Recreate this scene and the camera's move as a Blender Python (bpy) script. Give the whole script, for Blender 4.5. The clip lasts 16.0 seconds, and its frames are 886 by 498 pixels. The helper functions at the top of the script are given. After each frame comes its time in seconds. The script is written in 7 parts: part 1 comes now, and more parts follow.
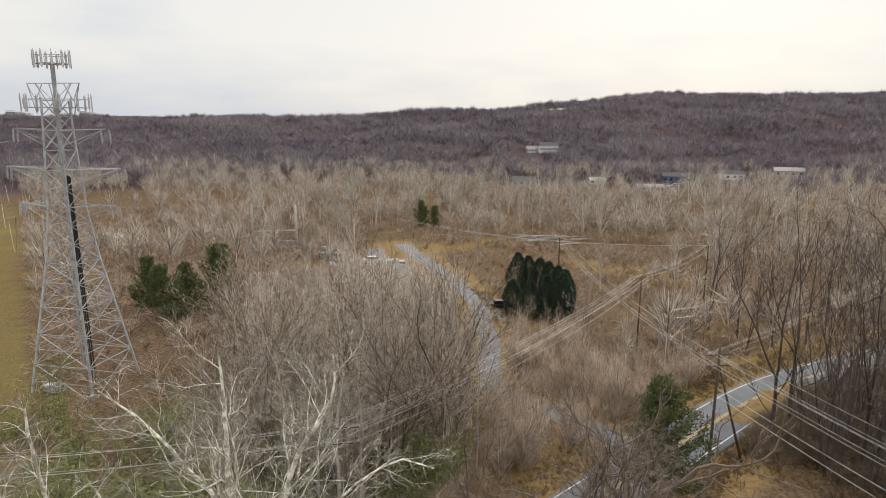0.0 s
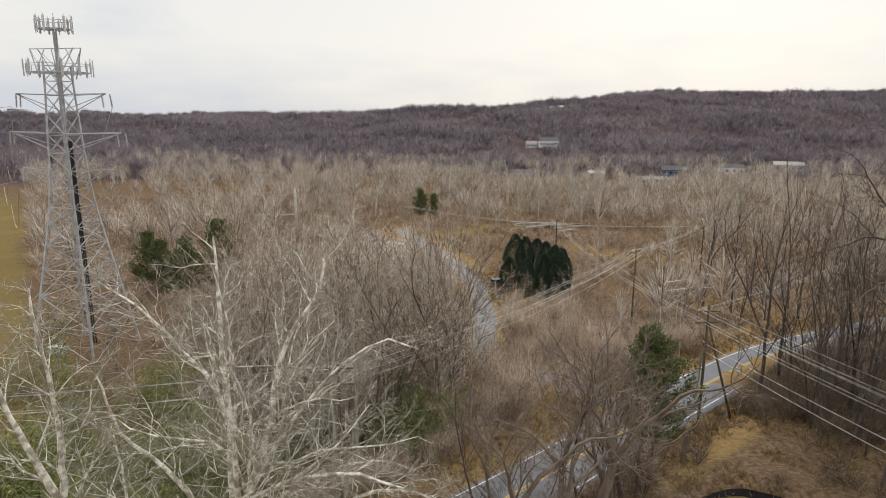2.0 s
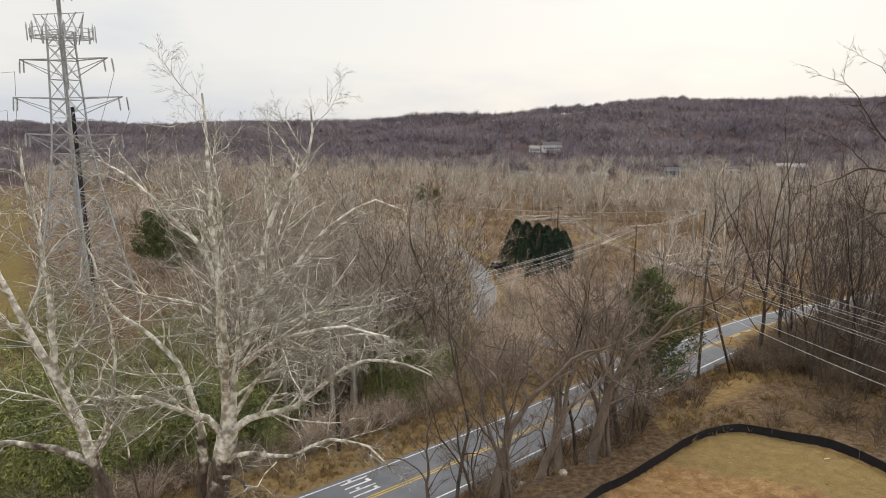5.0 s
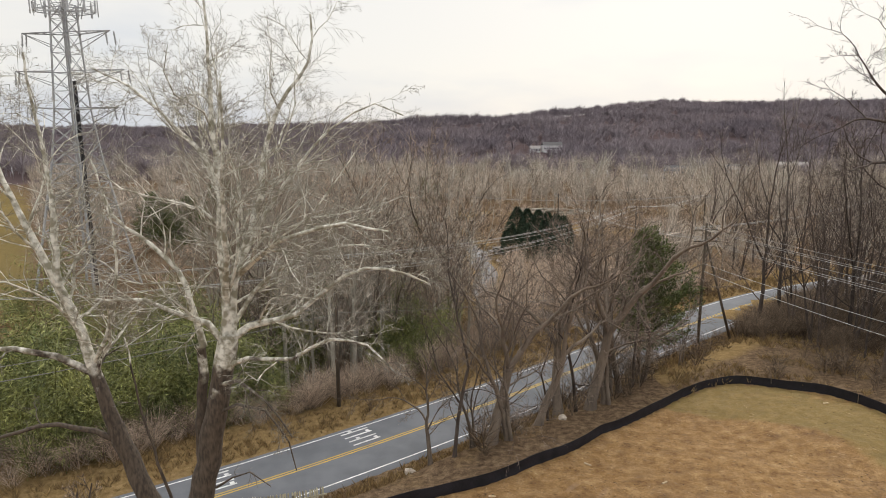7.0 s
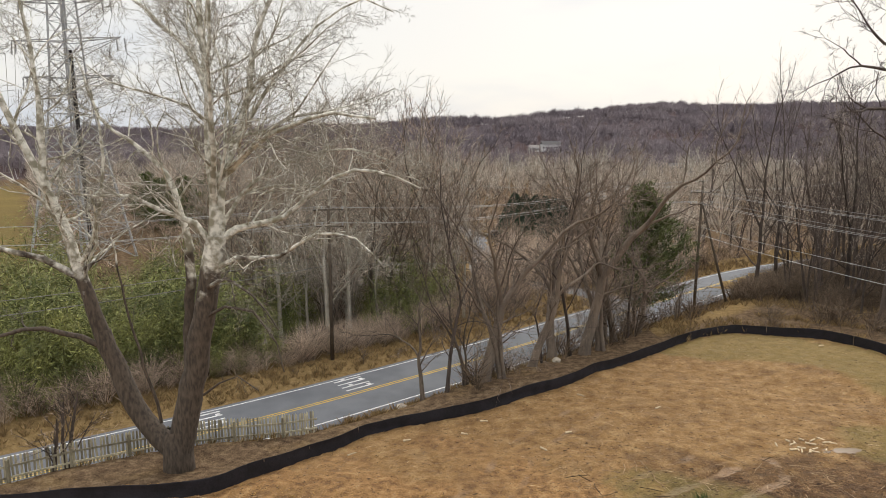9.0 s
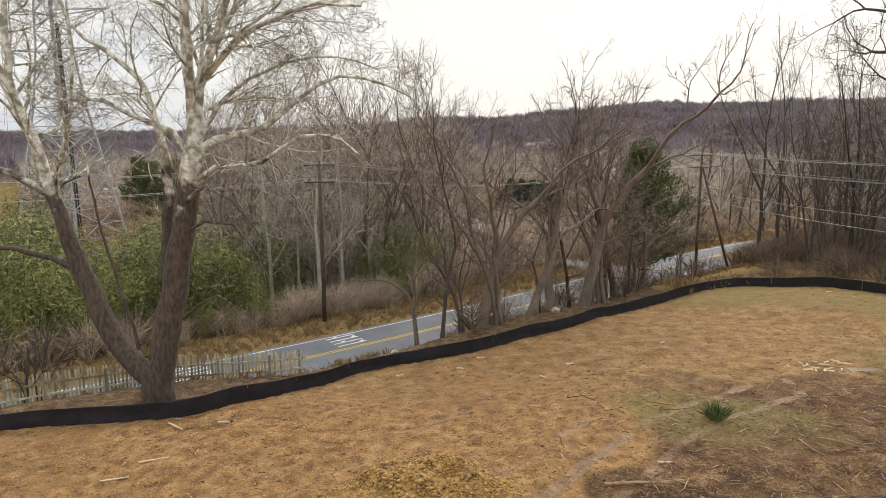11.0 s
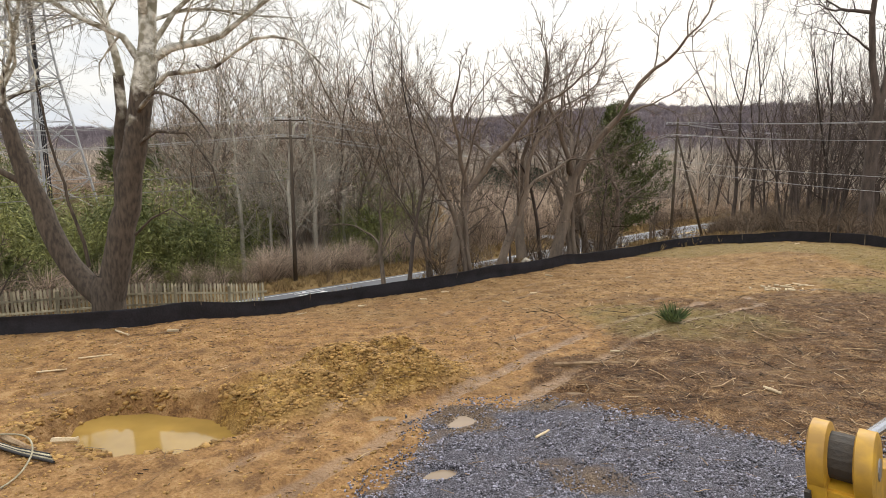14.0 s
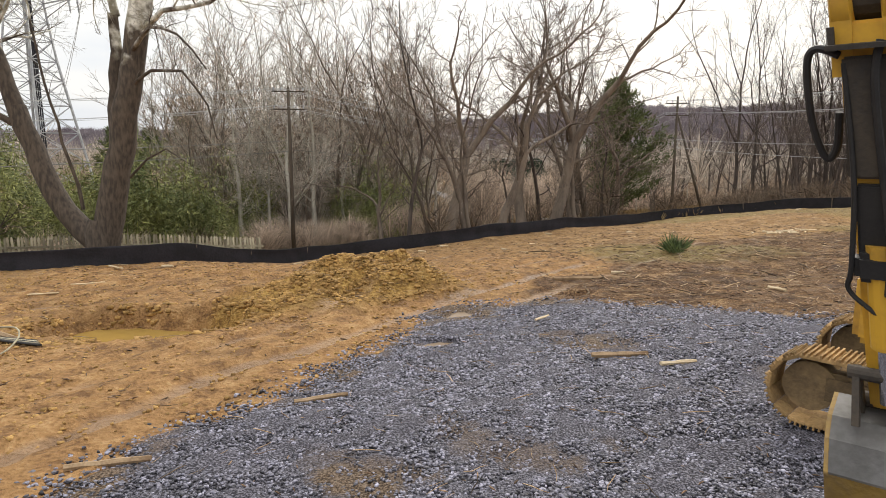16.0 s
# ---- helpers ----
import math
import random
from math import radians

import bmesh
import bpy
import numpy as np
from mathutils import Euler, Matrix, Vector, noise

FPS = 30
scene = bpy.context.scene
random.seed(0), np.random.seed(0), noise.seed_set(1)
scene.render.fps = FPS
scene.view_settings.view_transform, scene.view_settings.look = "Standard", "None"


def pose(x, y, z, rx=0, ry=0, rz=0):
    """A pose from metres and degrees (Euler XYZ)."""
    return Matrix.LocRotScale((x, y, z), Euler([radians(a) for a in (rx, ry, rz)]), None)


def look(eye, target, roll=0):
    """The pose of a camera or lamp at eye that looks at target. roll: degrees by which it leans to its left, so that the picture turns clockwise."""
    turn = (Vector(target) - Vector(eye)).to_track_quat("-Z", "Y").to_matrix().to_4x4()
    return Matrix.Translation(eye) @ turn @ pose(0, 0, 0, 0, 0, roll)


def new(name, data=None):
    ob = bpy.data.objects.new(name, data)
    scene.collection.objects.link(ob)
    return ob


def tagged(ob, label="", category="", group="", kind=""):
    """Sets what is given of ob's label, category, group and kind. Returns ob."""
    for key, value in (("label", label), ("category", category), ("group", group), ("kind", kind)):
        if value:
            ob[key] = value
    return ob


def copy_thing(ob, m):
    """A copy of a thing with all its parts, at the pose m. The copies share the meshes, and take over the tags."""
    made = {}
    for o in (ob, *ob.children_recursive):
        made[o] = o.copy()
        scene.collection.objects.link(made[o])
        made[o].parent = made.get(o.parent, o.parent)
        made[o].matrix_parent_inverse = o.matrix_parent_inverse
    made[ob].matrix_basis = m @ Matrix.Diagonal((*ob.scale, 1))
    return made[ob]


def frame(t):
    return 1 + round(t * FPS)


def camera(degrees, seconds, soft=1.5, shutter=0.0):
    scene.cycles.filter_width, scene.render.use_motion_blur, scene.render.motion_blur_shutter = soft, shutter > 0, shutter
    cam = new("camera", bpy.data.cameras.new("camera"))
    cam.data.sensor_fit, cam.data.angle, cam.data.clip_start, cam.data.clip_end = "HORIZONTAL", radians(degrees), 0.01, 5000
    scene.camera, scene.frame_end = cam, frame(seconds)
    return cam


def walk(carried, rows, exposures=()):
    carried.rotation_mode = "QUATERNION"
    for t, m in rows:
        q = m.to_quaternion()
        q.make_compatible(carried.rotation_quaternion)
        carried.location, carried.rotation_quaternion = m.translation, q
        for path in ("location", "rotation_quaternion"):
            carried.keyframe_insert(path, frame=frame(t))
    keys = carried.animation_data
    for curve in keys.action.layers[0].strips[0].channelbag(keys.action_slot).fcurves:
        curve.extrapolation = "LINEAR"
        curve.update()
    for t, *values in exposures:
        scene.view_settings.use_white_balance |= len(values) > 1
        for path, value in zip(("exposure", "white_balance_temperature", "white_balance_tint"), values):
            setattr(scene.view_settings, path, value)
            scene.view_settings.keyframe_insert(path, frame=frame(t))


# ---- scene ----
cam = camera(70.0, 16.0, soft=0.9)
PATH = [
    (0, (0.921, -0.034, 31.402), (0.815, 1.921, 30.992), 0.3),
    (0.5, (0.648, -0.876, 30.488), (0.541, 1.078, 30.074), 0.3),
    (1, (0.713, -1.43, 29.417), (0.604, 0.524, 29.005), 0.1),
    (1.5, (1.103, -1.803, 28.304), (0.992, 0.151, 27.893), 0.1),
    (2, (1.753, -2.081, 27.351), (1.644, -0.126, 26.941), 0.4),
    (2.5, (2.116, -2.317, 26.277), (2.005, -0.361, 25.877), 0.6),
    (3, (2.289, -2.55, 25.305), (2.174, -0.593, 24.912), 0.5),
    (5.5, (2.623, -3.675, 20.465), (2.497, -1.714, 20.097), 0.1),
    (6, (2.702, -4.04, 19.476), (2.574, -2.078, 19.113), 0.0),
    (6.5, (2.727, -4.226, 18.396), (2.6, -2.262, 18.037), 0.0),
    (7, (2.736, -4.337, 17.397), (2.609, -2.373, 17.04), 0.1),
    (7.5, (2.856, -4.498, 16.304), (2.727, -2.533, 15.953), 0.1),
    (8, (2.883, -4.611, 15.186), (2.754, -2.646, 14.838), 0.2),
    (8.5, (2.969, -4.709, 14.164), (2.84, -2.743, 13.818), 0.1),
    (9, (3.196, -4.861, 13.045), (3.071, -2.895, 12.702), 0.2),
    (11.5, (3.429, -3.924, 8.094), (3.321, -1.954, 7.763), -0.6),
    (12, (3.789, -4.061, 7.105), (3.71, -2.09, 6.775), -0.2),
    (12.5, (4.343, -4.155, 6.305), (4.263, -2.184, 5.977), 0.1),
    (13, (4.338, -4.13, 6.09), (4.265, -2.158, 5.764), 0.2),
    (13.5, (4.386, -4.118, 5.986), (4.311, -2.146, 5.661), 0.2),
    (14, (4.408, -4.13, 5.498), (4.336, -2.157, 5.174), 0.2),
    (14.5, (4.443, -4.112, 4.676), (4.37, -2.139, 4.356), 0.2),
    (15, (4.468, -4.152, 4.02), (4.396, -2.179, 3.701), 0.2),
    (15.5, (4.49, -4.182, 3.466), (4.416, -2.209, 3.149), 0.1),
    (16, (4.479, -4.22, 3.03), (4.407, -2.246, 2.716), 0.1),
]
walk(cam, [(t, look(eye, target, roll)) for t, eye, target, roll in PATH], [(0.0, -0.06), (8.0, -0.02), (12.0, 0.12), (16.0, 0.21)])

# ---- sky and light ----
world = bpy.data.worlds.new("world")
scene.world = world
world.use_nodes = True
wt = world.node_tree
wt.nodes.clear()
w_out, w_bg = wt.nodes.new("ShaderNodeOutputWorld"), wt.nodes.new("ShaderNodeBackground")
sky = wt.nodes.new("ShaderNodeTexSky")
sky.sky_type, sky.sun_disc = "NISHITA", False
sky.sun_elevation, sky.sun_rotation = radians(32), radians(18)
sky.air_density, sky.dust_density = 1.2, 2.0
dim = wt.nodes.new("ShaderNodeVectorMath")
dim.operation = "SCALE"
dim.inputs["Scale"].default_value = 0.10
w_co, w_map = wt.nodes.new("ShaderNodeTexCoord"), wt.nodes.new("ShaderNodeMapping")
w_map.inputs["Scale"].default_value = (1.0, 1.0, 3.6)
w_noise, w_ramp, w_mix = wt.nodes.new("ShaderNodeTexNoise"), wt.nodes.new("ShaderNodeValToRGB"), wt.nodes.new("ShaderNodeMixRGB")
w_noise.inputs["Scale"].default_value, w_noise.inputs["Detail"].default_value, w_noise.inputs["Roughness"].default_value = 1.7, 5, 0.5
# Thin overcast: grey-blue folds between bright white cloud.
w_ramp.color_ramp.elements[0].position, w_ramp.color_ramp.elements[0].color = 0.40, (0.75, 0.79, 0.86, 1)
w_ramp.color_ramp.elements[1].position, w_ramp.color_ramp.elements[1].color = 0.58, (1.0, 0.975, 0.935, 1)
w_mix.inputs["Fac"].default_value = 0.88
# An overcast sky is about twice as bright overhead as along the horizon.
w_split, w_up, w_lift = wt.nodes.new("ShaderNodeSeparateXYZ"), wt.nodes.new("ShaderNodeMapRange"), wt.nodes.new("ShaderNodeVectorMath")
w_lift.operation = "SCALE"
w_up.inputs["From Min"].default_value, w_up.inputs["From Max"].default_value = 0.22, 1.0
w_up.inputs["To Min"].default_value, w_up.inputs["To Max"].default_value = 0.965, 2.15
for a, b in ((w_co.outputs["Generated"], w_map.inputs["Vector"]), (w_map.outputs["Vector"], w_noise.inputs["Vector"]), (w_noise.outputs["Fac"], w_ramp.inputs["Fac"]),
             (sky.outputs["Color"], dim.inputs[0]), (dim.outputs[0], w_mix.inputs["Color1"]), (w_ramp.outputs["Color"], w_mix.inputs["Color2"]),
             (w_mix.outputs["Color"], w_lift.inputs[0]), (w_up.outputs[0], w_lift.inputs["Scale"]), (w_lift.outputs[0], w_bg.inputs["Color"]), (w_co.outputs["Generated"], w_split.inputs[0]), (w_split.outputs["Z"], w_up.inputs["Value"]), (w_bg.outputs["Background"], w_out.inputs["Surface"])):
    wt.links.new(a, b)
w_bg.inputs["Strength"].default_value = 1.0
sun_data = bpy.data.lights.new("sun", "SUN")
sun_data.energy, sun_data.angle, sun_data.color = 1.4, radians(20), (1.0, 0.93, 0.82)
sun = new("sun", sun_data)
sun.matrix_world = look((0, 0, 60), (-14, -42, 30))


# ---- the lie of the land ----
ROAD_LINE = [(-75, -16), (-40, 11.5), (-22.5, 24.6), (-12, 32.7), (-3.5, 40), (5.1, 48), (16, 59), (27.5, 70.6), (40, 82), (52, 90), (70, 99.5), (100, 112), (160, 128)]
DRIVE_LINE = [(20.5, 63.5), (15, 71.5), (9, 77.5), (4.2, 84), (3.0, 94), (3.4, 106), (1.6, 117), (-1, 130), (-9, 152), (-24, 188)]
FENCE_LINE = [(-24.2, 15.4), (-17.2, 16.6), (-12.4, 17.4), (-9.5, 17.6), (-7.7, 18.1), (-6.5, 19.7), (-5.7, 21.2), (-4.9, 22.8), (-3.8, 24.3), (-2.7, 25.8), (-1.3, 26.7), (0.2, 27.1), (1.7, 27.7), (3.2, 28.3), (4.8, 29.4), (6.6, 30.8), (8.4, 32.2), (10.5, 34.5), (12.6, 36.4), (15.1, 39.0), (18.0, 41.9), (20.7, 43.8), (22.7, 44.2), (24.5, 43.2), (26.0, 41.8), (27.5, 40.5), (28.5, 38.8), (29.2, 36.1), (29.8, 31.4), (30.6, 24.4)]

# Shallow puddles: place, radii, turn.
PUDDLES = [(2.5, 9.4, 0.5, 0.26, 0.4), (4.4, 9.1, 0.42, 0.28, 0.9), (3.95, 6.45, 0.32, 0.2, 0.3), (7.1, 10.7, 0.4, 0.2, 0.2), (19.3, 22.0, 0.7, 0.3, 0.2)]


def smooth(a, b, v):
    u = np.clip((np.asarray(v, float) - a) / (np.asarray(b, float) - a), 0, 1)
    return u * u * (3 - 2 * u)


def spline(points, step):
    """Points along a smooth curve through the given ones, about a step apart."""
    p = np.array(points, float)
    q = np.vstack([2 * p[0] - p[1], p, 2 * p[-1] - p[-2]])
    out = []
    for i in range(1, len(q) - 2):
        n = max(2, int(np.linalg.norm(q[i + 1] - q[i]) / step))
        for k in range(n):
            u = k / n
            out.append(0.5 * (2 * q[i] + (q[i + 1] - q[i - 1]) * u + (2 * q[i - 1] - 5 * q[i] + 4 * q[i + 1] - q[i + 2]) * u * u + (3 * q[i] - q[i - 1] - 3 * q[i + 1] + q[i + 2]) * u**3))
    return np.array(out + [p[-1]])


def beside(line, x, y):
    """The distance of places from a line, plus to its right, minus to its left."""
    x, y = np.asarray(x, float), np.asarray(y, float)
    best, side = np.full(x.shape, 1e9), np.full(x.shape, 1e9)
    for (ax, ay), (bx, by) in zip(line[:-1], line[1:]):
        dx, dy = bx - ax, by - ay
        u = np.clip(((x - ax) * dx + (y - ay) * dy) / (dx * dx + dy * dy), 0, 1)
        d = np.hypot(x - ax - u * dx, y - ay - u * dy)
        s = np.where((x - ax) * dy - (y - ay) * dx > 0, d, -d)
        side = np.where(d < best, s, side)
        best = np.minimum(d, best)
    return side


ROAD, DRIVE, FENCE = spline(ROAD_LINE, 4), spline(DRIVE_LINE, 4), spline(FENCE_LINE, 1.2)
ROAD_Z = -5.1


def wave(x, y, size, seed=0.0):
    """A cheap smooth unevenness between about -1 and 1."""
    x, y = np.asarray(x, float) / size + seed, np.asarray(y, float) / size + 1.7 * seed
    return 0.4 * np.sin(1.3 * x + 0.8 * y + np.sin(0.9 * y)) + 0.35 * np.sin(2.1 * y - 1.1 * x + 1.4 * np.sin(0.7 * x)) + 0.25 * np.sin(3.3 * x + 2.7 * y)


RIDGE = [-60, -38, -29, -18, -12, -7, 3, 10, 14, 19, 32, 60]


def bearing(x, y):
    return np.degrees(np.arctan2(np.asarray(x, float), np.maximum(np.asarray(y, float), 1)))


def crest(x, y):
    """How high the ground of the ridge stands in the direction of a place."""
    return np.interp(bearing(x, y), RIDGE, [20, 19, 19, 19, 22, 28, 34, 46, 54, 60, 64, 66])


def ridge_way(x, y):
    """How far off the ridge's crest lies in the direction of a place."""
    return np.interp(bearing(x, y), RIDGE, [1250, 1260, 1260, 1080, 1000, 900, 900, 960, 1080, 1230, 1300, 1300])


# How far the yard lies over its even slope: x, y, rise.
RISES = [(-12, 17, 0.8), (-6.8, 19, 0.8), (-3.8, 23.7, 0.02), (-2, 25.8, -0.2), (1.9, 27.4, 0.2), (5, 29, 0.36), (9, 32.5, 0.47), (15, 38.8, 0.32), (20.7, 43.6, 0.33), (24.4, 42.5, 0.72), (27.5, 39, 0.92), (28.8, 35, 0.85),
         (11.6, 17.6, 0.5), (19, 22, 0.6), (9.4, 11.9, 0.19), (6, 8.9, 0.14), (1.7, 10.2, 0.1), (-3.1, 9.9, 0), (5, 1, 0), (-8, 12, 0.2), (3, 19, 0.3), (13, 27, 0.5)]


def yard(x, y):
    x, y = np.asarray(x, float), np.asarray(y, float)
    top, total = np.zeros(np.broadcast(x, y).shape), 0.02
    for px, py, up in RISES:
        w = np.exp(-((x - px) ** 2 + (y - py) ** 2) / 16)
        top, total = top + w * up, total + w
    return -0.1 + 0.05 * x - 0.078 * y + top / total


RUT = spline([(-3, -3), (-0.5, 1.8), (0.05, 3.3), (0.6, 5.0), (1.4, 6.1), (2.5, 7.8), (3.9, 10.4), (5.5, 12.8), (7.5, 15.3), (9.8, 17.7), (14, 20.5)], 0.8)
TURN = spline([(-9, 12.5), (-4.5, 15.6), (-1.5, 16.2), (0.9, 17.4), (3.2, 19.8), (4.4, 23.5), (8, 28)], 0.8)


def rut_depth(x, y):
    """Wheel ruts that run along the pad's edge and out over the soil: 1 in a rut, below 0 on its banks."""
    x, y = np.asarray(x, float), np.asarray(y, float)
    out = np.zeros(np.broadcast(x, y).shape)
    near = (np.abs(x) < 25) & (y > -6) & (y < 32)
    if not near.any():
        return out
    d, e = np.where(near, beside(RUT, np.where(near, x, 99), y), 99), np.where(near, beside(TURN, np.where(near, x, 99), y), 99)
    rough = 0.75 + 0.4 * wave(x, y, 0.9, 3)
    for w, amp in ((d, 1.0), (d - 1.75, 0.85 * smooth(8.6, 10.2, y)), (d + 1.75, 0.6), (d + 2.6, 0.35), (e, 0.55), (e - 1.7, 0.55), (e + 2.4, 0.35)):
        w = w + 0.08 * wave(x, y, 0.7, 6)
        out = out + amp * rough * (np.exp(-((w / 0.3) ** 4)) - 0.8 * np.exp(-(((np.abs(w) - 0.46) / 0.13) ** 2)))
    return out


def land(x, y):
    """The height of the ground."""
    x, y = np.asarray(x, float), np.asarray(y, float)
    s = beside(ROAD[::2], x, y)
    top = np.minimum(yard(x, y), 6)
    near = ROAD_Z - 0.12 + (np.maximum(top, ROAD_Z - 0.1) - ROAD_Z + 0.12) * smooth(3.7, 9.6 - 2.0 * smooth(-6, -13, x), s)
    near = near + 0.06 * wave(x, y, 2.2) * smooth(3.4, 6, s) + 0.5 * wave(x, y, 9, 3) * smooth(30, 60, np.hypot(x - 8, y - 18))
    left = smooth(-24, -46, x) * smooth(200, 90, y)
    far = ROAD_Z - 0.12 - (2.6 - 5.0 * left) * smooth(-5, -26, s) + 0.35 * wave(x, y, 14, 1) * smooth(-6, -14, s)
    near = near + 0.12 * np.exp(-(((s - 8.4) / 0.8) ** 2)) * smooth(-4, -8, x)
    d = np.hypot(x, y)
    far = far + (crest(x, y) + 8) * smooth(380, ridge_way(x, y), d) ** 0.9 + 6 * wave(x, y, 130, 2) * smooth(380, 600, d) + 3.5 * wave(x, y, 42, 5) * smooth(420, 600, d)
    z = np.where(s > 0, near, far)
    e = np.abs(beside(DRIVE, x, y))
    z = z + (np.where(y < 70, ROAD_Z - 0.15, ROAD_Z - 0.15 - 1.6 * smooth(66, 95, y)) - z) * smooth(6.0, 3.0, e) * (s < -3.5)
    z = z - 0.45 * np.exp(-(((x + 10.8) / 2.8) ** 2) - ((y - 21.8) / 1.9) ** 2)
    # The dug hole, the heap beside it and the ruts of the digger.
    hx, hy = (x + 3.1) / 2.6, (y - 9.9) / 1.8
    hole = np.sqrt(hx * hx + hy * hy + 0.5 * hx * hy) + 0.12 * wave(x, y, 0.8, 5)
    z = z - 0.95 * smooth(1.14, 0.86, hole + 0.05 * wave(x, y, 0.3, 1))
    mx, my = (x - 1.9) / 2.6, (y - 12.3) / 1.8
    heap = np.exp(-((1.35 * (mx * mx + my * my) + 0.45 * mx * my) ** 1.75))
    z = z + (1.02 + 0.24 * wave(x, y, 0.5, 2) + 0.12 * wave(x, y, 0.22, 4)) * heap
    m2 = ((x - 0.5) / 1.7) ** 2 + ((y - 10.4) / 1.4) ** 2
    z = z + (0.8 + 0.2 * wave(x, y, 0.35, 7)) * np.exp(-1.4 * m2)
    z = z + (0.4 + 0.14 * wave(x, y, 0.3, 3)) * np.exp(-1.6 * (((x + 1.5) / 1.1) ** 2 + ((y - 12.2) / 0.7) ** 2))
    w = rut_depth(x, y)
    z = z - 0.13 * np.clip(w, 0, 1) + 0.07 * np.clip(-w, 0, 1)
    for px, py, rx, ry, turn in PUDDLES:
        c, s = math.cos(turn), math.sin(turn)
        g = np.hypot(((x - px) * c + (y - py) * s) / rx, ((y - py) * c - (x - px) * s) / ry)
        z = z + (yard(px, py) - 0.15 - z) * smooth(1.5, 0.6, g + 0.25 * wave(x, y, 0.25, 2))
    return z


# ---- materials ----
def material(name, base, second=None, scale=6.0, rough=0.85, metal=0.0, bump=0.3, fine=40.0, spread=0.12, stretch=(1, 1, 1), spec=0.3, island=False):
    """A surface of two colours broken by a coarse and a fine noise, with relief and a little change from piece to piece."""
    m = bpy.data.materials.new(name)
    m.use_nodes = True
    nt = m.node_tree
    n, l = nt.nodes, nt.links
    b = n["Principled BSDF"]
    co, mp = n.new("ShaderNodeTexCoord"), n.new("ShaderNodeMapping")
    mp.inputs["Scale"].default_value = stretch
    l.new(co.outputs["Object"], mp.inputs["Vector"])
    big, small, mix, hue = n.new("ShaderNodeTexNoise"), n.new("ShaderNodeTexNoise"), n.new("ShaderNodeMixRGB"), n.new("ShaderNodeHueSaturation")
    for t, s in ((big, scale), (small, fine)):
        t.inputs["Scale"].default_value, t.inputs["Detail"].default_value = s, 4
        l.new(mp.outputs["Vector"], t.inputs["Vector"])
    second = second or tuple(c * 0.6 for c in base)
    add = n.new("ShaderNodeMath")
    add.operation = "MULTIPLY_ADD"
    add.inputs[1].default_value, add.inputs[2].default_value = 0.45, -0.22
    l.new(small.outputs["Fac"], add.inputs[0])
    add2 = n.new("ShaderNodeMath")
    l.new(big.outputs["Fac"], add2.inputs[0])
    l.new(add.outputs[0], add2.inputs[1])
    ramp = n.new("ShaderNodeMapRange")
    ramp.inputs["From Min"].default_value, ramp.inputs["From Max"].default_value = 0.34, 0.66
    l.new(add2.outputs[0], ramp.inputs["Value"])
    mix.inputs["Color1"].default_value, mix.inputs["Color2"].default_value = (*base, 1), (*second, 1)
    l.new(ramp.outputs[0], mix.inputs["Fac"])
    geo, info = n.new("ShaderNodeNewGeometry"), n.new("ShaderNodeObjectInfo")
    vary = n.new("ShaderNodeMapRange")
    vary.inputs["To Min"].default_value, vary.inputs["To Max"].default_value = 1 - spread * 2, 1 + spread * 2
    l.new(geo.outputs["Random Per Island"] if island else info.outputs["Random"], vary.inputs["Value"])
    l.new(vary.outputs[0], hue.inputs["Value"])
    l.new(mix.outputs[0], hue.inputs["Color"])
    l.new(hue.outputs[0], b.inputs["Base Color"])
    b.inputs["Roughness"].default_value, b.inputs["Metallic"].default_value = rough, metal
    b.inputs["Specular IOR Level"].default_value = spec
    if bump:
        bp = n.new("ShaderNodeBump")
        bp.inputs["Strength"].default_value, bp.inputs["Distance"].default_value = bump, 0.05
        l.new(add2.outputs[0], bp.inputs["Height"])
        l.new(bp.outputs[0], b.inputs["Normal"])
    return m


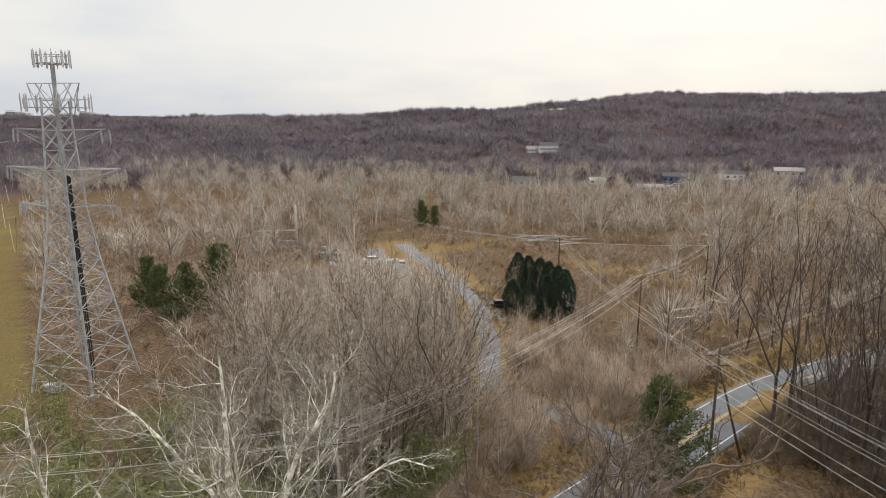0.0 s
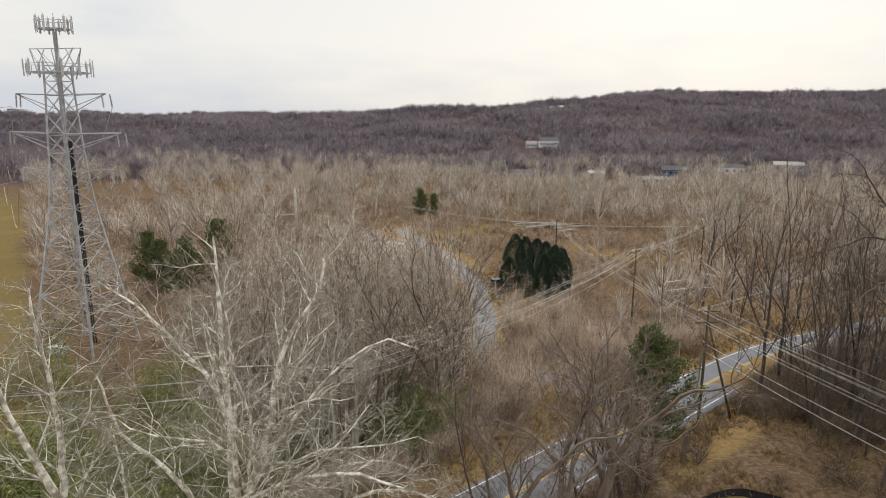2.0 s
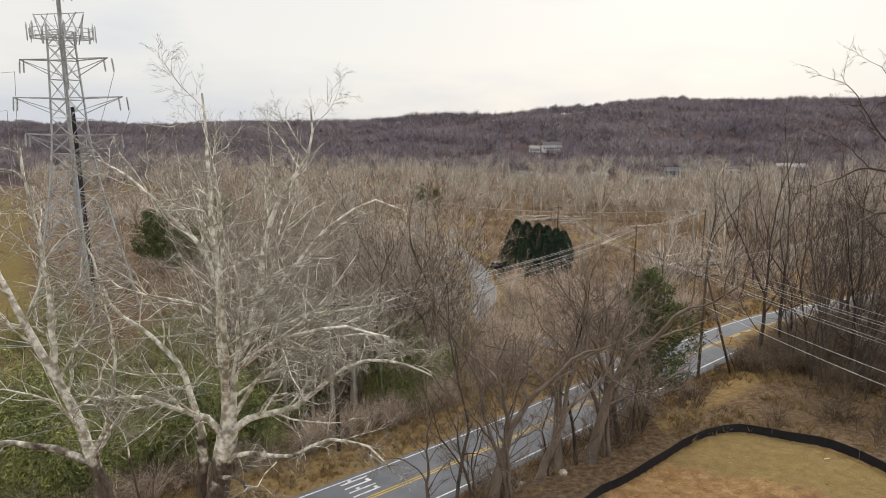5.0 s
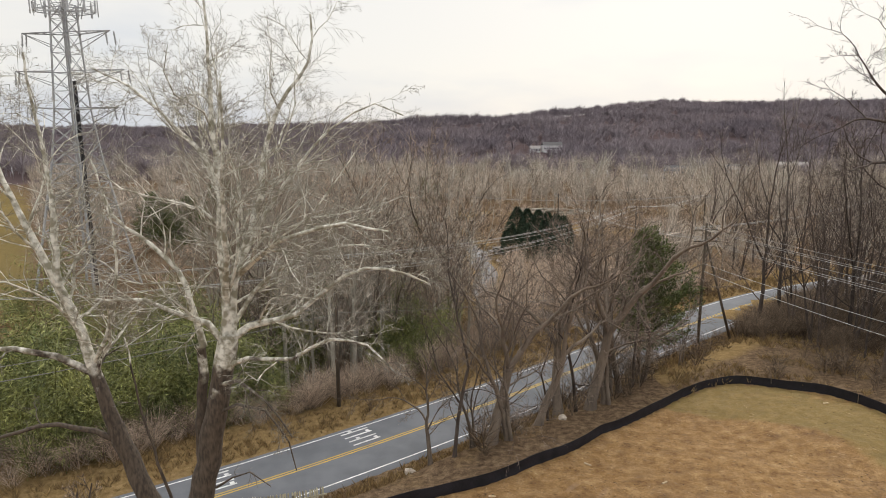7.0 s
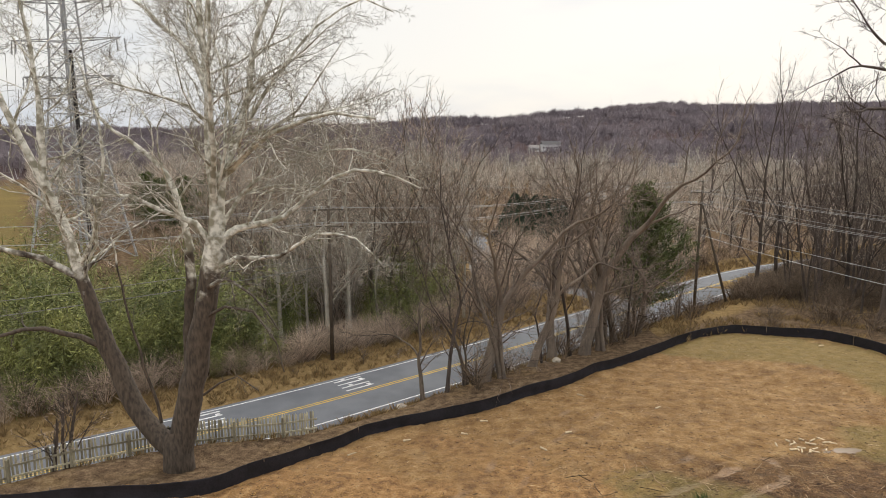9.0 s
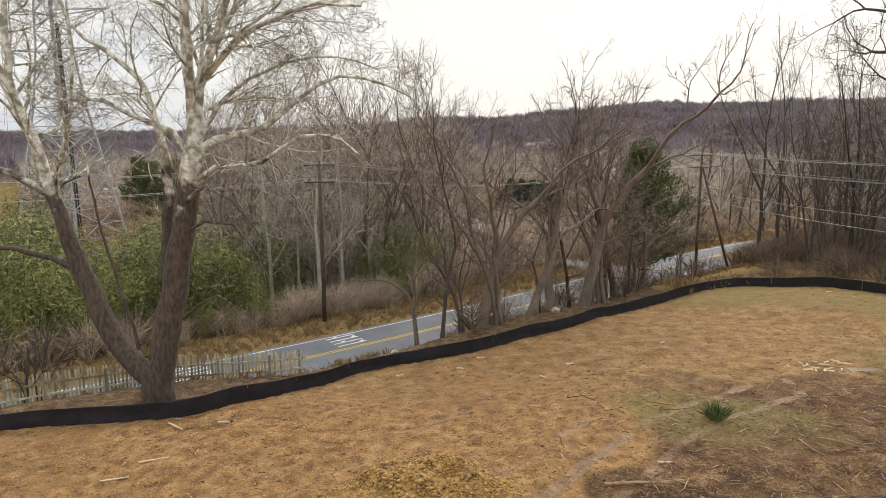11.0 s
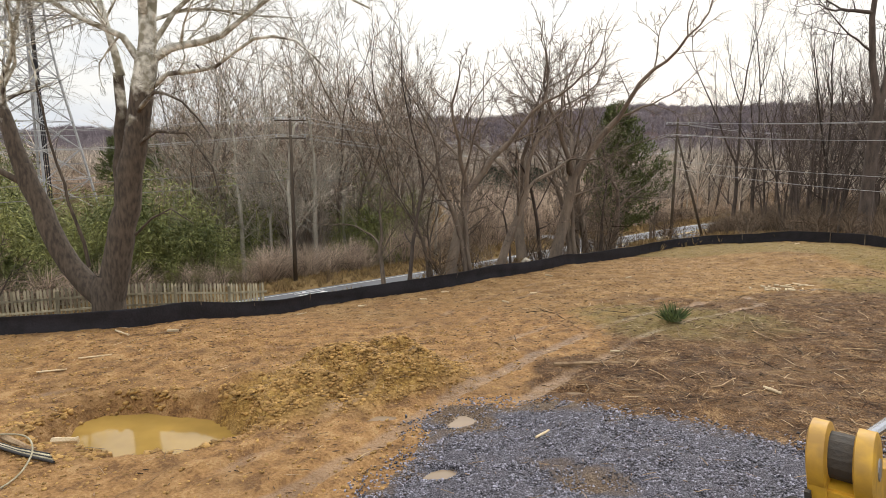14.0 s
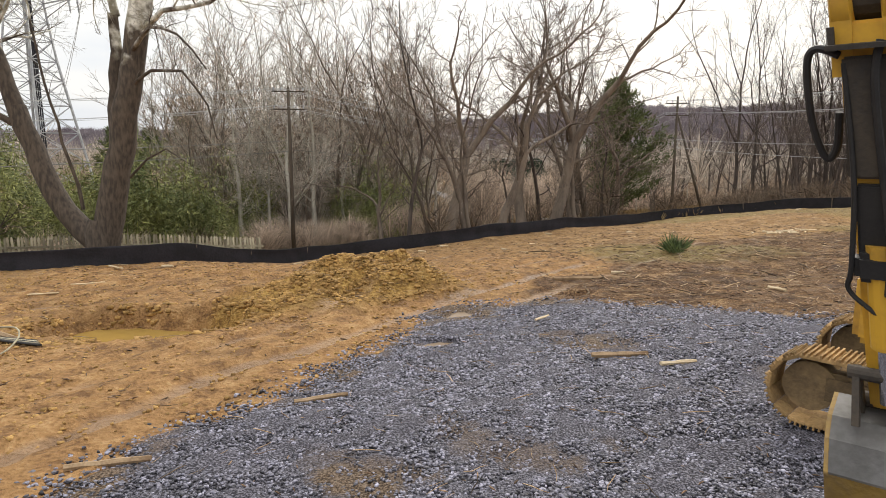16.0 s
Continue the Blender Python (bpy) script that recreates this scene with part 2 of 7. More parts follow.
MAT = dict(
    bark=material("grey_brown_bark", (0.21, 0.165, 0.125), (0.115, 0.09, 0.07), 3, 0.95, fine=30, stretch=(1, 1, 0.25), spread=0.18),
    bark_dark=material("dark_bark", (0.118, 0.09, 0.073), (0.055, 0.043, 0.036), 3, 0.95, fine=30, stretch=(1, 1, 0.25), spread=0.15),
    bark_pale=material("pale_grey_bark", (0.46, 0.42, 0.35), (0.29, 0.26, 0.21), 1.5, 0.9, fine=14, spread=0.1),
    twig=material("brown_twigs", (0.46, 0.35, 0.257), (0.29, 0.22, 0.163), 1.2, 0.95, bump=0, spread=0.38, island=True),
    twig_dark=material("dark_twigs", (0.31, 0.245, 0.198), (0.165, 0.13, 0.105), 1.2, 0.95, bump=0, spread=0.3, island=True),
    twig_grey=material("grey_twigs", (0.55, 0.475, 0.393), (0.375, 0.32, 0.264), 1.2, 0.95, bump=0, spread=0.36, island=True),
    twig_red=material("purple_brown_twigs", (0.285, 0.243, 0.25), (0.18, 0.152, 0.168), 0.012, 0.95, bump=0, fine=0.04, spread=0.10, island=True),
    wood_twig=material("dark_wood_twigs", (0.20, 0.155, 0.125), (0.10, 0.078, 0.063), 1.2, 0.95, bump=0, spread=0.3, island=True),
    bramble=material("dark_brambles", (0.175, 0.125, 0.082), (0.085, 0.06, 0.04), 1.2, 0.95, bump=0, spread=0.3, island=True),
    pale_twig=material("whitish_twigs", (0.34, 0.305, 0.25), (0.17, 0.15, 0.12), 1.0, 0.9, bump=0, spread=0.2, island=True),
    white_bark=material("white_flaking_bark", (0.66, 0.62, 0.53), (0.44, 0.40, 0.33), 1.5, 0.9, fine=14, spread=0.1),
    cedar=material("cedar_foliage", (0.135, 0.152, 0.05), (0.062, 0.08, 0.028), 1.0, 0.8, bump=0, spread=0.18, island=True),
    cedar_dark=material("dark_conifer_foliage", (0.05, 0.078, 0.044), (0.022, 0.038, 0.024), 1.0, 0.8, bump=0, spread=0.2, island=True),
    bamboo=material("bamboo_leaves", (0.275, 0.275, 0.088), (0.10, 0.118, 0.04), 0.35, 0.6, bump=0, fine=3, spread=0.3, island=True),
    straw=material("dry_straw_grass", (0.34, 0.24, 0.11), (0.21, 0.14, 0.066), 2, 0.9, bump=0, spread=0.25, island=True),
    asphalt=material("worn_asphalt", (0.155, 0.16, 0.172), (0.12, 0.125, 0.135), 0.5, 0.8, bump=0.2, fine=60, spread=0),
    drive=material("pale_gravel_drive", (0.21, 0.208, 0.21), (0.15, 0.148, 0.148), 0.6, 0.9, bump=0.3, fine=30, spread=0),
    white_paint=material("worn_white_road_paint", (0.74, 0.74, 0.72), (0.5, 0.5, 0.49), 3, 0.7, bump=0.1, fine=50, spread=0.04),
    yellow_paint=material("worn_yellow_road_paint", (0.62, 0.40, 0.045), (0.42, 0.30, 0.08), 3, 0.7, bump=0.1, fine=50, spread=0.04),
    fabric=material("black_silt_fabric", (0.011, 0.010, 0.012), (0.02, 0.018, 0.022), 1.5, 0.7, bump=0.5, fine=12, spread=0.05, spec=0.25),
    stake=material("weathered_stake", (0.22, 0.17, 0.12), None, 5, 0.9),
    picket=material("weathered_picket", (0.45, 0.40, 0.28), (0.27, 0.235, 0.155), 4, 0.9, fine=40, stretch=(1, 1, 0.3), spread=0.22),
    pole=material("weathered_pole", (0.11, 0.085, 0.062), None, 3, 0.95, stretch=(1, 1, 0.2)),
    steel=material("galvanised_steel", (0.47, 0.47, 0.46), (0.31, 0.31, 0.32), 1.5, 0.6, metal=0.1, bump=0.05, fine=10, spread=0.12),
    dark_steel=material("dark_cable_run", (0.03, 0.03, 0.034), None, 3, 0.6),
    wire=material("aluminium_wire", (0.6, 0.6, 0.58), None, 3, 0.5, metal=0.3, bump=0, spread=0.05),
    black_wire=material("weathered_cable", (0.30, 0.29, 0.26), None, 3, 0.6, bump=0),
    porcelain=material("grey_porcelain", (0.5, 0.5, 0.5), (0.35, 0.35, 0.36), 3, 0.3, spread=0.05),
    antenna=material("pale_antenna_cover", (0.6, 0.6, 0.59), (0.45, 0.45, 0.46), 2, 0.5, bump=0.05, spread=0.08),
)


def sycamore_bark():
    """Dark shaggy bark low on the trunks, deepened by painted-in shade, that flakes off in patches to white wood higher
    up.
    """
    m = bpy.data.materials.new("sycamore_bark")
    m.use_nodes = True
    n, l = m.node_tree.nodes, m.node_tree.links
    b, geo = n["Principled BSDF"], n.new("ShaderNodeNewGeometry")
    split = n.new("ShaderNodeSeparateXYZ")
    l.new(geo.outputs["Position"], split.inputs[0])
    noises = []
    for scale, detail in ((1.1, 4), (3.2, 5), (26.0, 4)):
        t = n.new("ShaderNodeTexNoise")
        t.inputs["Scale"].default_value, t.inputs["Detail"].default_value = scale, detail
        l.new(geo.outputs["Position"], t.inputs["Vector"])
        noises.append(t.outputs["Fac"])

    tall, plates = n.new("ShaderNodeMapping"), n.new("ShaderNodeTexNoise")
    tall.inputs["Scale"].default_value = (1, 1, 0.3)
    plates.inputs["Scale"].default_value, plates.inputs["Detail"].default_value = 9, 6
    l.new(geo.outputs["Position"], tall.inputs["Vector"])
    l.new(tall.outputs[0], plates.inputs["Vector"])

    def ramp(fac, a, c, p=0.38, q=0.62):
        r = n.new("ShaderNodeValToRGB")
        r.color_ramp.elements[0].position, r.color_ramp.elements[0].color = p, (*a, 1)
        r.color_ramp.elements[1].position, r.color_ramp.elements[1].color = q, (*c, 1)
        l.new(fac, r.inputs["Fac"])
        return r.outputs["Color"]

    # The low bark is brown by nature; shade at the base darkens its colours.
    low, high = ramp(plates.outputs["Fac"], (0.05, 0.037, 0.027), (0.115, 0.087, 0.062), 0.36, 0.64), ramp(noises[1], (0.30, 0.275, 0.20), (0.80, 0.77, 0.68), 0.4, 0.6)
    rise = n.new("ShaderNodeMapRange")
    rise.inputs["From Min"].default_value, rise.inputs["From Max"].default_value = 4.0, 12.0
    l.new(split.outputs["Z"], rise.inputs["Value"])
    patch = n.new("ShaderNodeMath")
    patch.operation = "ADD"
    l.new(rise.outputs[0], patch.inputs[0])
    l.new(noises[0], patch.inputs[1])
    edge = n.new("ShaderNodeMapRange")
    edge.inputs["From Min"].default_value, edge.inputs["From Max"].default_value = 0.92, 1.04
    l.new(patch.outputs[0], edge.inputs["Value"])
    mix = n.new("ShaderNodeMixRGB")
    l.new(edge.outputs[0], mix.inputs["Fac"])
    l.new(low, mix.inputs["Color1"])
    l.new(high, mix.inputs["Color2"])
    l.new(mix.outputs[0], b.inputs["Base Color"])
    b.inputs["Roughness"].default_value = 0.88
    bp = n.new("ShaderNodeBump")
    bp.inputs["Strength"].default_value, bp.inputs["Distance"].default_value = 0.35, 0.05
    l.new(plates.outputs["Fac"], bp.inputs["Height"])
    l.new(bp.outputs[0], b.inputs["Normal"])
    return m


MAT["sycamore"] = sycamore_bark()


# ---- making meshes ----
def mesh_object(name, verts, faces, mat, parent=None, label="", smooth_faces=False):
    me = bpy.data.meshes.new(name)
    me.from_pydata([tuple(v) for v in verts], [], [tuple(f) for f in faces])
    me.update()
    if smooth_faces:
        me.shade_smooth()
    me.materials.append(mat)
    ob = new(name, me)
    if parent:
        ob.parent = parent
    if label:
        ob["label"] = label
    return ob


def part(name, bm, mat, parent=None, label=""):
    """Links a bmesh as one mesh object under a thing or under a part."""
    me = bpy.data.meshes.new(name)
    bm.to_mesh(me)
    bm.free()
    me.materials.append(mat)
    ob = new(name, me)
    if parent:
        ob.parent = parent
    if label:
        ob["label"] = label
    return ob


class Soup:
    """Collects tubes, blades and boxes for one mesh."""

    def __init__(self):
        self.v, self.f = [], []

    def tube(self, pts, radii, sides=5, cap=True):
        pts = [Vector(p) for p in pts]
        base, side = len(self.v), None
        for i, p in enumerate(pts):
            d = (pts[min(i + 1, len(pts) - 1)] - pts[max(i - 1, 0)]).normalized()
            if side is None:
                side = d.orthogonal().normalized()
            side = (side - d * side.dot(d))
            side = side.normalized() if side.length > 1e-6 else d.orthogonal().normalized()
            up = d.cross(side)
            r = radii[i] if hasattr(radii, "__len__") else radii
            for k in range(sides):
                a = 2 * math.pi * k / sides
                self.v.append(p + side * (r * math.cos(a)) + up * (r * math.sin(a)))
        for i in range(len(pts) - 1):
            for k in range(sides):
                a, b = base + i * sides + k, base + i * sides + (k + 1) % sides
                self.f.append((a, b, b + sides, a + sides))
        if cap:
            self.f.append(tuple(base + k for k in reversed(range(sides))))
            self.f.append(tuple(base + (len(pts) - 1) * sides + k for k in range(sides)))

    def spike(self, p, q, r):
        """A twig: a three-sided point."""
        p, q = Vector(p), Vector(q)
        d = (q - p).normalized()
        s = d.orthogonal().normalized()
        u = d.cross(s)
        b = len(self.v)
        for k in range(3):
            a = 2.0944 * k
            self.v.append(p + s * (r * math.cos(a)) + u * (r * math.sin(a)))
        self.v.append(q)
        self.f += [(b, b + 1, b + 3), (b + 1, b + 2, b + 3), (b + 2, b, b + 3)]

    def sliver(self, p, q, r, n):
        """A far twig: one thin triangle that faces n."""
        p, q = Vector(p), Vector(q)
        s = (q - p).cross(Vector(n))
        s = s.normalized() * r if s.length > 1e-6 else Vector((r, 0, 0))
        b = len(self.v)
        self.v += [p - s, p + s, q]
        self.f.append((b, b + 1, b + 2))

    def blade(self, p, d, n, width):
        """A flat leaf from p along d, facing n."""
        p, d = Vector(p), Vector(d)
        s = d.cross(Vector(n))
        s = s.normalized() * (width / 2) if s.length > 1e-6 else Vector((width / 2, 0, 0))
        b = len(self.v)
        self.v += [p, p + d * 0.45 + s, p + d, p + d * 0.45 - s]
        self.f.append((b, b + 1, b + 2, b + 3))

    def box(self, centre, size, turn=None):
        c, b = Vector(centre), len(self.v)
        for x in (-0.5, 0.5):
            for y in (-0.5, 0.5):
                for z in (-0.5, 0.5):
                    o = Vector((x * size[0], y * size[1], z * size[2]))
                    self.v.append(c + (turn @ o if turn else o))
        self.f += [tuple(b + i for i in q) for q in ((0, 1, 3, 2), (4, 6, 7, 5), (0, 4, 5, 1), (2, 3, 7, 6), (0, 2, 6, 4), (1, 5, 7, 3))]

    def beam(self, p, q, w, h=None):
        """A square bar from p to q."""
        p, q = Vector(p), Vector(q)
        d = q - p
        turn = d.to_track_quat("Z", "Y").to_matrix()
        self.box((p + q) / 2, (w, h or w, d.length), turn)

    def make(self, name, mat, parent=None, label="", smooth_faces=False):
        return mesh_object(name, self.v, self.f, mat, parent, label, smooth_faces)


def bevelled_box(size, bevel=0.02, at=(0, 0, 0), turn=None):
    bm = bmesh.new()
    bmesh.ops.create_cube(bm, size=1.0)
    bmesh.ops.scale(bm, vec=size, verts=bm.verts)
    if bevel:
        bmesh.ops.bevel(bm, geom=list(bm.edges), offset=bevel, segments=2, affect="EDGES")
    if turn:
        bmesh.ops.rotate(bm, matrix=turn, verts=bm.verts)
    bmesh.ops.translate(bm, vec=at, verts=bm.verts)
    return bm


# ---- ground ----
def steps(lo, hi, dense_lo, dense_hi, step, grow=1.09):
    mid = list(np.arange(dense_lo, dense_hi, step))
    out, s, v = [], step, dense_hi
    while v < hi:
        out.append(v)
        s *= grow
        v += s
    low, s, v = [], step, dense_lo
    while v > lo:
        s *= grow
        v -= s
        low.append(v)
    return np.array(low[::-1] + mid + out + [hi])


gx, gy = steps(-3600, 3600, -16, 24, 0.2, 1.05), steps(-1200, 4200, -6, 30, 0.2, 1.05)
GX, GY = np.meshgrid(gx, gy)
GZ = land(GX, GY)
rng = np.random.default_rng(5)
near_mask = smooth(60, 35, np.hypot(GX - 8, GY - 14))
GZ = GZ + near_mask * (rng.normal(0, 0.018, GZ.shape) + 0.012 * wave(GX, GY, 0.33, 4))
nx, ny = len(gx), len(gy)
idx = np.arange(nx * ny).reshape(ny, nx)
quads = np.stack([idx[:-1, :-1], idx[:-1, 1:], idx[1:, 1:], idx[1:, :-1]], -1).reshape(-1, 4)
me = bpy.data.meshes.new("ground")
me.vertices.add(nx * ny)
me.vertices.foreach_set("co", np.stack([GX, GY, GZ], -1).astype(np.float32).ravel())
me.loops.add(quads.size)
me.loops.foreach_set("vertex_index", quads.astype(np.int32).ravel())
me.polygons.add(len(quads))
me.polygons.foreach_set("loop_start", np.arange(0, quads.size, 4, dtype=np.int32))
me.update(calc_edges=True)
me.shade_smooth()


def inside(line, x, y):
    """Whether places lie inside a closed line."""
    x, y = np.asarray(x, float), np.asarray(y, float)
    hit = np.zeros(x.shape, bool)
    for (ax, ay), (bx, by) in zip(line, np.roll(line, -1, 0)):
        cross = ((ay > y) != (by > y)) & (x < (bx - ax) * (y - ay) / (by - ay + 1e-12) + ax)
        hit ^= cross
    return hit


YARD_EDGE = np.vstack([FENCE, [(34, -60), (-60, -60), (-60, 10)]])
PAD_EDGE = spline([(-3, -14), (-0.9, -1), (0.6, 0.9), (1.1, 2.4), (1.9, 3.3), (2.3, 4.9), (3.2, 6.5), (3.7, 7.8), (3.6, 9.2), (4.4, 9.9), (6.6, 9.7), (8.6, 8.7), (10.4, 7.1), (12.5, 6.7), (15, 6.2), (17, 2), (17, -14)], 0.6)


def bare_earth(x, y):
    """How much of the ground is bare dug soil: most near the hole and the heap, thinning out into litter and grass."""
    d = np.hypot((x - 0.5) / 1.5, (y - 10) * 0.8)
    return np.clip(smooth(15, 5, d + 2.5 * wave(x, y, 3, 8)), 0, 1)


s_road, e_drive = beside(ROAD[::2], GX, GY), np.abs(beside(DRIVE, GX, GY))
in_yard = inside(YARD_EDGE, GX, GY)
masks = {
    "pad": inside(np.array(PAD_EDGE), GX + 0.2 * wave(GX, GY, 0.6, 3), GY + 0.25 * wave(GX, GY, 0.5, 4)).astype(float),
    "dirty": np.clip(0.5 * smooth(0.25, 0.7, wave(GX, GY, 1.3, 6)) + 0.45 * smooth(0.3, 0.8, wave(GX, GY, 0.6, 2)) + smooth(0.9, 0.2, np.abs(beside(np.array(PAD_EDGE), GX, GY))) * 0.5, 0, 1),
    "soil": np.where(in_yard, bare_earth(GX, GY), 0),
    "yard": in_yard.astype(float),
    "straw": np.clip(smooth(8.5, 5, np.abs(np.abs(s_road) - 5)) * np.where((s_road > 0) & (GX < 17), 0.35, 0.7) + smooth(16, 5, e_drive) * (s_road < 0) * 0.8 + smooth(0.1, 0.5, wave(GX, GY, 16, 6)) * (s_road < -8) * smooth(330, 200, GY) * 0.55, 0, 1),
    "spoil": np.clip(1.6 * np.exp(-1.2 * (((GX - 1.9) / 2.6) ** 2 + ((GY - 12.3) / 1.8) ** 2)) + 1.4 * np.exp(-1.2 * (((GX + 0.6) / 2.4) ** 2 + ((GY - 10.2) / 1.5) ** 2)), 0, 1),
    "rut": np.where(in_yard, np.clip(rut_depth(GX, GY), 0, 1), 0),
    "drift": np.where(in_yard, smooth(5, 8.5, GX - 0.35 * (GY - 12) + 2 * wave(GX, GY, 3, 1)) * smooth(27, 15, GY), 0),
    "green": np.clip(smooth(9, 6, np.abs(GX + 82 + 0.755 * (GY - 97))) * (GY > 60) * smooth(330, 230, GY) + in_yard * smooth(0.2, 0.7, wave(GX, GY, 7, 9) + 0.05 * (GX - 12)) * 0.75 * smooth(9, 18, GY), 0, 1),
    "wood": smooth(330, 430, np.hypot(GX, GY)),
}
for key, values in masks.items():
    a = me.attributes.new(key, "FLOAT", "POINT")
    a.data.foreach_set("value", np.asarray(values, np.float32).ravel())


def ground_material():
    m = bpy.data.materials.new("ground")
    m.use_nodes = True
    nt = m.node_tree
    n, l = nt.nodes, nt.links
    b = n["Principled BSDF"]
    geo = n.new("ShaderNodeNewGeometry")

    def noise_at(scale, detail=5, stretch=None):
        t = n.new("ShaderNodeTexNoise")
        t.inputs["Scale"].default_value, t.inputs["Detail"].default_value = scale, detail
        if stretch:
            mp = n.new("ShaderNodeMapping")
            mp.inputs["Scale"].default_value = stretch
            l.new(geo.outputs["Position"], mp.inputs["Vector"])
            l.new(mp.outputs[0], t.inputs["Vector"])
        else:
            l.new(geo.outputs["Position"], t.inputs["Vector"])
        return t.outputs["Fac"]

    def ramp(fac, stops):
        r = n.new("ShaderNodeValToRGB")
        r.color_ramp.elements[0].position, r.color_ramp.elements[0].color = stops[0][0], (*stops[0][1], 1)
        r.color_ramp.elements[1].position, r.color_ramp.elements[1].color = stops[-1][0], (*stops[-1][1], 1)
        for p, c in stops[1:-1]:
            r.color_ramp.elements.new(p).color = (*c, 1)
        l.new(fac, r.inputs["Fac"])
        return r.outputs["Color"]

    def blend(fac, a, c):
        x = n.new("ShaderNodeMixRGB")
        l.new(fac, x.inputs["Fac"])
        l.new(a, x.inputs["Color1"])
        l.new(c, x.inputs["Color2"])
        return x.outputs["Color"]

    def calc(op, a, c):
        x = n.new("ShaderNodeMath")
        x.operation = op
        for i, v in enumerate((a, c)):
            if isinstance(v, (int, float)):
                x.inputs[i].default_value = v
            else:
                l.new(v, x.inputs[i])
        return x.outputs[0]

    def mask(key, noisy=0.6):
        a = n.new("ShaderNodeAttribute")
        a.attribute_name = key
        r = n.new("ShaderNodeMapRange")
        r.inputs["From Min"].default_value, r.inputs["From Max"].default_value = 0.35, 0.65
        l.new(calc("ADD", a.outputs["Fac"], calc("MULTIPLY", calc("SUBTRACT", patch, 0.5), noisy)), r.inputs["Value"])
        return r.outputs[0]

    patch, mid, fine, grit = noise_at(0.55, 8), noise_at(2.3, 8), noise_at(14, 8), noise_at(60, 4)
    litter = ramp(calc("ADD", calc("MULTIPLY", mid, 0.5), calc("MULTIPLY", fine, 0.5)), [(0.36, (0.06, 0.04, 0.026)), (0.5, (0.145, 0.098, 0.06)), (0.63, (0.25, 0.178, 0.11))])
    far_floor = ramp(noise_at(0.035, 6), [(0.35, (0.085, 0.062, 0.062)), (0.65, (0.12, 0.088, 0.085))])
    straw = ramp(calc("ADD", calc("MULTIPLY", mid, 0.5), calc("MULTIPLY", fine, 0.5)), [(0.3, (0.13, 0.083, 0.037)), (0.5, (0.245, 0.165, 0.075)), (0.7, (0.36, 0.255, 0.13))])
    green = ramp(fine, [(0.3, (0.135, 0.108, 0.034)), (0.7, (0.25, 0.195, 0.072))])
    chips = ramp(calc("ADD", calc("MULTIPLY", noise_at(1.3, 4), 0.35), calc("ADD", calc("MULTIPLY", noise_at(6, 4), 0.2), calc("MULTIPLY", noise_at(26, 6), 0.45))), [(0.39, (0.125, 0.067, 0.026)), (0.46, (0.235, 0.133, 0.053)), (0.53, (0.305, 0.18, 0.075)), (0.60, (0.42, 0.276, 0.13))])
    drift = ramp(calc("ADD", calc("MULTIPLY", noise_at(1.5, 4), 0.3), calc("ADD", calc("MULTIPLY", noise_at(7, 4), 0.2), calc("MULTIPLY", noise_at(30, 6), 0.5))), [(0.41, (0.035, 0.018, 0.009)), (0.48, (0.098, 0.052, 0.024)), (0.54, (0.165, 0.093, 0.043)), (0.61, (0.36, 0.232, 0.115))])
    soil = ramp(calc("ADD", calc("MULTIPLY", mid, 0.6), calc("MULTIPLY", fine, 0.4)), [(0.40, (0.165, 0.086, 0.034)), (0.47, (0.275, 0.15, 0.06)), (0.55, (0.35, 0.2, 0.083)), (0.62, (0.43, 0.268, 0.125))])
    c = blend(mask("straw"), litter, straw)
    c = blend(mask("wood", 0.1), c, far_floor)
    c = blend(mask("yard", 0.0), c, chips)
    c = blend(mask("soil", 0.9), c, soil)
    spoil = ramp(calc("ADD", calc("MULTIPLY", mid, 0.5), calc("MULTIPLY", fine, 0.5)), [(0.38, (0.15, 0.08, 0.022)), (0.5, (0.31, 0.18, 0.05)), (0.62, (0.47, 0.30, 0.095))])
    c = blend(mask("spoil", 0.5), c, spoil)
    c = blend(mask("drift", 1.0), c, drift)
    damp = ramp(mid, [(0.38, (0.13, 0.074, 0.034)), (0.62, (0.21, 0.127, 0.063))])
    # Wet mud of the ruts, its pale sheen partly put into the colour.
    sheen_mud = ramp(mid, [(0.38, (0.21, 0.122, 0.06)), (0.62, (0.34, 0.215, 0.118))])
    in_rut = mask("rut", 0.35)
    c = blend(calc("MULTIPLY", in_rut, 0.85), c, sheen_mud)
    blotch = n.new("ShaderNodeMapRange")
    blotch.inputs["From Min"].default_value, blotch.inputs["From Max"].default_value = 0.50, 0.60
    l.new(calc("ADD", calc("MULTIPLY", noise_at(1.1, 7), 0.5), calc("MULTIPLY", noise_at(0.28, 6), 0.5)), blotch.inputs["Value"])
    c = blend(calc("MULTIPLY", calc("MULTIPLY", blotch.outputs[0], mask("yard", 0.0)), 0.38), c, damp)
    c = blend(calc("MULTIPLY", mask("green", 0.9), 0.6), c, green)
    grit_stone = blend(mask("dirty", 0.9), ramp(noise_at(46, 5), [(0.40, (0.03, 0.028, 0.033)), (0.5, (0.085, 0.08, 0.094)), (0.62, (0.22, 0.21, 0.24))]), ramp(noise_at(40, 5), [(0.40, (0.045, 0.03, 0.02)), (0.5, (0.13, 0.088, 0.055)), (0.62, (0.23, 0.175, 0.13))]))
    c = blend(mask("pad", 1.0), c, grit_stone)
    l.new(c, b.inputs["Base Color"])
    wet = n.new("ShaderNodeMapRange")
    wet.inputs["From Min"].default_value, wet.inputs["From Max"].default_value = 0.35, 0.62
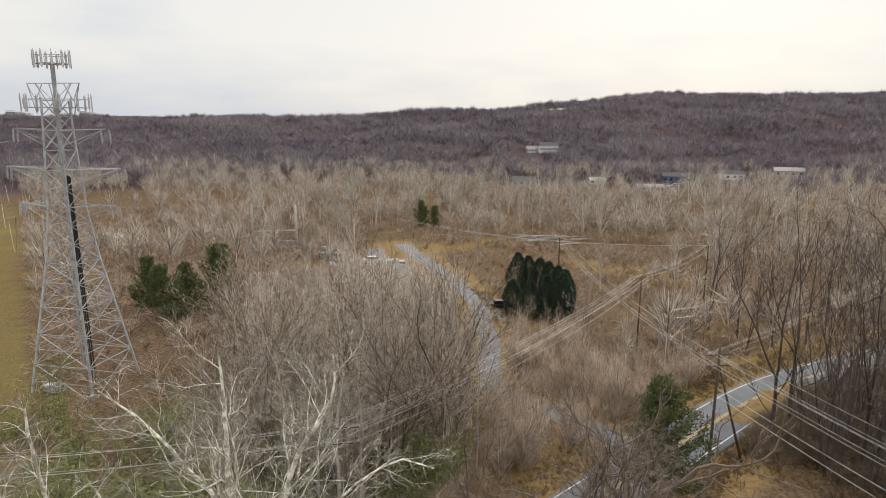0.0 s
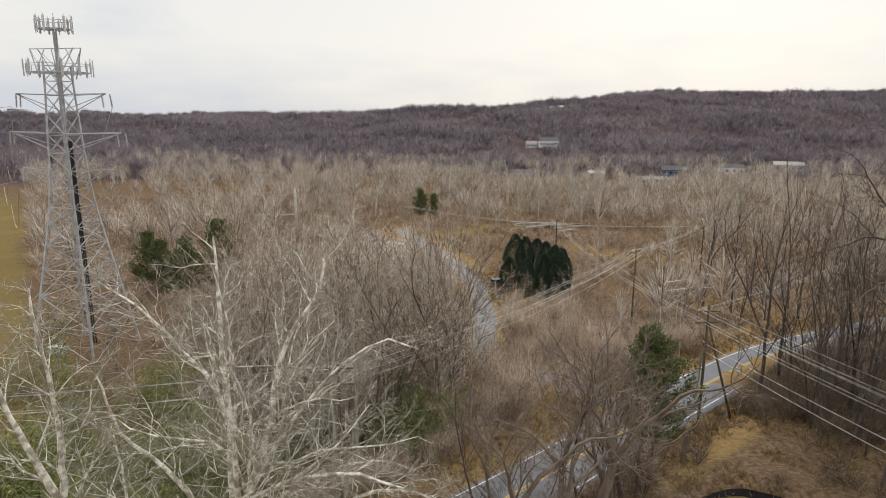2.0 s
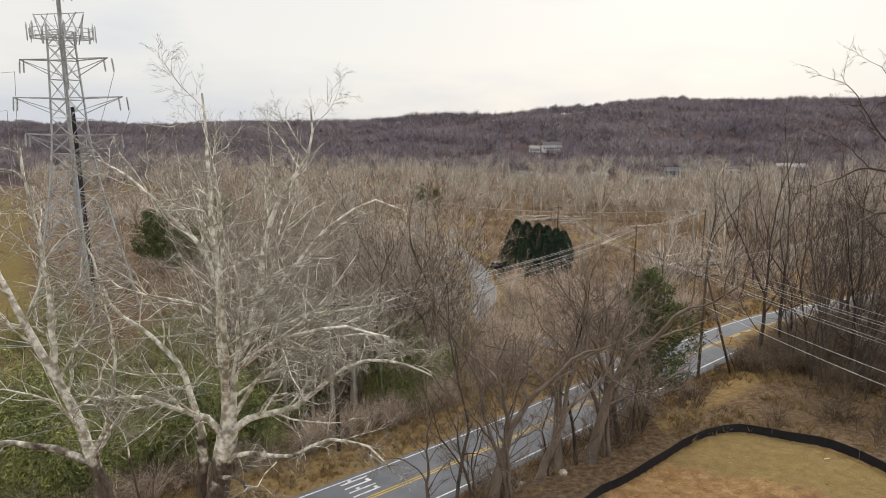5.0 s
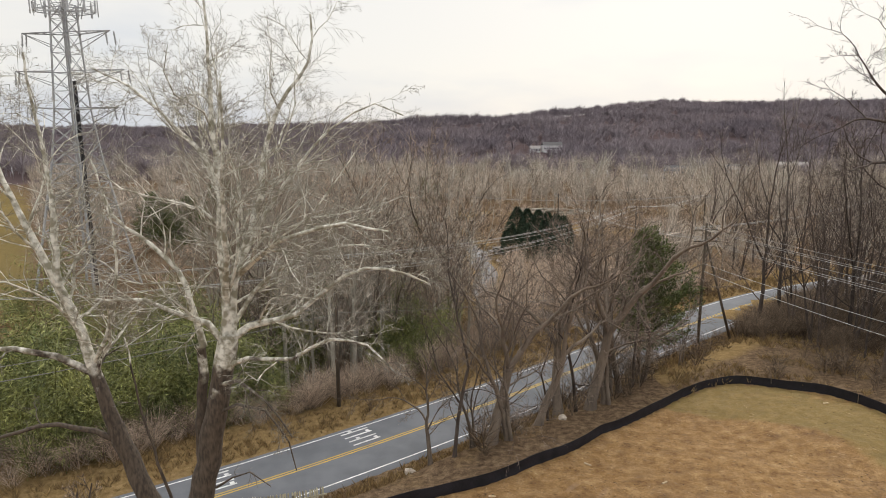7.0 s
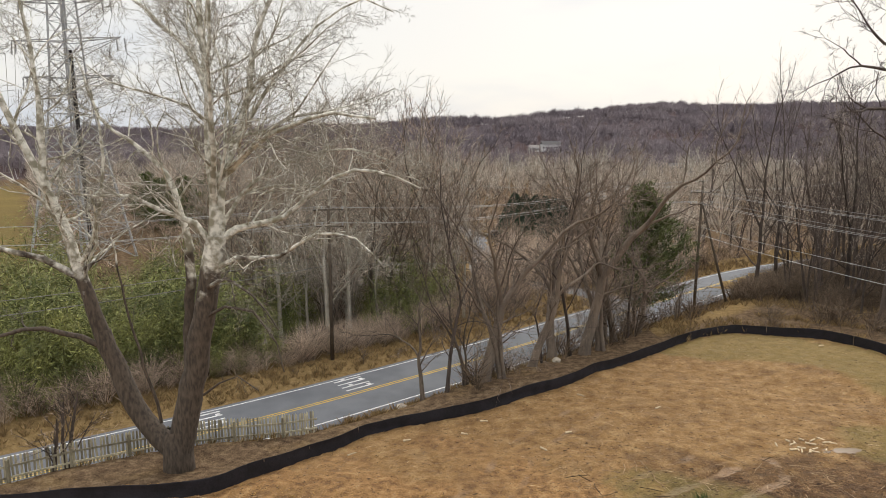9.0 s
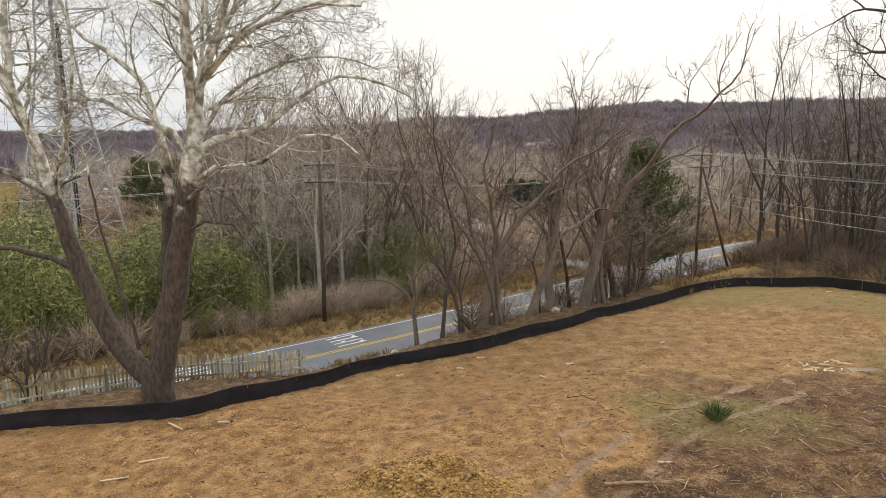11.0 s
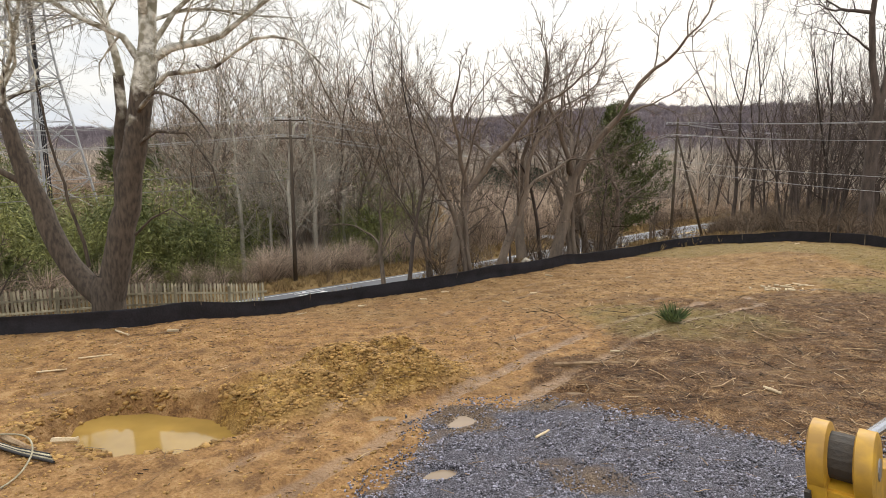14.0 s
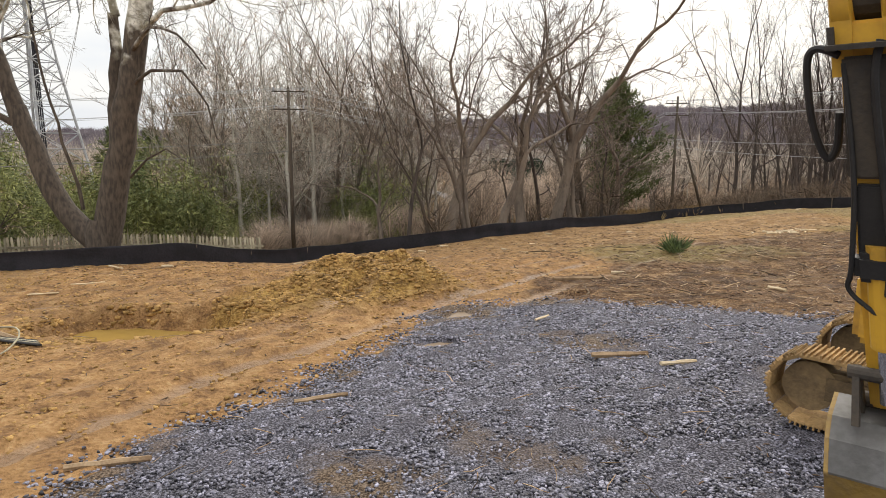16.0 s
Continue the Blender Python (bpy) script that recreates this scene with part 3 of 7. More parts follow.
    wet.inputs["To Min"].default_value, wet.inputs["To Max"].default_value = 0.7, 1.0
    l.new(mid, wet.inputs["Value"])
    l.new(calc("SUBTRACT", calc("MAXIMUM", wet.outputs[0], calc("SUBTRACT", 1.0, mask("yard", 0.0))), calc("MULTIPLY", in_rut, 0.35)), b.inputs["Roughness"])
    l.new(calc("MULTIPLY", mask("yard", 0.0), calc("ADD", 0.16, calc("MULTIPLY", in_rut, 0.16))), b.inputs["Specular IOR Level"])
    bp = n.new("ShaderNodeBump")
    bp.inputs["Strength"].default_value, bp.inputs["Distance"].default_value = 1.0, 0.12
    l.new(calc("ADD", calc("MULTIPLY", fine, 0.7), calc("ADD", mid, calc("MULTIPLY", grit, 0.2))), bp.inputs["Height"])
    l.new(bp.outputs[0], b.inputs["Normal"])
    return m


me.materials.append(ground_material())
ground = tagged(new("ground", me), "uneven ground of muddy yard, leaf litter and dry grass", "ground", kind="structure")


# ---- road ----
def ribbon(line, offsets, lift, flat=None):
    """A strip along a line, at the given distances to its right; its height is the land's, or flat."""
    line = np.asarray(line)
    d = np.gradient(line, axis=0)
    d /= np.linalg.norm(d, axis=1)[:, None]
    side = np.stack([d[:, 1], -d[:, 0]], -1)
    rows = [line + side * o for o in offsets]
    verts, faces, k = [], [], len(rows)
    for i in range(len(line)):
        for row in rows:
            x, y = row[i]
            verts.append((x, y, (flat if flat is not None else float(land(x, y))) + lift))
    for i in range(len(line) - 1):
        for j in range(k - 1):
            a = i * k + j
            faces.append((a, a + 1, a + k + 1, a + k))
    return verts, faces


road_path = spline(ROAD_LINE, 1.5)
v, f = ribbon(road_path, [-3.75, -3.45, 0, 3.45, 3.75], 0, ROAD_Z)
v = [(x, y, z - (0.25 if i % 5 in (0, 4) else 0)) for i, (x, y, z) in enumerate(v)]
road = tagged(mesh_object("road", v, f, MAT["asphalt"], smooth_faces=True), "grey two-lane asphalt road with worn surface", "road", kind="structure")
for off, mat, name in ((-3.05, "white_paint", "edge_line"), (3.05, "white_paint", "edge_line"), (-0.13, "yellow_paint", "centre_line"), (0.13, "yellow_paint", "centre_line")):
    v, f = ribbon(road_path, [off - 0.06, off + 0.06], 0.006, ROAD_Z)
    mesh_object(name, v, f, MAT[mat], road)
v, f = ribbon(spline(DRIVE_LINE[:7], 1.5), [-1.9, -1.0, 0, 1.0, 1.9], 0.05)
drive = tagged(mesh_object("driveway", v, f, MAT["drive"], smooth_faces=True), "pale gravel driveway curving up from the road", "driveway", kind="structure")
v, f = ribbon(spline(DRIVE_LINE[6:], 2), [-10, -5, 0, 3, 6], 0.07)
lot = tagged(mesh_object("parking_lot", v, f, MAT["drive"], smooth_faces=True), "pale gravel parking lot at the end of the driveway", "parking lot", kind="structure")


# ---- silt fence ----
def silt_fence():
    line = spline(FENCE_LINE, 0.5)
    fence = tagged(new("silt_fence"), "low black fabric silt fence on wooden stakes, sagging and wrinkled", "fence")
    rnd = random.Random(3)
    n, every = len(line), 5
    posts = list(range(0, n, every))
    verts, faces = [], []
    levels = (-0.08, 0.02, 0.2, 0.36, 0.52, 0.68, 0.84, 0.95, 1.0)
    for i in range(n):
        x, y = line[i]
        z = float(land(x, y))
        h = 0.68 + 0.03 * math.sin(i * 0.23) + 0.02 * math.sin(i * 0.61) - 0.03 * abs(math.sin(math.pi * i / every)) * rnd.random()
        for k, g in enumerate(levels):
            w = 0.03 * math.sin(i * 0.37 + 2.3 * g) * math.sin(math.pi * max(g, 0)) + rnd.uniform(-0.012, 0.012) + 0.03 * (1 - max(g, 0)) ** 2
            verts.append((x + 0.5 * w, y - w, z + (g * h if g > 0 else g)))
    m = len(levels)
    for i in range(n - 1):
        for k in range(m - 1):
            q = i * m + k
            faces.append((q, q + m, q + m + 1, q + 1))
    ob = mesh_object("fabric", verts, faces, MAT["fabric"], fence, smooth_faces=True)
    ob.modifiers.new("thick", "SOLIDIFY").thickness = 0.01
    stake = None
    for i in posts:
        x, y = line[i]
        if stake is None:
            stake = part("stake", bevelled_box((0.045, 0.045, 1.0), 0.006, (0, 0, 0.2)), MAT["stake"], fence)
        else:
            stake = stake.copy()
            scene.collection.objects.link(stake)
        stake.matrix_basis = pose(x - 0.04, y + 0.07, float(land(x, y)), rnd.uniform(-6, 6), rnd.uniform(-6, 6), rnd.uniform(0, 90))
    return fence


silt_fence()


# ---- trees ----
def around(rnd, d, angle):
    """A direction that leaves d by an angle, to a random side."""
    d = Vector(d)
    s = d.orthogonal().normalized()
    s.rotate(Matrix.Rotation(rnd.uniform(0, 2 * math.pi), 3, d))
    return (d * math.cos(angle) + s * math.sin(angle)).normalized()


def course(rnd, p, d, length, n, wobble, lift):
    """A wandering line that starts at p along d; lift bends it up (or down)."""
    pts, p, d = [Vector(p)], Vector(p), Vector(d).normalized()
    for _ in range(n):
        d = (d + Vector((rnd.gauss(0, wobble), rnd.gauss(0, wobble), rnd.gauss(0, wobble) + lift))).normalized()
        p = p + d * (length / n)
        pts.append(p)
    return pts


def on_line(pts, u):
    """The place and direction at the share u of a line."""
    k = min(int(u * (len(pts) - 1)), len(pts) - 2)
    w = u * (len(pts) - 1) - k
    return pts[k].lerp(pts[k + 1], w), (pts[k + 1] - pts[k]).normalized()


def dress(rnd, wood, twigs, pts, r0, level, spec, fine=0.009, bend=0.13):
    """Hangs branches, and on these twigs, along a limb."""
    length = sum((b - a).length for a, b in zip(pts[:-1], pts[1:]))
    if level >= len(spec):
        return
    count, ratio, angle, start, lift = spec[level]
    last = level == len(spec) - 1
    for i in range(count):
        u = start + (1 - start) * (i + rnd.random()) / count
        p, d = on_line(pts, u)
        size = length * ratio * (1.15 - 0.75 * (u - start) / (1 - start)) * rnd.uniform(0.7, 1.25)
        e = around(rnd, d, math.radians(angle) * rnd.uniform(0.7, 1.3))
        r = r0 * (1 - 0.8 * u) * 0.55
        if last:
            tip = p + (e + Vector((0, 0, lift))).normalized() * size
            twigs.spike(p, tip, max(min(r, fine * 1.5), fine))
            for _ in range(2):
                q = p.lerp(tip, rnd.uniform(0.25, 0.7))
                twigs.spike(q, q + around(rnd, (tip - p).normalized(), 0.6) * size * 0.5, fine * 0.8)
        else:
            c = course(rnd, p, e, size, 3 if level else 5, bend, lift)
            r = max(r, fine * 1.5)
            wood.tube(c, [r * (1 - 0.75 * k / (len(c) - 1)) for k in range(len(c))], 3 if level else 4, cap=False)
            dress(rnd, wood, twigs, c, r, level + 1, spec, fine, bend)


def bare_tree(name, seed, height, radius, spec, bark, twig, lean=0.0, forks=1, wobble=0.05, fine=0.009, bend=0.13):
    """A leafless tree: trunk with its limbs, and the crown of twigs, at the origin."""
    rnd = random.Random(seed)
    root = new(name)
    wood, twigs = Soup(), Soup()
    for k in range(forks):
        d = Vector((lean, 0, 1)) if forks == 1 else Vector((0.16 * math.cos(k * 2.3 + seed), 0.16 * math.sin(k * 2.3 + seed), 1))
        h = height * (1 if k == 0 else rnd.uniform(0.75, 0.95))
        pts = course(rnd, (0.25 * k * math.cos(seed + k), 0.25 * k * math.sin(seed + k), -0.3), d, h, 9, wobble, 0.03)
        r = radius * (1 if forks == 1 else 0.72)
        wood.tube(pts, [r * (1.25 if i == 0 else 1) * (1 - 0.9 * i / 9) ** 0.9 + 0.012 for i in range(10)], 7, cap=False)
        dress(rnd, wood, twigs, pts, r * 0.8, 0, spec, fine, bend)
    wood.make("trunk", bark, root, smooth_faces=True)
    twigs.make("crown", twig, root)
    return root


def ramify(rnd, wood, twigs, p, d, length, r, level, style):
    """One branch: it wanders upwards, sends out side shoots and ends in a fork."""
    n = max(3, min(7, int(length / 0.7)))
    pts = course(rnd, p, d, length, n, style["wobble"] * (0.6 if level == 0 else 1.0), style["lift"])
    end = r * 0.66
    wood.tube(pts, [(r + (end - r) * i / n) * (1.3 if i == 0 and level == 0 else 1) for i in range(n + 1)], (8, 6, 5, 4)[min(level, 3)] if level < style["depth"] else 3, cap=False)
    fine = style["fine"]
    if level >= style["depth"]:
        for i in range(style["twigs"]):
            q, e = on_line(pts, rnd.uniform(0.1, 1.0))
            size = length * rnd.uniform(0.45, 1.0)
            f = (around(rnd, e, rnd.uniform(0.35, 0.95)) + Vector((0, 0, 0.12))).normalized()
            mid = q + f * size * 0.5
            tip = mid + (f + Vector((rnd.gauss(0, 0.25), rnd.gauss(0, 0.25), rnd.gauss(0.12, 0.2)))).normalized() * size * 0.5
            twigs.spike(q, mid + (mid - q) * 0.1, fine)
            twigs.spike(mid, tip, fine * 0.75)
            twigs.spike(q.lerp(mid, 0.6), q.lerp(mid, 0.6) + around(rnd, f, 0.7) * size * 0.4, fine * 0.7)
        return
    k = 2 if rnd.random() < 0.72 else 3
    turn = rnd.uniform(0, 6.28)
    heading = (pts[-1] - pts[-2]).normalized()
    side = heading.orthogonal().normalized()
    for i in range(k):
        o = Vector(side)
        o.rotate(Matrix.Rotation(turn + 6.283 * i / k + rnd.uniform(-0.4, 0.4), 3, heading))
        a = radians(rnd.uniform(*style["fork"])) * (0.35 if i == 0 else 1.0)
        ramify(rnd, wood, twigs, pts[-1], heading * math.cos(a) + o * math.sin(a), length * style["ratio"] * (rnd.uniform(0.95, 1.2) if i == 0 else rnd.uniform(0.6, 1.0)), max(end * (0.92 if i == 0 else rnd.uniform(0.5, 0.75)), fine), level + 1, style)
    for _ in range(style["side"][level]):
        u = rnd.uniform(0.35 if level == 0 else 0.2, 0.95)
        q, e = on_line(pts, u)
        f = around(rnd, e, radians(rnd.uniform(35, 65)))
        ramify(rnd, wood, twigs, q, f, length * style["ratio"] * rnd.uniform(0.35, 0.8), max((r + (end - r) * u) * rnd.uniform(0.25, 0.45), fine), min(level + 2, style["depth"]), style)


def branching_tree(name, seed, height, radius, bark, twig, stems=1, trunk=0.4, depth=5, side=(2, 3, 3, 2, 2), fork=(18, 40), fine=0.009, twigs=4, wobble=0.09, lift=0.04, lean=0.0, splay=0.2):
    """A leafless tree that forks again and again from one trunk or several, at the origin."""
    rnd = random.Random(seed)
    root = new(name)
    wood, spray = Soup(), Soup()
    style = dict(depth=depth, side=side, fork=fork, fine=fine, twigs=twigs, wobble=wobble, lift=lift, ratio=0.72)
    for k in range(stems):
        a = seed + 6.283 * k / stems + rnd.uniform(-0.5, 0.5)
        tilt = splay * rnd.uniform(0.5, 1.3) if stems > 1 else 0
        h = height * (1 if k == 0 else rnd.uniform(0.65, 1.0))
        ramify(rnd, wood, spray, (0.3 * (k > 0) * math.cos(a), 0.3 * (k > 0) * math.sin(a), -0.3), (lean + tilt * math.cos(a), tilt * math.sin(a), 1), h * trunk, radius * (1 if k == 0 else rnd.uniform(0.5, 0.9)), 0, style)
    wood.make("trunk", bark, root, smooth_faces=True)
    spray.make("crown", twig, root)
    tops = [v.z for v in spray.v]
    return root, max(tops)


def place(ob, x, y, turn=0, size=1.0, sink=0.0, lean=(0, 0)):
    ob.matrix_basis = pose(x, y, float(land(x, y)) - sink, lean[0], lean[1], turn)
    ob.scale = (size, size, size)
    return ob


def copies(kinds, spots, label, group, category="tree", seed=1):
    """Sets trees of some kinds on spots of x, y and height."""
    rnd = random.Random(seed)
    used = set()
    for n, (x, y, h) in enumerate(spots):
        proto, tall = kinds[n % len(kinds)]
        m = pose(x, y, float(land(x, y)), rnd.uniform(-3, 3), rnd.uniform(-3, 3), rnd.uniform(0, 360))
        if proto.name not in used:
            used.add(proto.name)
            ob = proto
            ob.matrix_basis = m
        else:
            ob = copy_thing(proto, m)
        ob.scale = (h / tall,) * 3
        tagged(ob, label, category, group)


# The trees between the silt fence and the road.
row_kinds = [branching_tree("roadside_tree", 11, 17, 0.24, MAT["bark"], MAT["twig_dark"], trunk=0.26, fork=(24, 46), twigs=3, side=(2, 2, 2, 2, 2), wobble=0.15, lift=0.03, fine=0.011), branching_tree("roadside_tree", 12, 17, 0.16, MAT["bark_dark"], MAT["twig_dark"], trunk=0.4, fork=(18, 38), side=(3, 2, 2, 1, 2), twigs=3, wobble=0.13, lift=0.03, fine=0.011),
             branching_tree("roadside_tree", 15, 16, 0.25, MAT["bark"], MAT["twig_dark"], trunk=0.22, fork=(28, 54), twigs=3, side=(1, 2, 2, 2, 2), wobble=0.17, lift=0.03, fine=0.011), branching_tree("roadside_tree", 14, 15, 0.19, MAT["bark"], MAT["twig_dark"], stems=3, trunk=0.3, depth=4, side=(2, 3, 3, 2, 2), fork=(18, 42), splay=0.25, twigs=3, wobble=0.15, lift=0.03, fine=0.011)]
copies(row_kinds, [(-0.4, 32.4, 9), (1.1, 32.2, 17.5), (3.4, 33.6, 16), (4.4, 34.2, 14), (6.6, 36.6, 17), (9.6, 39.2, 18), (10.6, 39.6, 19), (11.9, 40.8, 16), (13.6, 43.4, 17), (14.8, 44.6, 15), (8.2, 38.2, 16), (20.4, 50.6, 6), (12.6, 42.4, 14), (7.4, 37.4, 11), (16.2, 46.6, 11), (2.2, 33.6, 9)],
       "bare roadside tree with thin grey-brown branches", "trees along the road")
# Many-stemmed shrubs that half hide the road.
shrub_kinds = [branching_tree("roadside_shrub", 51, 6, 0.05, MAT["bark"], MAT["twig"], stems=6, trunk=0.36, depth=3, side=(2, 2, 2), splay=0.4, fine=0.008, twigs=4), branching_tree("roadside_shrub", 52, 6, 0.06, MAT["bark"], MAT["twig"], stems=5, trunk=0.4, depth=3, side=(2, 2, 2), splay=0.3, fine=0.008, twigs=4)]
rnd = random.Random(77)
spots = []
while len(spots) < 15:
    x = rnd.uniform(2.5, 18.5)
    y = 1.02 * x + 30.2 + rnd.uniform(-1.2, 2.6)
    side_off = float(beside(ROAD[::2], x, y))
    if side_off > 4.6 and not bool(inside(YARD_EDGE, x, y)):
        spots.append((x, y, rnd.uniform(2, 3.5) if x < 6 else rnd.uniform(2.5, 7)))
copies(shrub_kinds, spots, "many-stemmed leafless brown shrub on the road bank", "shrubs on the road bank", "shrub", seed=12)
# The tall wood beyond the far end of the yard.
wood_kinds = [branching_tree("tall_tree", 21, 24, 0.34, MAT["bark_dark"], MAT["twig_grey"], trunk=0.46, fork=(16, 34), fine=0.014, side=(3, 3, 2, 2), depth=4, twigs=5, wobble=0.06, lift=0.05), branching_tree("tall_tree", 22, 23, 0.27, MAT["bark_dark"], MAT["wood_twig"], trunk=0.52, fork=(16, 34), fine=0.014, side=(4, 3, 2, 2), depth=4, twigs=4, wobble=0.06, lift=0.05),
              branching_tree("tall_tree", 24, 24, 0.3, MAT["bark_dark"], MAT["wood_twig"], stems=2, trunk=0.48, depth=4, fork=(18, 36), fine=0.014, side=(2, 2, 2, 2), splay=0.1, wobble=0.07, lift=0.05)]


def old_tree():
    """A thick trunk that forks high into two stems, with long limbs that arch out and droop."""
    r = random.Random(25)
    root = new("old_tree")
    wood, spray = Soup(), Soup()
    style = dict(depth=5, side=(2, 2, 2, 2, 2), fork=(24, 50), fine=0.013, twigs=3, wobble=0.17, lift=0.02, ratio=0.72)
    trunk = [Vector(p) for p in ((0, 0, -0.4), (0.1, 0, 3), (0.15, 0.1, 6.5), (0.2, 0, 10.6))]
    wood.tube(trunk, [0.6, 0.46, 0.43, 0.4], 10, cap=False)
    for stem, r0 in ((((0.2, 0, 10.3), (-0.5, 0.1, 13.5), (-0.8, 0.3, 17), (-0.7, 0.2, 20), (-1.2, 0.2, 23)), 0.3), (((0.2, 0, 10.3), (0.9, 0.1, 13.5), (1.3, -0.2, 17), (1.0, 0.1, 20.5), (1.7, 0.4, 24)), 0.3)):
        pts = [Vector(p) for p in stem]
        wood.tube(pts, [r0 * (1 - 0.16 * i) for i in range(5)], 8, cap=False)
        ramify(r, wood, spray, pts[-1], pts[-1] - pts[-2], 4.0, r0 * 0.34, 2, style)
        ramify(r, wood, spray, pts[-1], (r.uniform(-1, 1), 0.6, 0.8), 3.2, r0 * 0.3, 2, style)
    for p, d, size, r0 in (((-0.8, 0.3, 17.3), (-1, -0.1, 0.25), 3.4, 0.15), ((-0.7, 0.2, 19.6), (-1, 0.2, 0.5), 3.2, 0.13), ((-0.6, 0.2, 14.5), (-0.9, -0.4, 0.5), 2.6, 0.1), ((1.2, -0.1, 16), (0.9, 0.3, 0.5), 3.4, 0.14), ((1.1, 0, 18), (-0.4, -0.9, 0.6), 3.0, 0.12),
                           ((-1.0, 0.2, 21.5), (-0.8, 0.3, 0.7), 3.0, 0.12), ((1.2, 0, 21), (0.8, -0.5, 0.6), 3.0, 0.12), ((0.9, 0, 13.6), (0.5, 0.8, 0.5), 2.6, 0.1)):
        ramify(r, wood, spray, p, Vector(d).normalized(), size, r0, 1, style)
    wood.make("trunk", MAT["bark_dark"], root, smooth_faces=True)
    spray.make("crown", MAT["bark_dark"], root)
    return root


tagged(place(old_tree(), 35.4, 46.2), "tall old tree with a thick dark forked trunk and sweeping limbs", "tree")
rnd = random.Random(7)
spots = [(34.0, 67, 27), (37.2, 69.5, 30), (38.6, 61.5, 22), (40, 60, 24), (43, 62, 23), (37.5, 55, 22), (39.5, 57, 20)]
while len(spots) < 70:
    x, y = rnd.uniform(38, 95), rnd.uniform(42, 130)
    s = float(beside(ROAD[::2], x, y))
    if abs(s) > 5 and x > 36 + 0.10 * (y - 40) and all(math.hypot(x - a, y - b) > 3 for a, b, _ in spots):
        spots.append((x, y, rnd.uniform(18, 28)))
while len(spots) < 112:
    x, y = rnd.uniform(35, 66), rnd.uniform(47, 82)
    if abs(float(beside(ROAD[::2], x, y))) > 5 and not bool(inside(YARD_EDGE, x, y)) and all(math.hypot(x - a, y - b) > 2.2 for a, b, _ in spots):
        spots.append((x, y, rnd.uniform(13, 24)))
copies(wood_kinds, spots, "tall bare tree with a dark straight trunk", "tall trees of the wood", seed=3)
# Trees of the valley floor.
pale_kinds = [branching_tree("pale_tree", 31, 19, 0.34, MAT["white_bark"], MAT["pale_twig"], trunk=0.3, depth=4, fork=(20, 42), fine=0.02), branching_tree("pale_tree", 32, 18, 0.3, MAT["white_bark"], MAT["pale_twig"], stems=2, trunk=0.34, depth=4, fork=(18, 38), fine=0.02)]
copies(pale_kinds, [(-36, 227, 22), (39, 225, 21), (-10, 250, 20), (14, 262, 20), (-60, 240, 19), (62, 240, 21), (-24, 262, 18), (90, 250, 20), (30, 282, 20), (-90, 262, 19), (120, 260, 21), (2, 290, 19), (75, 190, 19), (-45, 205, 15), (-75, 222, 19), (48, 262, 21), (-2, 232, 19), (22, 240, 20), (105, 225, 20), (-50, 262, 20), (140, 238, 22), (58, 300, 21), (-120, 280, 20), (100, 300, 21), (-30, 300, 20), (83, 132, 18)],
       "bare tree with pale whitish limbs standing in the valley", "pale trees in the valley", seed=5)
HOMES = [(57, 520), (38, 515), (122, 395), (72, 385), (28, 372), (160, 410), (205, 430), (95, 352)]


def clear(x, y):
    """False where gardens and drives leave an opening in the woods below a house."""
    ok = np.ones(np.broadcast(x, y).shape, bool)
    for hx, hy in HOMES:
        ok &= ~((np.abs(x - hx - (y - hy) * hx / hy) < 12) & (y < hy + 9) & (y > hy - 60))
    return ok


valley_kinds = [branching_tree("valley_tree", 41, 15, 0.17, MAT["bark_pale"], MAT["twig_grey"], trunk=0.36, depth=4, fine=0.018, twigs=3), branching_tree("valley_tree", 42, 16, 0.16, MAT["bark"], MAT["twig"], stems=2, trunk=0.36, depth=4, fine=0.018, twigs=3), branching_tree("valley_tree", 43, 14, 0.15, MAT["bark_pale"], MAT["twig_grey"], trunk=0.34, depth=4, fine=0.018, twigs=3)]
spots = []
while len(spots) < 120:
    x, y = rnd.uniform(-70, 110), rnd.uniform(52, 330)
    s, e = float(beside(ROAD[::2], x, y)), abs(float(beside(DRIVE, x, y)))
    keep = s < -7 and e > 9 and abs(x) < 14 + 0.62 * y and not (y < 200 and -30 < x - 0.02 * y < 45 and rnd.random() < 0.72) and not (x < -35 and y < 150) and bool(clear(x, y))
    if keep and all(math.hypot(x - a, y - b) > 3.5 for a, b, _ in spots):
        spots.append((x, y, rnd.uniform(9, 17)))
grown = []
while len(grown) < 52:
    x, y = rnd.uniform(-40, 0), rnd.uniform(52, 98)
    s, e = float(beside(ROAD[::2], x, y)), abs(float(beside(DRIVE, x, y)))
    if s < -13 and e > 6 and x > -0.45 * y + 4 and all(math.hypot(x - a, y - b) > 2.4 for a, b, _ in grown):
        grown.append((x, y, rnd.uniform(19, 26) if y < 80 else rnd.uniform(15, 22)))
while len(grown) < 84:
    x, y = rnd.uniform(-26, 3), rnd.uniform(49, 72)
    s, e = float(beside(ROAD[::2], x, y)), abs(float(beside(DRIVE, x, y)))
    if s < -10 and e > 5 and all(math.hypot(x - a, y - b) > 1.6 for a, b, _ in grown):
        grown.append((x, y, rnd.uniform(18, 25)))
while len(grown) < 106:
    x, y = rnd.uniform(5, 32), rnd.uniform(68, 114)
    s, e = float(beside(ROAD[::2], x, y)), abs(float(beside(DRIVE, x, y)))
    if s < -7 and e > 4 and all(math.hypot(x - a, y - b) > 3 for a, b, _ in grown):
        grown.append((x, y, rnd.uniform(6, 10)))
spots += grown
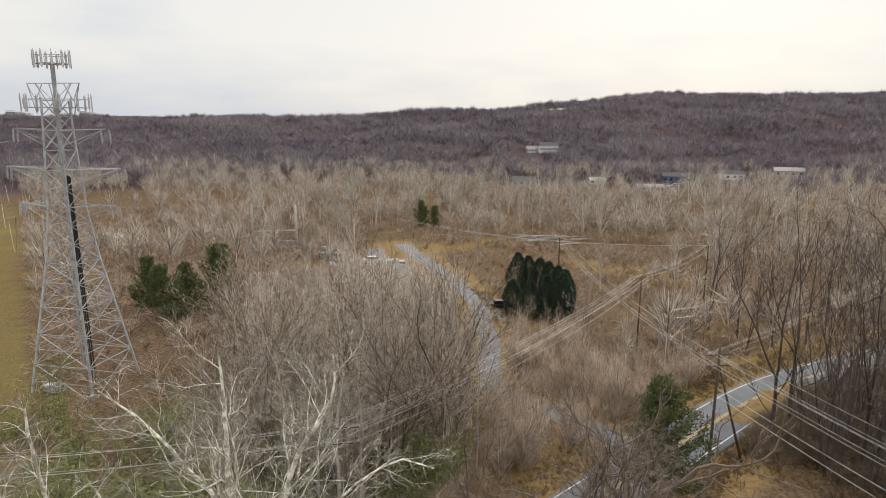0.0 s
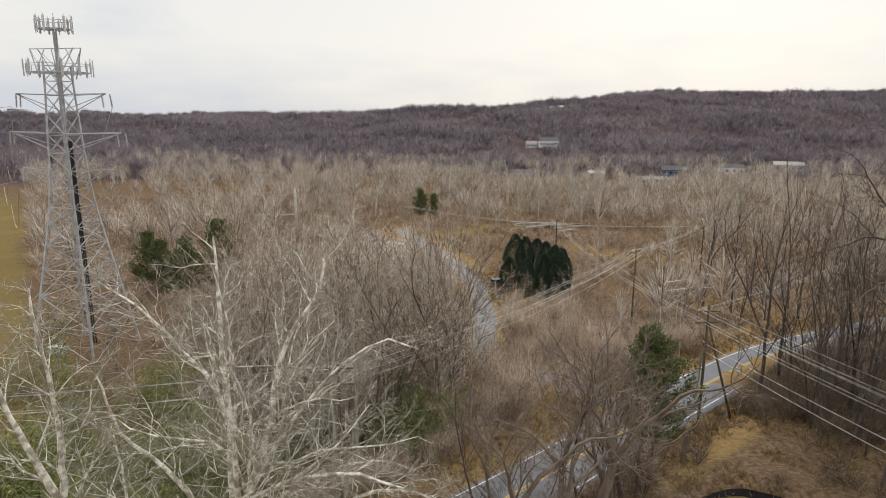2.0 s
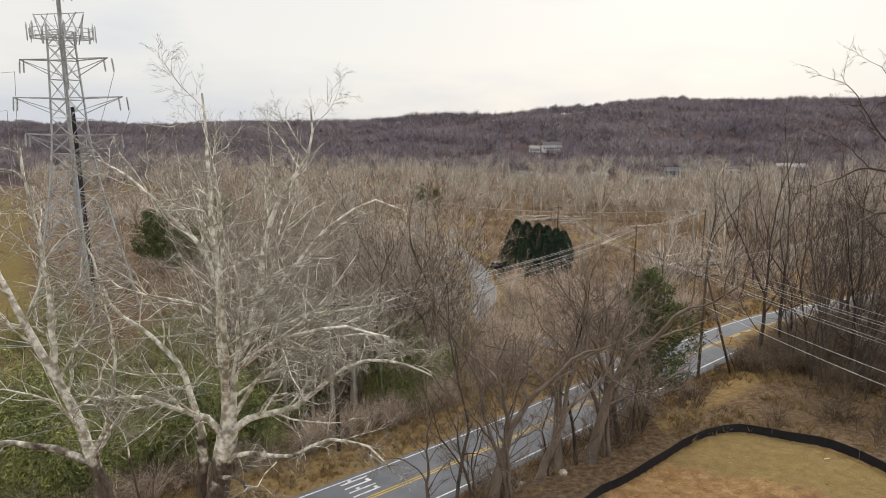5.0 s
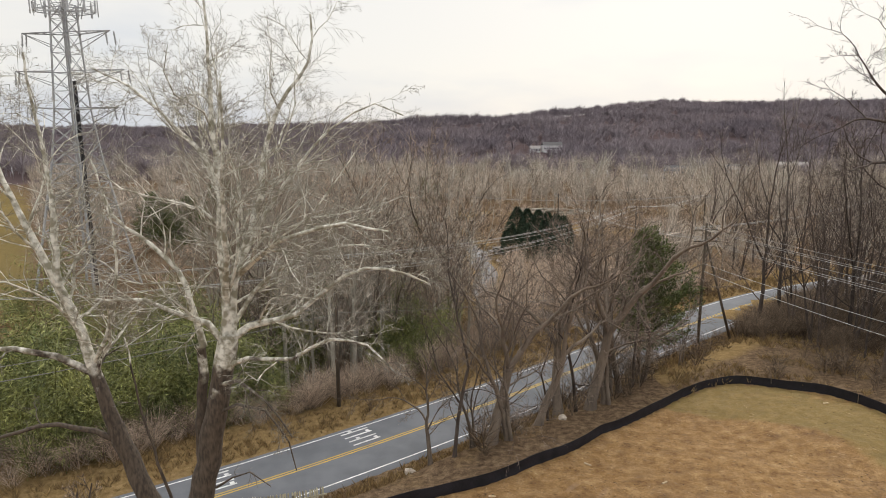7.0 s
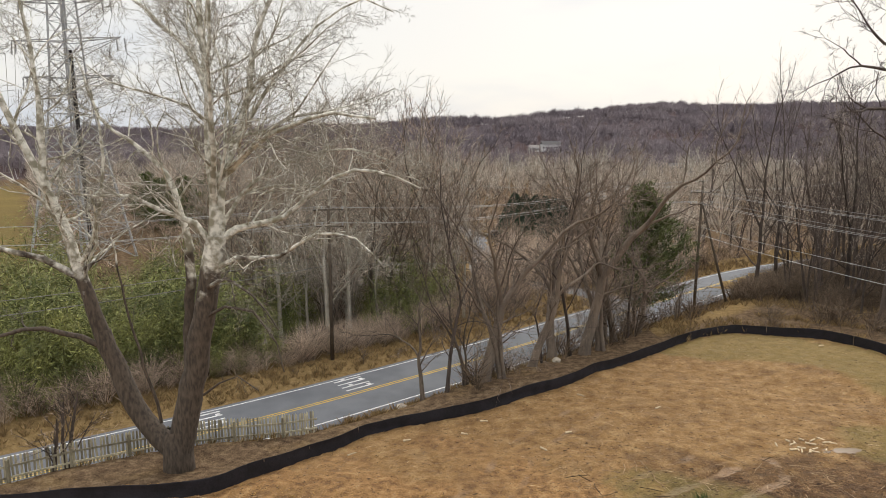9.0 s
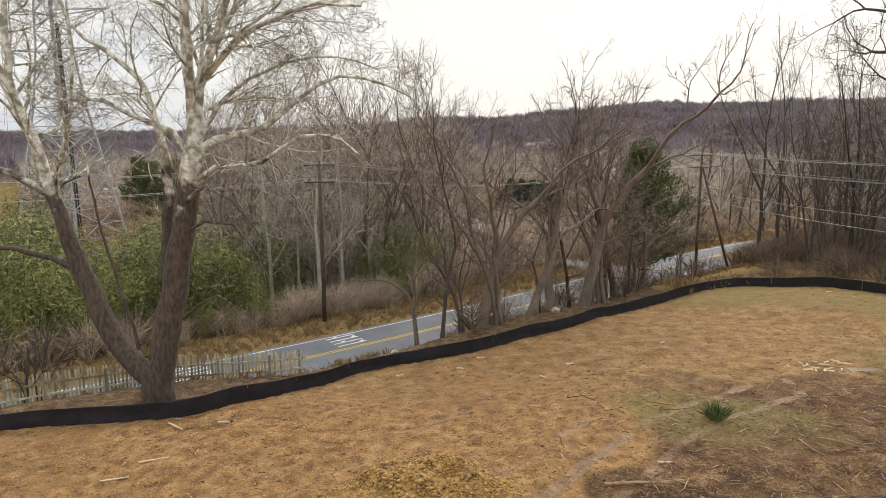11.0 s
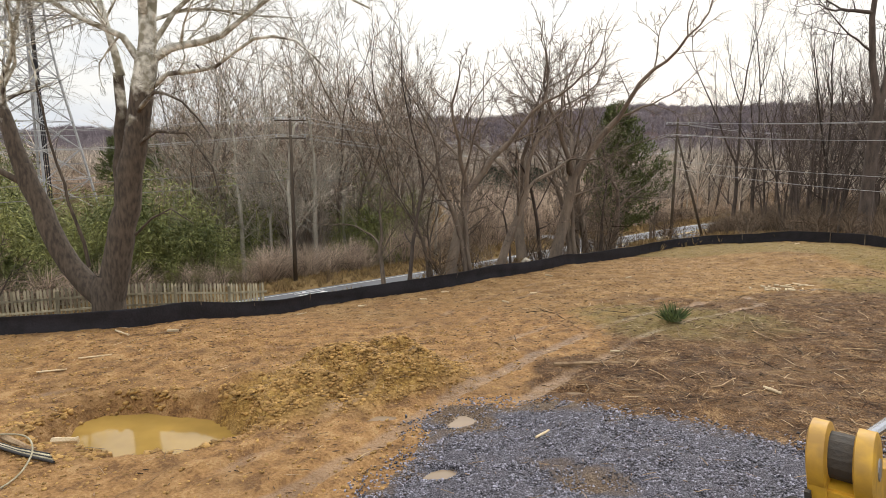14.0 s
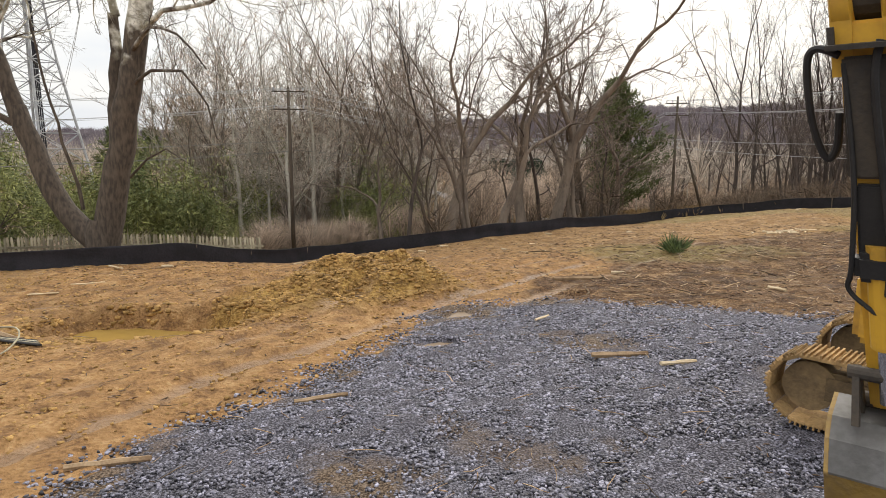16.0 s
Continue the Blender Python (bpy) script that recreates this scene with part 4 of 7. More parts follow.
copies(valley_kinds, spots, "bare deciduous tree in the brushy valley", "bare trees in the valley", seed=6)


# ---- woods and thickets that nobody could count ----
def fan(seed, height, spikes, spread, trunk=0.12, low=0.25, thin=False):
    """The arrays of a simple far tree: a stem, and spikes that fan out to a rounded crown."""
    r = random.Random(seed)
    s = Soup()
    s.spike((0, 0, -0.5), (0, 0, height * 0.9), trunk)
    for _ in range(spikes):
        a, up = r.uniform(0, 2 * math.pi), r.uniform(-0.25, 1)
        wide = math.sqrt(max(0, 1 - up * up)) * spread * r.uniform(0.75, 1.05)
        tip = (wide * math.cos(a), wide * math.sin(a), height * (0.6 + 0.4 * up * r.uniform(0.85, 1.05)))
        z = height * r.uniform(low, 0.62)
        z = min(z, tip[2] - 0.05 * height)
        if thin:
            s.sliver((0.12 * tip[0], 0.12 * tip[1], z), tip, r.uniform(0.4, 1) * trunk, (r.gauss(0, 1), r.gauss(0, 1), r.gauss(0, 1)))
        else:
            s.spike((0.12 * tip[0], 0.12 * tip[1], z), tip, r.uniform(0.35, 1) * trunk * 0.8)
    return np.array([tuple(v) for v in s.v], np.float32), np.array(s.f, np.int32)


def scatter(name, protos, spots, mat, label, category):
    """Many small copies joined into one mesh of kind stuff. Spots: x, y, z, turn, size."""
    vs, fs, base = [], [], 0
    for n, (x, y, z, turn, size) in enumerate(spots):
        v, f = protos[n % len(protos)]
        c, s = math.cos(turn), math.sin(turn)
        w = np.stack([(v[:, 0] * c - v[:, 1] * s) * size + x, (v[:, 0] * s + v[:, 1] * c) * size + y, v[:, 2] * size + z], -1)
        vs.append(w)
        fs.append(f + base)
        base += len(v)
    v, f = np.concatenate(vs), np.concatenate(fs)
    k = f.shape[1]
    me = bpy.data.meshes.new(name)
    me.vertices.add(len(v))
    me.vertices.foreach_set("co", v.astype(np.float32).ravel())
    me.loops.add(f.size)
    me.loops.foreach_set("vertex_index", f.astype(np.int32).ravel())
    me.polygons.add(len(f))
    me.polygons.foreach_set("loop_start", np.arange(0, f.size, k, dtype=np.int32))
    me.update(calc_edges=True)
    me.materials.append(mat)
    return tagged(new(name, me), label, category, kind="stuff")


rg = np.random.default_rng(17)


def spread(n, xs, ys, keep, lo, hi, sink=0.3):
    """Random spots in a field where keep(x, y) holds."""
    out = []
    while len(out) < n:
        x, y = rg.uniform(*xs, 4000), rg.uniform(*ys, 4000)
        ok = keep(x, y)
        x, y = x[ok], y[ok]
        z = land(x, y) - sink
        out += [(a, b, c, rg.uniform(0, 6.28), rg.uniform(lo, hi)) for a, b, c in zip(x, y, z)]
    return out[:n]


def in_view(x, y, edge=0.86):
    return np.abs(x - 2) < 25 + edge * y


hill = spread(15000, (-1150, 1200), (330, 1420), lambda x, y: in_view(x, y) & clear(x, y) & (np.hypot(x, y) > 370 + 40 * wave(x, y, 60)) & (np.hypot(x, y) < ridge_way(x, y) + 60), 0.7, 1.25)
hill = [(x, y, z, t, s * (1 + 0.3 * float(wave(x, y, 34, 3)))) for x, y, z, t, s in hill]
scatter("hill_woods", [fan(i, 12, 52, 5.4, 0.24, 0.25, True) for i in range(6)], hill, MAT["twig_red"], "leafless purple-brown woods covering the long ridge", "woods")
vale = spread(2300, (-330, 340), (95, 430), lambda x, y: in_view(x, y) & clear(x, y) & (beside(ROAD[::2], x, y) < -10) & (np.abs(beside(DRIVE, x, y)) > 14) & (wave(x, y, 26, 4) > -0.3 - 0.4 * smooth(200, 330, y)) & ~((y < 200) & (x > -30) & (x < 0.35 * y - 10)) & (np.abs(x + 82 + 0.755 * (y - 97)) > 10) & ~((np.abs(x + 150) < 40) & (np.abs(y - 245) < 45) & (wave(x, y, 14, 3) > -0.1)), 0.5, 1.15)
scatter("valley_woods", [fan(20 + i, 13, 90, 4.6, 0.1, 0.25, True) for i in range(6)], vale, MAT["twig_grey"], "leafless grey-brown woods filling the valley floor", "woods")
brush = spread(330, (-48, 0), (56, 140), lambda x, y: (beside(ROAD[::2], x, y) < -14) & (np.abs(beside(DRIVE, x, y)) > 5.5) & (x > -0.42 * y + 4) & ~((x < -30) & (y > 108)), 0.35, 1.15)
scatter("grey_thicket", [fan(40 + i, 13, 120, 3.0, 0.05, 0.1) for i in range(5)], brush, MAT["twig_grey"], "dense grey leafless thicket of saplings", "thicket")
far_verge = spread(190, (-6, 34), (46, 92), lambda x, y: (beside(ROAD[::2], x, y) < -7.5) & (beside(ROAD[::2], x, y) > -24) & (np.abs(beside(DRIVE, x, y)) > 3.5) & (wave(x, y, 5, 2) > -0.4), 0.3, 0.62)
far_verge += spread(60, (3, 20), (58, 84), lambda x, y: (beside(ROAD[::2], x, y) < -7) & (np.abs(beside(DRIVE, x, y)) > 3), 0.65, 1.0)
far_verge += spread(55, (4, 19), (86, 106), lambda x, y: np.abs(beside(DRIVE, x, y)) > 3, 0.7, 0.92)
scatter("verge_thicket", [fan(140 + i, 9, 110, 3.2, 0.04, 0.08) for i in range(5)], far_verge, MAT["twig"], "dense brown leafless thicket on the far verge", "thicket")
shrubs = spread(3200, (-120, 130), (60, 260), lambda x, y: in_view(x, y) & (beside(ROAD[::2], x, y) < -9) & (np.abs(beside(DRIVE, x, y)) > 10) & (wave(x, y, 12, 7) > -0.35) & (np.abs(x + 82 + 0.755 * (y - 97)) > 9) & (np.hypot(x + 49, y - 74) > 9), 0.6, 1.5)
shrubs += spread(1300, (-170, -28), (70, 260), lambda x, y: in_view(x, y) & (beside(ROAD[::2], x, y) < -14) & (np.abs(x + 82 + 0.755 * (y - 97)) > 9) & (wave(x, y, 9, 2) > -0.3) & (np.hypot(x + 49, y - 74) > 7), 0.6, 1.7)
scatter("valley_brush", [fan(80 + i, 2.6, 44, 1.7, 0.034, 0.05, True) for i in range(5)], shrubs, MAT["twig"], "low tangled brown brush on the valley floor", "brush")
low = spread(900, (-60, 120), (40, 200), lambda x, y: (np.abs(beside(ROAD[::2], x, y)) > 5.0) & (beside(ROAD[::2], x, y) < 10) & (np.abs(beside(DRIVE, x, y)) > 4.5) & in_view(x, y), 0.5, 1.3)
low += spread(60, (2, 26), (30, 60), lambda x, y: ~inside(YARD_EDGE, x, y) & (beside(ROAD[::2], x, y) > 4.2) & (beside(ROAD[::2], x, y) < 11), 0.6, 1.7)
low += spread(800, (30, 90), (36, 90), lambda x, y: ~inside(YARD_EDGE, x, y) & (np.abs(beside(ROAD[::2], x, y)) > 5), 0.6, 1.5)
scatter("underbrush", [fan(60 + i, 2.4, 40, 1.3, 0.024, 0.1, True) for i in range(5)], low, MAT["bramble"], "low brown leafless underbrush beside the road", "brush")
thorns = spread(480, (25, 66), (44, 82), lambda x, y: (np.hypot(x - 29.5, (y - 55) * 0.6) > 6) & ~inside(YARD_EDGE, x, y) & (beside(ROAD[::2], x, y) > 4.5) & (beside(ROAD[::2], x, y) < 20), 0.7, 1.3)
thorns += spread(520, (31, 80), (60, 108), lambda x, y: (beside(ROAD[::2], x, y) > 4.6) & (beside(ROAD[::2], x, y) < 15), 0.9, 1.5)
scatter("bramble_thicket", [fan(120 + i, 2.6, 70, 1.7, 0.022, 0.03) for i in range(4)], thorns, MAT["bramble"], "dense dark brown brambles along the road", "brambles")
tangle = spread(260, (-60, -4), (24, 60), lambda x, y: (beside(ROAD[::2], x, y) < -8.5) & (beside(ROAD[::2], x, y) > -13), 0.6, 1.6)
scatter("brush_tangle", [fan(130 + i, 2.6, 70, 1.7, 0.022, 0.03) for i in range(4)], tangle, MAT["twig"], "tangled brown brush along the far side of the road", "brush")


# ---- the great sycamore at the fence ----
def sycamore():
    root = tagged(new("sycamore"), "huge twin-trunked sycamore with white upper limbs behind the silt fence", "tree")
    rnd = random.Random(8)
    twigs, boughs = Soup(), Soup()

    def curve(points, step=0.7):
        p = np.array(points, float)
        out = []
        q = np.vstack([2 * p[0] - p[1], p, 2 * p[-1] - p[-2]])
        for i in range(1, len(q) - 2):
            n = max(1, int(np.linalg.norm(q[i + 1] - q[i]) / step))
            for k in range(n):
                u = k / n
                out.append(0.5 * (2 * q[i] + (q[i + 1] - q[i - 1]) * u + (2 * q[i - 1] - 5 * q[i] + 4 * q[i + 1] - q[i + 2]) * u * u + (3 * q[i] - q[i - 1] - 3 * q[i + 1] + q[i + 2]) * u**3))
        return [Vector(v) + Vector((rnd.gauss(0, 0.03), rnd.gauss(0, 0.03), rnd.gauss(0, 0.03))) for v in out + [p[-1]]]

    def limb(name, points, r0, r1, mat, spec=None, sides=8):
        pts = curve(points)
        s = Soup()
        n = len(pts) - 1
        r0 = r0 * (0.86 if spec else 1.0)
        radii = [r0 + (r1 - r0) * (i / n) ** 0.7 for i in range(n + 1)]
        s.tube(pts, [r * rnd.uniform(0.97, 1.03) for r in radii], sides, cap=False)
        if spec:
            dress(rnd, boughs, twigs, pts, r0 * 0.6, 0, spec, 0.007, 0.24)
        return s.make(name, MAT[mat], root, smooth_faces=True)

    z0 = float(land(-10.4, 21)) - 0.4
    limb("trunk", [(-10.5, 21, z0), (-10.48, 21, -1.5), (-10.45, 21, -1.0), (-10.42, 21, -0.4), (-10.4, 21, 0.0)], 0.74, 0.6, "sycamore", sides=14)
    limb("trunk", [(-10.4, 21, -0.9), (-9.7, 21, 1.6), (-9.1, 21, 4.4), (-8.5, 21, 6.9), (-8.1, 21, 9.0)], 0.62, 0.42, "sycamore", sides=12)
    limb("trunk", [(-10.3, 21.2, -0.8), (-9.9, 21.5, 1.0), (-9.9, 21.6, 3.2), (-9.7, 21.6, 6), (-9.6, 21.5, 8.4)], 0.4, 0.2, "sycamore", sides=10)
    limb("trunk", [(-10.5, 21, -0.9), (-11.9, 21, 0.5), (-13.0, 21, 3.0), (-13.5, 21, 4.6)], 0.5, 0.35, "sycamore", sides=12)
    low = [(10, 0.36, 50, 0.2, -0.01), (7, 0.5, 46, 0.1, -0.02), (5, 0.6, 44, 0.05, -0.05)]
    big = [(14, 0.44, 48, 0.1, 0.03), (10, 0.52, 46, 0.1, 0.02), (6, 0.66, 44, 0.05, 0.0)]
    limb("limb", [(-13.5, 21, 4.5), (-14.2, 21, 7.2), (-14.9, 20.9, 9.8), (-15.4, 20.6, 11.6), (-16.1, 20.4, 13.5), (-16.8, 20.2, 15.6), (-17.2, 20, 18)], 0.4, 0.06, "sycamore", big)
    limb("limb", [(-15.2, 20.6, 11.0), (-15.1, 20.6, 13.9), (-15.3, 20.8, 16.4), (-15.7, 20.9, 18.6), (-15.9, 21, 20.6)], 0.2, 0.04, "sycamore", big)
    limb("limb", [(-13.6, 21, 4.0), (-15.0, 20.5, 4.7), (-16.4, 20, 4.9), (-18.4, 19.5, 4.4), (-20.5, 19, 3.6)], 0.17, 0.04, "sycamore", [(6, 0.3, 50, 0.3, -0.02), (4, 0.45, 42, 0.2, 0), (4, 0.45, 38, 0.1, 0)])
    limb("limb", [(-14.5, 21, 7.1), (-15.5, 20.5, 7.9), (-17.0, 20, 8.4), (-19.2, 19.5, 8.6), (-21.5, 19, 8.2)], 0.2, 0.05, "sycamore", [(6, 0.32, 50, 0.3, -0.02), (4, 0.45, 42, 0.2, 0), (4, 0.45, 38, 0.1, 0)])
    limb("limb", [(-8.15, 21, 8.8), (-8.0, 21, 10.5), (-8.2, 21.1, 12.6), (-8.2, 21.2, 15.3), (-8.4, 21.3, 17.5), (-8.4, 21.4, 20.3), (-8.5, 21.5, 22.8)], 0.36, 0.04, "sycamore", big)
    limb("limb", [(-8.05, 21, 8.8), (-7.8, 21.2, 11.2), (-6.9, 21.7, 14.1), (-6.5, 22, 16.3), (-5.9, 22.3, 18.5), (-4.7, 22.7, 20.3), (-4.5, 23, 22.3)], 0.33, 0.04, "sycamore", big)
    limb("limb", [(-7.5, 21.1, 11.6), (-6.0, 20.5, 12.8), (-4.5, 20, 13.5), (-2.6, 19.5, 14), (-0.8, 19, 13.8)], 0.18, 0.04, "sycamore", big)
    limb("limb", [(-8.1, 21, 8.6), (-7.3, 21.3, 9.2), (-5.3, 21.6, 9.8), (-3.2, 21.9, 11.4), (-1.4, 22.2, 11.7), (0.4, 22.5, 10.9)], 0.22, 0.04, "sycamore", big)
    limb("limb", [(-8.2, 21, 8.4), (-8.8, 20.6, 9.5), (-10.1, 20.2, 10.2), (-11.0, 19.9, 10.7), (-13.2, 19.5, 10.8)], 0.2, 0.04, "sycamore", big)
    limb("limb", [(-9.5, 21.5, 8.2), (-9.9, 21.5, 10.2), (-10.4, 21.6, 11.6), (-11.6, 21.9, 12.6), (-13.5, 22.2, 13.9), (-14.5, 22.5, 16.5)], 0.2, 0.04, "sycamore", big)
    limb("limb", [(-8.2, 21.2, 15.0), (-8.9, 21.6, 16.4), (-10.5, 22.2, 17.8), (-12.6, 22.9, 19.4), (-14.6, 23.5, 20.2)], 0.16, 0.03, "sycamore", big)
    limb("limb", [(-8.0, 20.8, 10.5), (-7.4, 19.6, 13.2), (-7.0, 18.8, 16.0), (-6.6, 18.2, 19.2)], 0.2, 0.04, "sycamore", big)
    limb("limb", [(-8.2, 21.4, 10.3), (-8.9, 23.0, 13.0), (-9.4, 24.0, 16.0), (-9.8, 24.8, 19.5)], 0.2, 0.04, "sycamore", big)
    limb("limb", [(-8.9, 20.9, 5.2), (-7.7, 20.5, 6.0), (-6.4, 20.2, 5.9), (-5.3, 20, 4.6), (-5.0, 19.9, 3.4)], 0.11, 0.025, "sycamore", [(5, 0.3, 50, 0.3, -0.1), (4, 0.45, 42, 0.2, -0.05)])
    limb("limb", [(-9.0, 20.8, 1.9), (-8.1, 20.5, 2.6), (-7.2, 20.3, 3.0), (-6.3, 20.2, 2.4)], 0.07, 0.02, "sycamore", [(5, 0.3, 50, 0.3, -0.1), (4, 0.45, 42, 0.2, -0.05)])
    limb("limb", [(-10.9, 20.7, 0.6), (-11.2, 20.4, 2.6), (-11.8, 20.3, 5.5), (-12.2, 20.2, 9.0)], 0.09, 0.03, "sycamore", [(5, 0.2, 45, 0.4, 0), (4, 0.45, 42, 0.2, 0)])
    limb("limb", [(-8.3, 21, 7.6), (-7.0, 20.4, 8.1), (-5.0, 19.9, 8.3), (-3.4, 19.6, 9.3), (-1.8, 19.3, 9.2), (-0.6, 19.1, 8.1)], 0.15, 0.03, "sycamore", low)
    limb("limb", [(-7.9, 21.2, 9.4), (-6.6, 21.8, 11.2), (-4.6, 22.4, 12.3), (-2.6, 22.9, 12.6), (-0.9, 23.2, 12.0)], 0.14, 0.03, "sycamore", low)
    limb("limb", [(-8.4, 20.7, 6.8), (-7.2, 19.6, 7.4), (-5.8, 18.7, 7.0), (-4.6, 18.2, 5.8)], 0.12, 0.025, "sycamore", low)
    limb("limb", [(-7.4, 21.2, 12.2), (-5.6, 21.4, 15.2), (-3.6, 21.6, 17.6), (-1.8, 21.8, 18.6), (-0.6, 22, 18.2)], 0.14, 0.03, "sycamore", low)
    limb("limb", [(-14.2, 21, 7.6), (-12.9, 20.4, 9.6), (-12.2, 20.1, 12.2), (-12.4, 20.0, 15.0)], 0.13, 0.03, "sycamore", low)
    tagged(boughs.make("bough", MAT["sycamore"], root, smooth_faces=True), "white flaking limbs spreading through the crown", kind="stuff")
    twigs.make("crown", MAT["pale_twig"], root, "fine whitish twigs")


sycamore()


# ---- evergreens ----
def foliage(name, seed, height, radius, count, mat, low=0.08, shape="oval", leaf=0.5, dense=False):
    """An evergreen: a stem and a crown of many small sprays with an uneven outline."""
    r = random.Random(seed)
    root = new(name)
    stem, crown = Soup(), Soup()
    stem.tube([(0, 0, -0.3), (0.05, 0, height * 0.4), (0, 0.05, height * 0.9)], [0.03 * height * 0.55, 0.02 * height * 0.55, 0.02], 6)
    lumps = [(r.uniform(0, 6.28), r.uniform(0, 1), r.uniform(0.75, 1.25)) for _ in range(26)]
    for _ in range(count):
        u = low + (1 - low) * r.random() ** 0.85
        a = r.uniform(0, 6.28)
        if shape == "oval":
            w = math.sin(math.pi * min(1, (u - low) / (1 - low) * 0.86 + 0.14)) ** 0.7
        else:
            w = (1 - (u - low) / (1 - low)) ** 0.75 * min(1, (u - low) * 9 + 0.35)
        lump = 1 + 0.62 * sum((k - 1) * math.exp(-8 * (u - h) ** 2 - 2.2 * (1 - math.cos(a - b))) for b, h, k in lumps)
        d = radius * w * lump * (0.3 + 0.9 * r.random() ** (0.7 if not dense else 0.25))
        p = Vector((d * math.cos(a), d * math.sin(a), u * height))
        out = Vector((math.cos(a), math.sin(a), r.uniform(-0.2, 1.0))) + Vector((r.gauss(0, 0.5), r.gauss(0, 0.5), r.gauss(0, 0.4)))
        crown.blade(p, out.normalized() * leaf * r.uniform(0.6, 1.6), (r.gauss(0, 1), r.gauss(0, 1), r.gauss(0, 1)), leaf * r.uniform(0.12, 0.3))
    stem.make("trunk", MAT["bark_dark"], root, smooth_faces=True)
    crown.make("crown", mat, root)
    return root


def branchy(name, seed, height, radius, limbs, sprays, mat, low=0.2, leaf=0.4, fuller=0.0):
    """A ragged conifer: limbs of uneven length, each hung with tufts of sprays, with gaps between them."""
    r = random.Random(seed)
    root = new(name)
    stem, crown = Soup(), Soup()
    stem.tube(course(r, (0, 0, -0.3), (0, 0, 1), height, 8, 0.03, 0.02), [0.017 * height * (1 - 0.11 * i) for i in range(9)], 7, cap=False)
    for k in range(limbs):
        u = low + (1 - low) * (k + r.random()) / limbs
        v = (u - low) / (1 - low)
        size = radius * (min(1, 0.55 + 1.6 * v) * (1 - v) ** 0.5 + 0.08) * r.uniform(0.55, 1.25)
        a = k * 2.4 + r.uniform(-0.5, 0.5)
        size *= 1 + fuller * math.cos(a)
        d = Vector((math.cos(a), math.sin(a), r.uniform(0.1, 0.7) + 0.8 * v))
        pts = course(r, (0, 0, u * height - 0.3 * size), d, size * 1.15, 4, 0.12, 0.08)
        stem.tube(pts, [0.05, 0.04, 0.03, 0.02, 0.01], 3, cap=False)
        for _ in range(int(sprays * (0.3 + size / radius))):
            p, e = on_line(pts, r.uniform(0.12, 1) ** 0.7)
            p = p + Vector((r.gauss(0, 0.2), r.gauss(0, 0.2), r.gauss(0, 0.16)))
            out = (e * 0.7 + Vector((r.gauss(0, 0.6), r.gauss(0, 0.6), r.gauss(0.15, 0.5)))).normalized()
            crown.blade(p, out * leaf * r.uniform(0.5, 1.4), (r.gauss(0, 1), r.gauss(0, 1), r.gauss(0, 1)), leaf * r.uniform(0.15, 0.35))
    stem.make("trunk", MAT["bark_dark"], root, smooth_faces=True)
    crown.make("crown", mat, root)
    return root


cedar = tagged(place(branchy("cedar", 3, 13.4, 4.0, 150, 170, MAT["cedar"], 0.24, 0.36, 0.35), 17.3, 53.0), "dark green cedar tree with a bare lower trunk beside the road", "tree")
tagged(place(branchy("cedar", 4, 14, 2.3, 70, 80, MAT["cedar"], 0.1, 0.42), -6.0, 80), "narrow green cedar among the leafless thicket", "tree")
arb = [(foliage("arborvitae", 5, 9, 1.75, 9000, MAT["cedar_dark"], 0.0, "oval", 0.42, True), 9), (foliage("arborvitae", 6, 9, 1.85, 9000, MAT["cedar_dark"], 0.0, "oval", 0.42, True), 9)]
copies(arb, [(8.2, 122.5, 7.4), (11.6, 121.6, 7.6), (15.2, 121.8, 8.4), (18.2, 123.4, 8.8), (19.2, 127, 8.6), (18.4, 131, 8.6), (17.0, 134.5, 8.6), (15.2, 137.8, 8.6), (13.0, 140.6, 8.6), (10.6, 143, 8.6)], "dark green clipped arborvitae beside the parking lot", "arborvitae hedge", seed=8)
ever = [(branchy("evergreen_tree", 7, 9, 4.0, 70, 80, MAT["cedar"], 0.02, 0.55), 9), (branchy("evergreen_tree", 9, 9, 3.6, 70, 80, MAT["cedar"], 0.02, 0.55), 9)]
copies(ever, [(-45, 108, 11.5), (-50, 104, 9), (-54, 103, 8.5), (-58, 107, 9.5), (-49, 99, 7), (-19, 226, 9), (-14, 224, 7.5)], "bushy dark green evergreen tree", "evergreens", seed=9)


# ---- bamboo ----
def clump(seed):
    r = random.Random(seed)
    s = Soup()
    for _ in range(7):
        a, out = r.uniform(0, 6.28), r.uniform(0.2, 1.1)
        base = Vector((r.uniform(-0.8, 0.8), r.uniform(-0.8, 0.8), 0))
        h = r.uniform(0.45, 1.05) * 10
        pts = [base + Vector((math.cos(a) * out * u * u * 2.5, math.sin(a) * out * u * u * 2.5, h * u * (1 - 0.12 * u))) for u in np.linspace(0, 1, 8)]
        for p, q in zip(pts[:-1], pts[1:]):
            s.blade(p, (q - p) * 1.3, (math.cos(a), math.sin(a), 0), 0.07)
        for _ in range(120):
            u = r.uniform(0.1, 1) ** 0.7
            p = pts[min(int(u * 7), 6)].lerp(pts[min(int(u * 7) + 1, 7)], u * 7 % 1)
            d = Vector((r.gauss(0, 1), r.gauss(0, 1), r.gauss(-0.1, 0.5))).normalized()
            s.blade(p + d * r.uniform(0, 0.8), (d + Vector((0, 0, -0.25))) * r.uniform(0.25, 0.6), (r.gauss(0, 1), r.gauss(0, 1), r.gauss(0.5, 1)), r.uniform(0.04, 0.10))
    return np.array([tuple(v) for v in s.v], np.float32), np.array(s.f, np.int32)


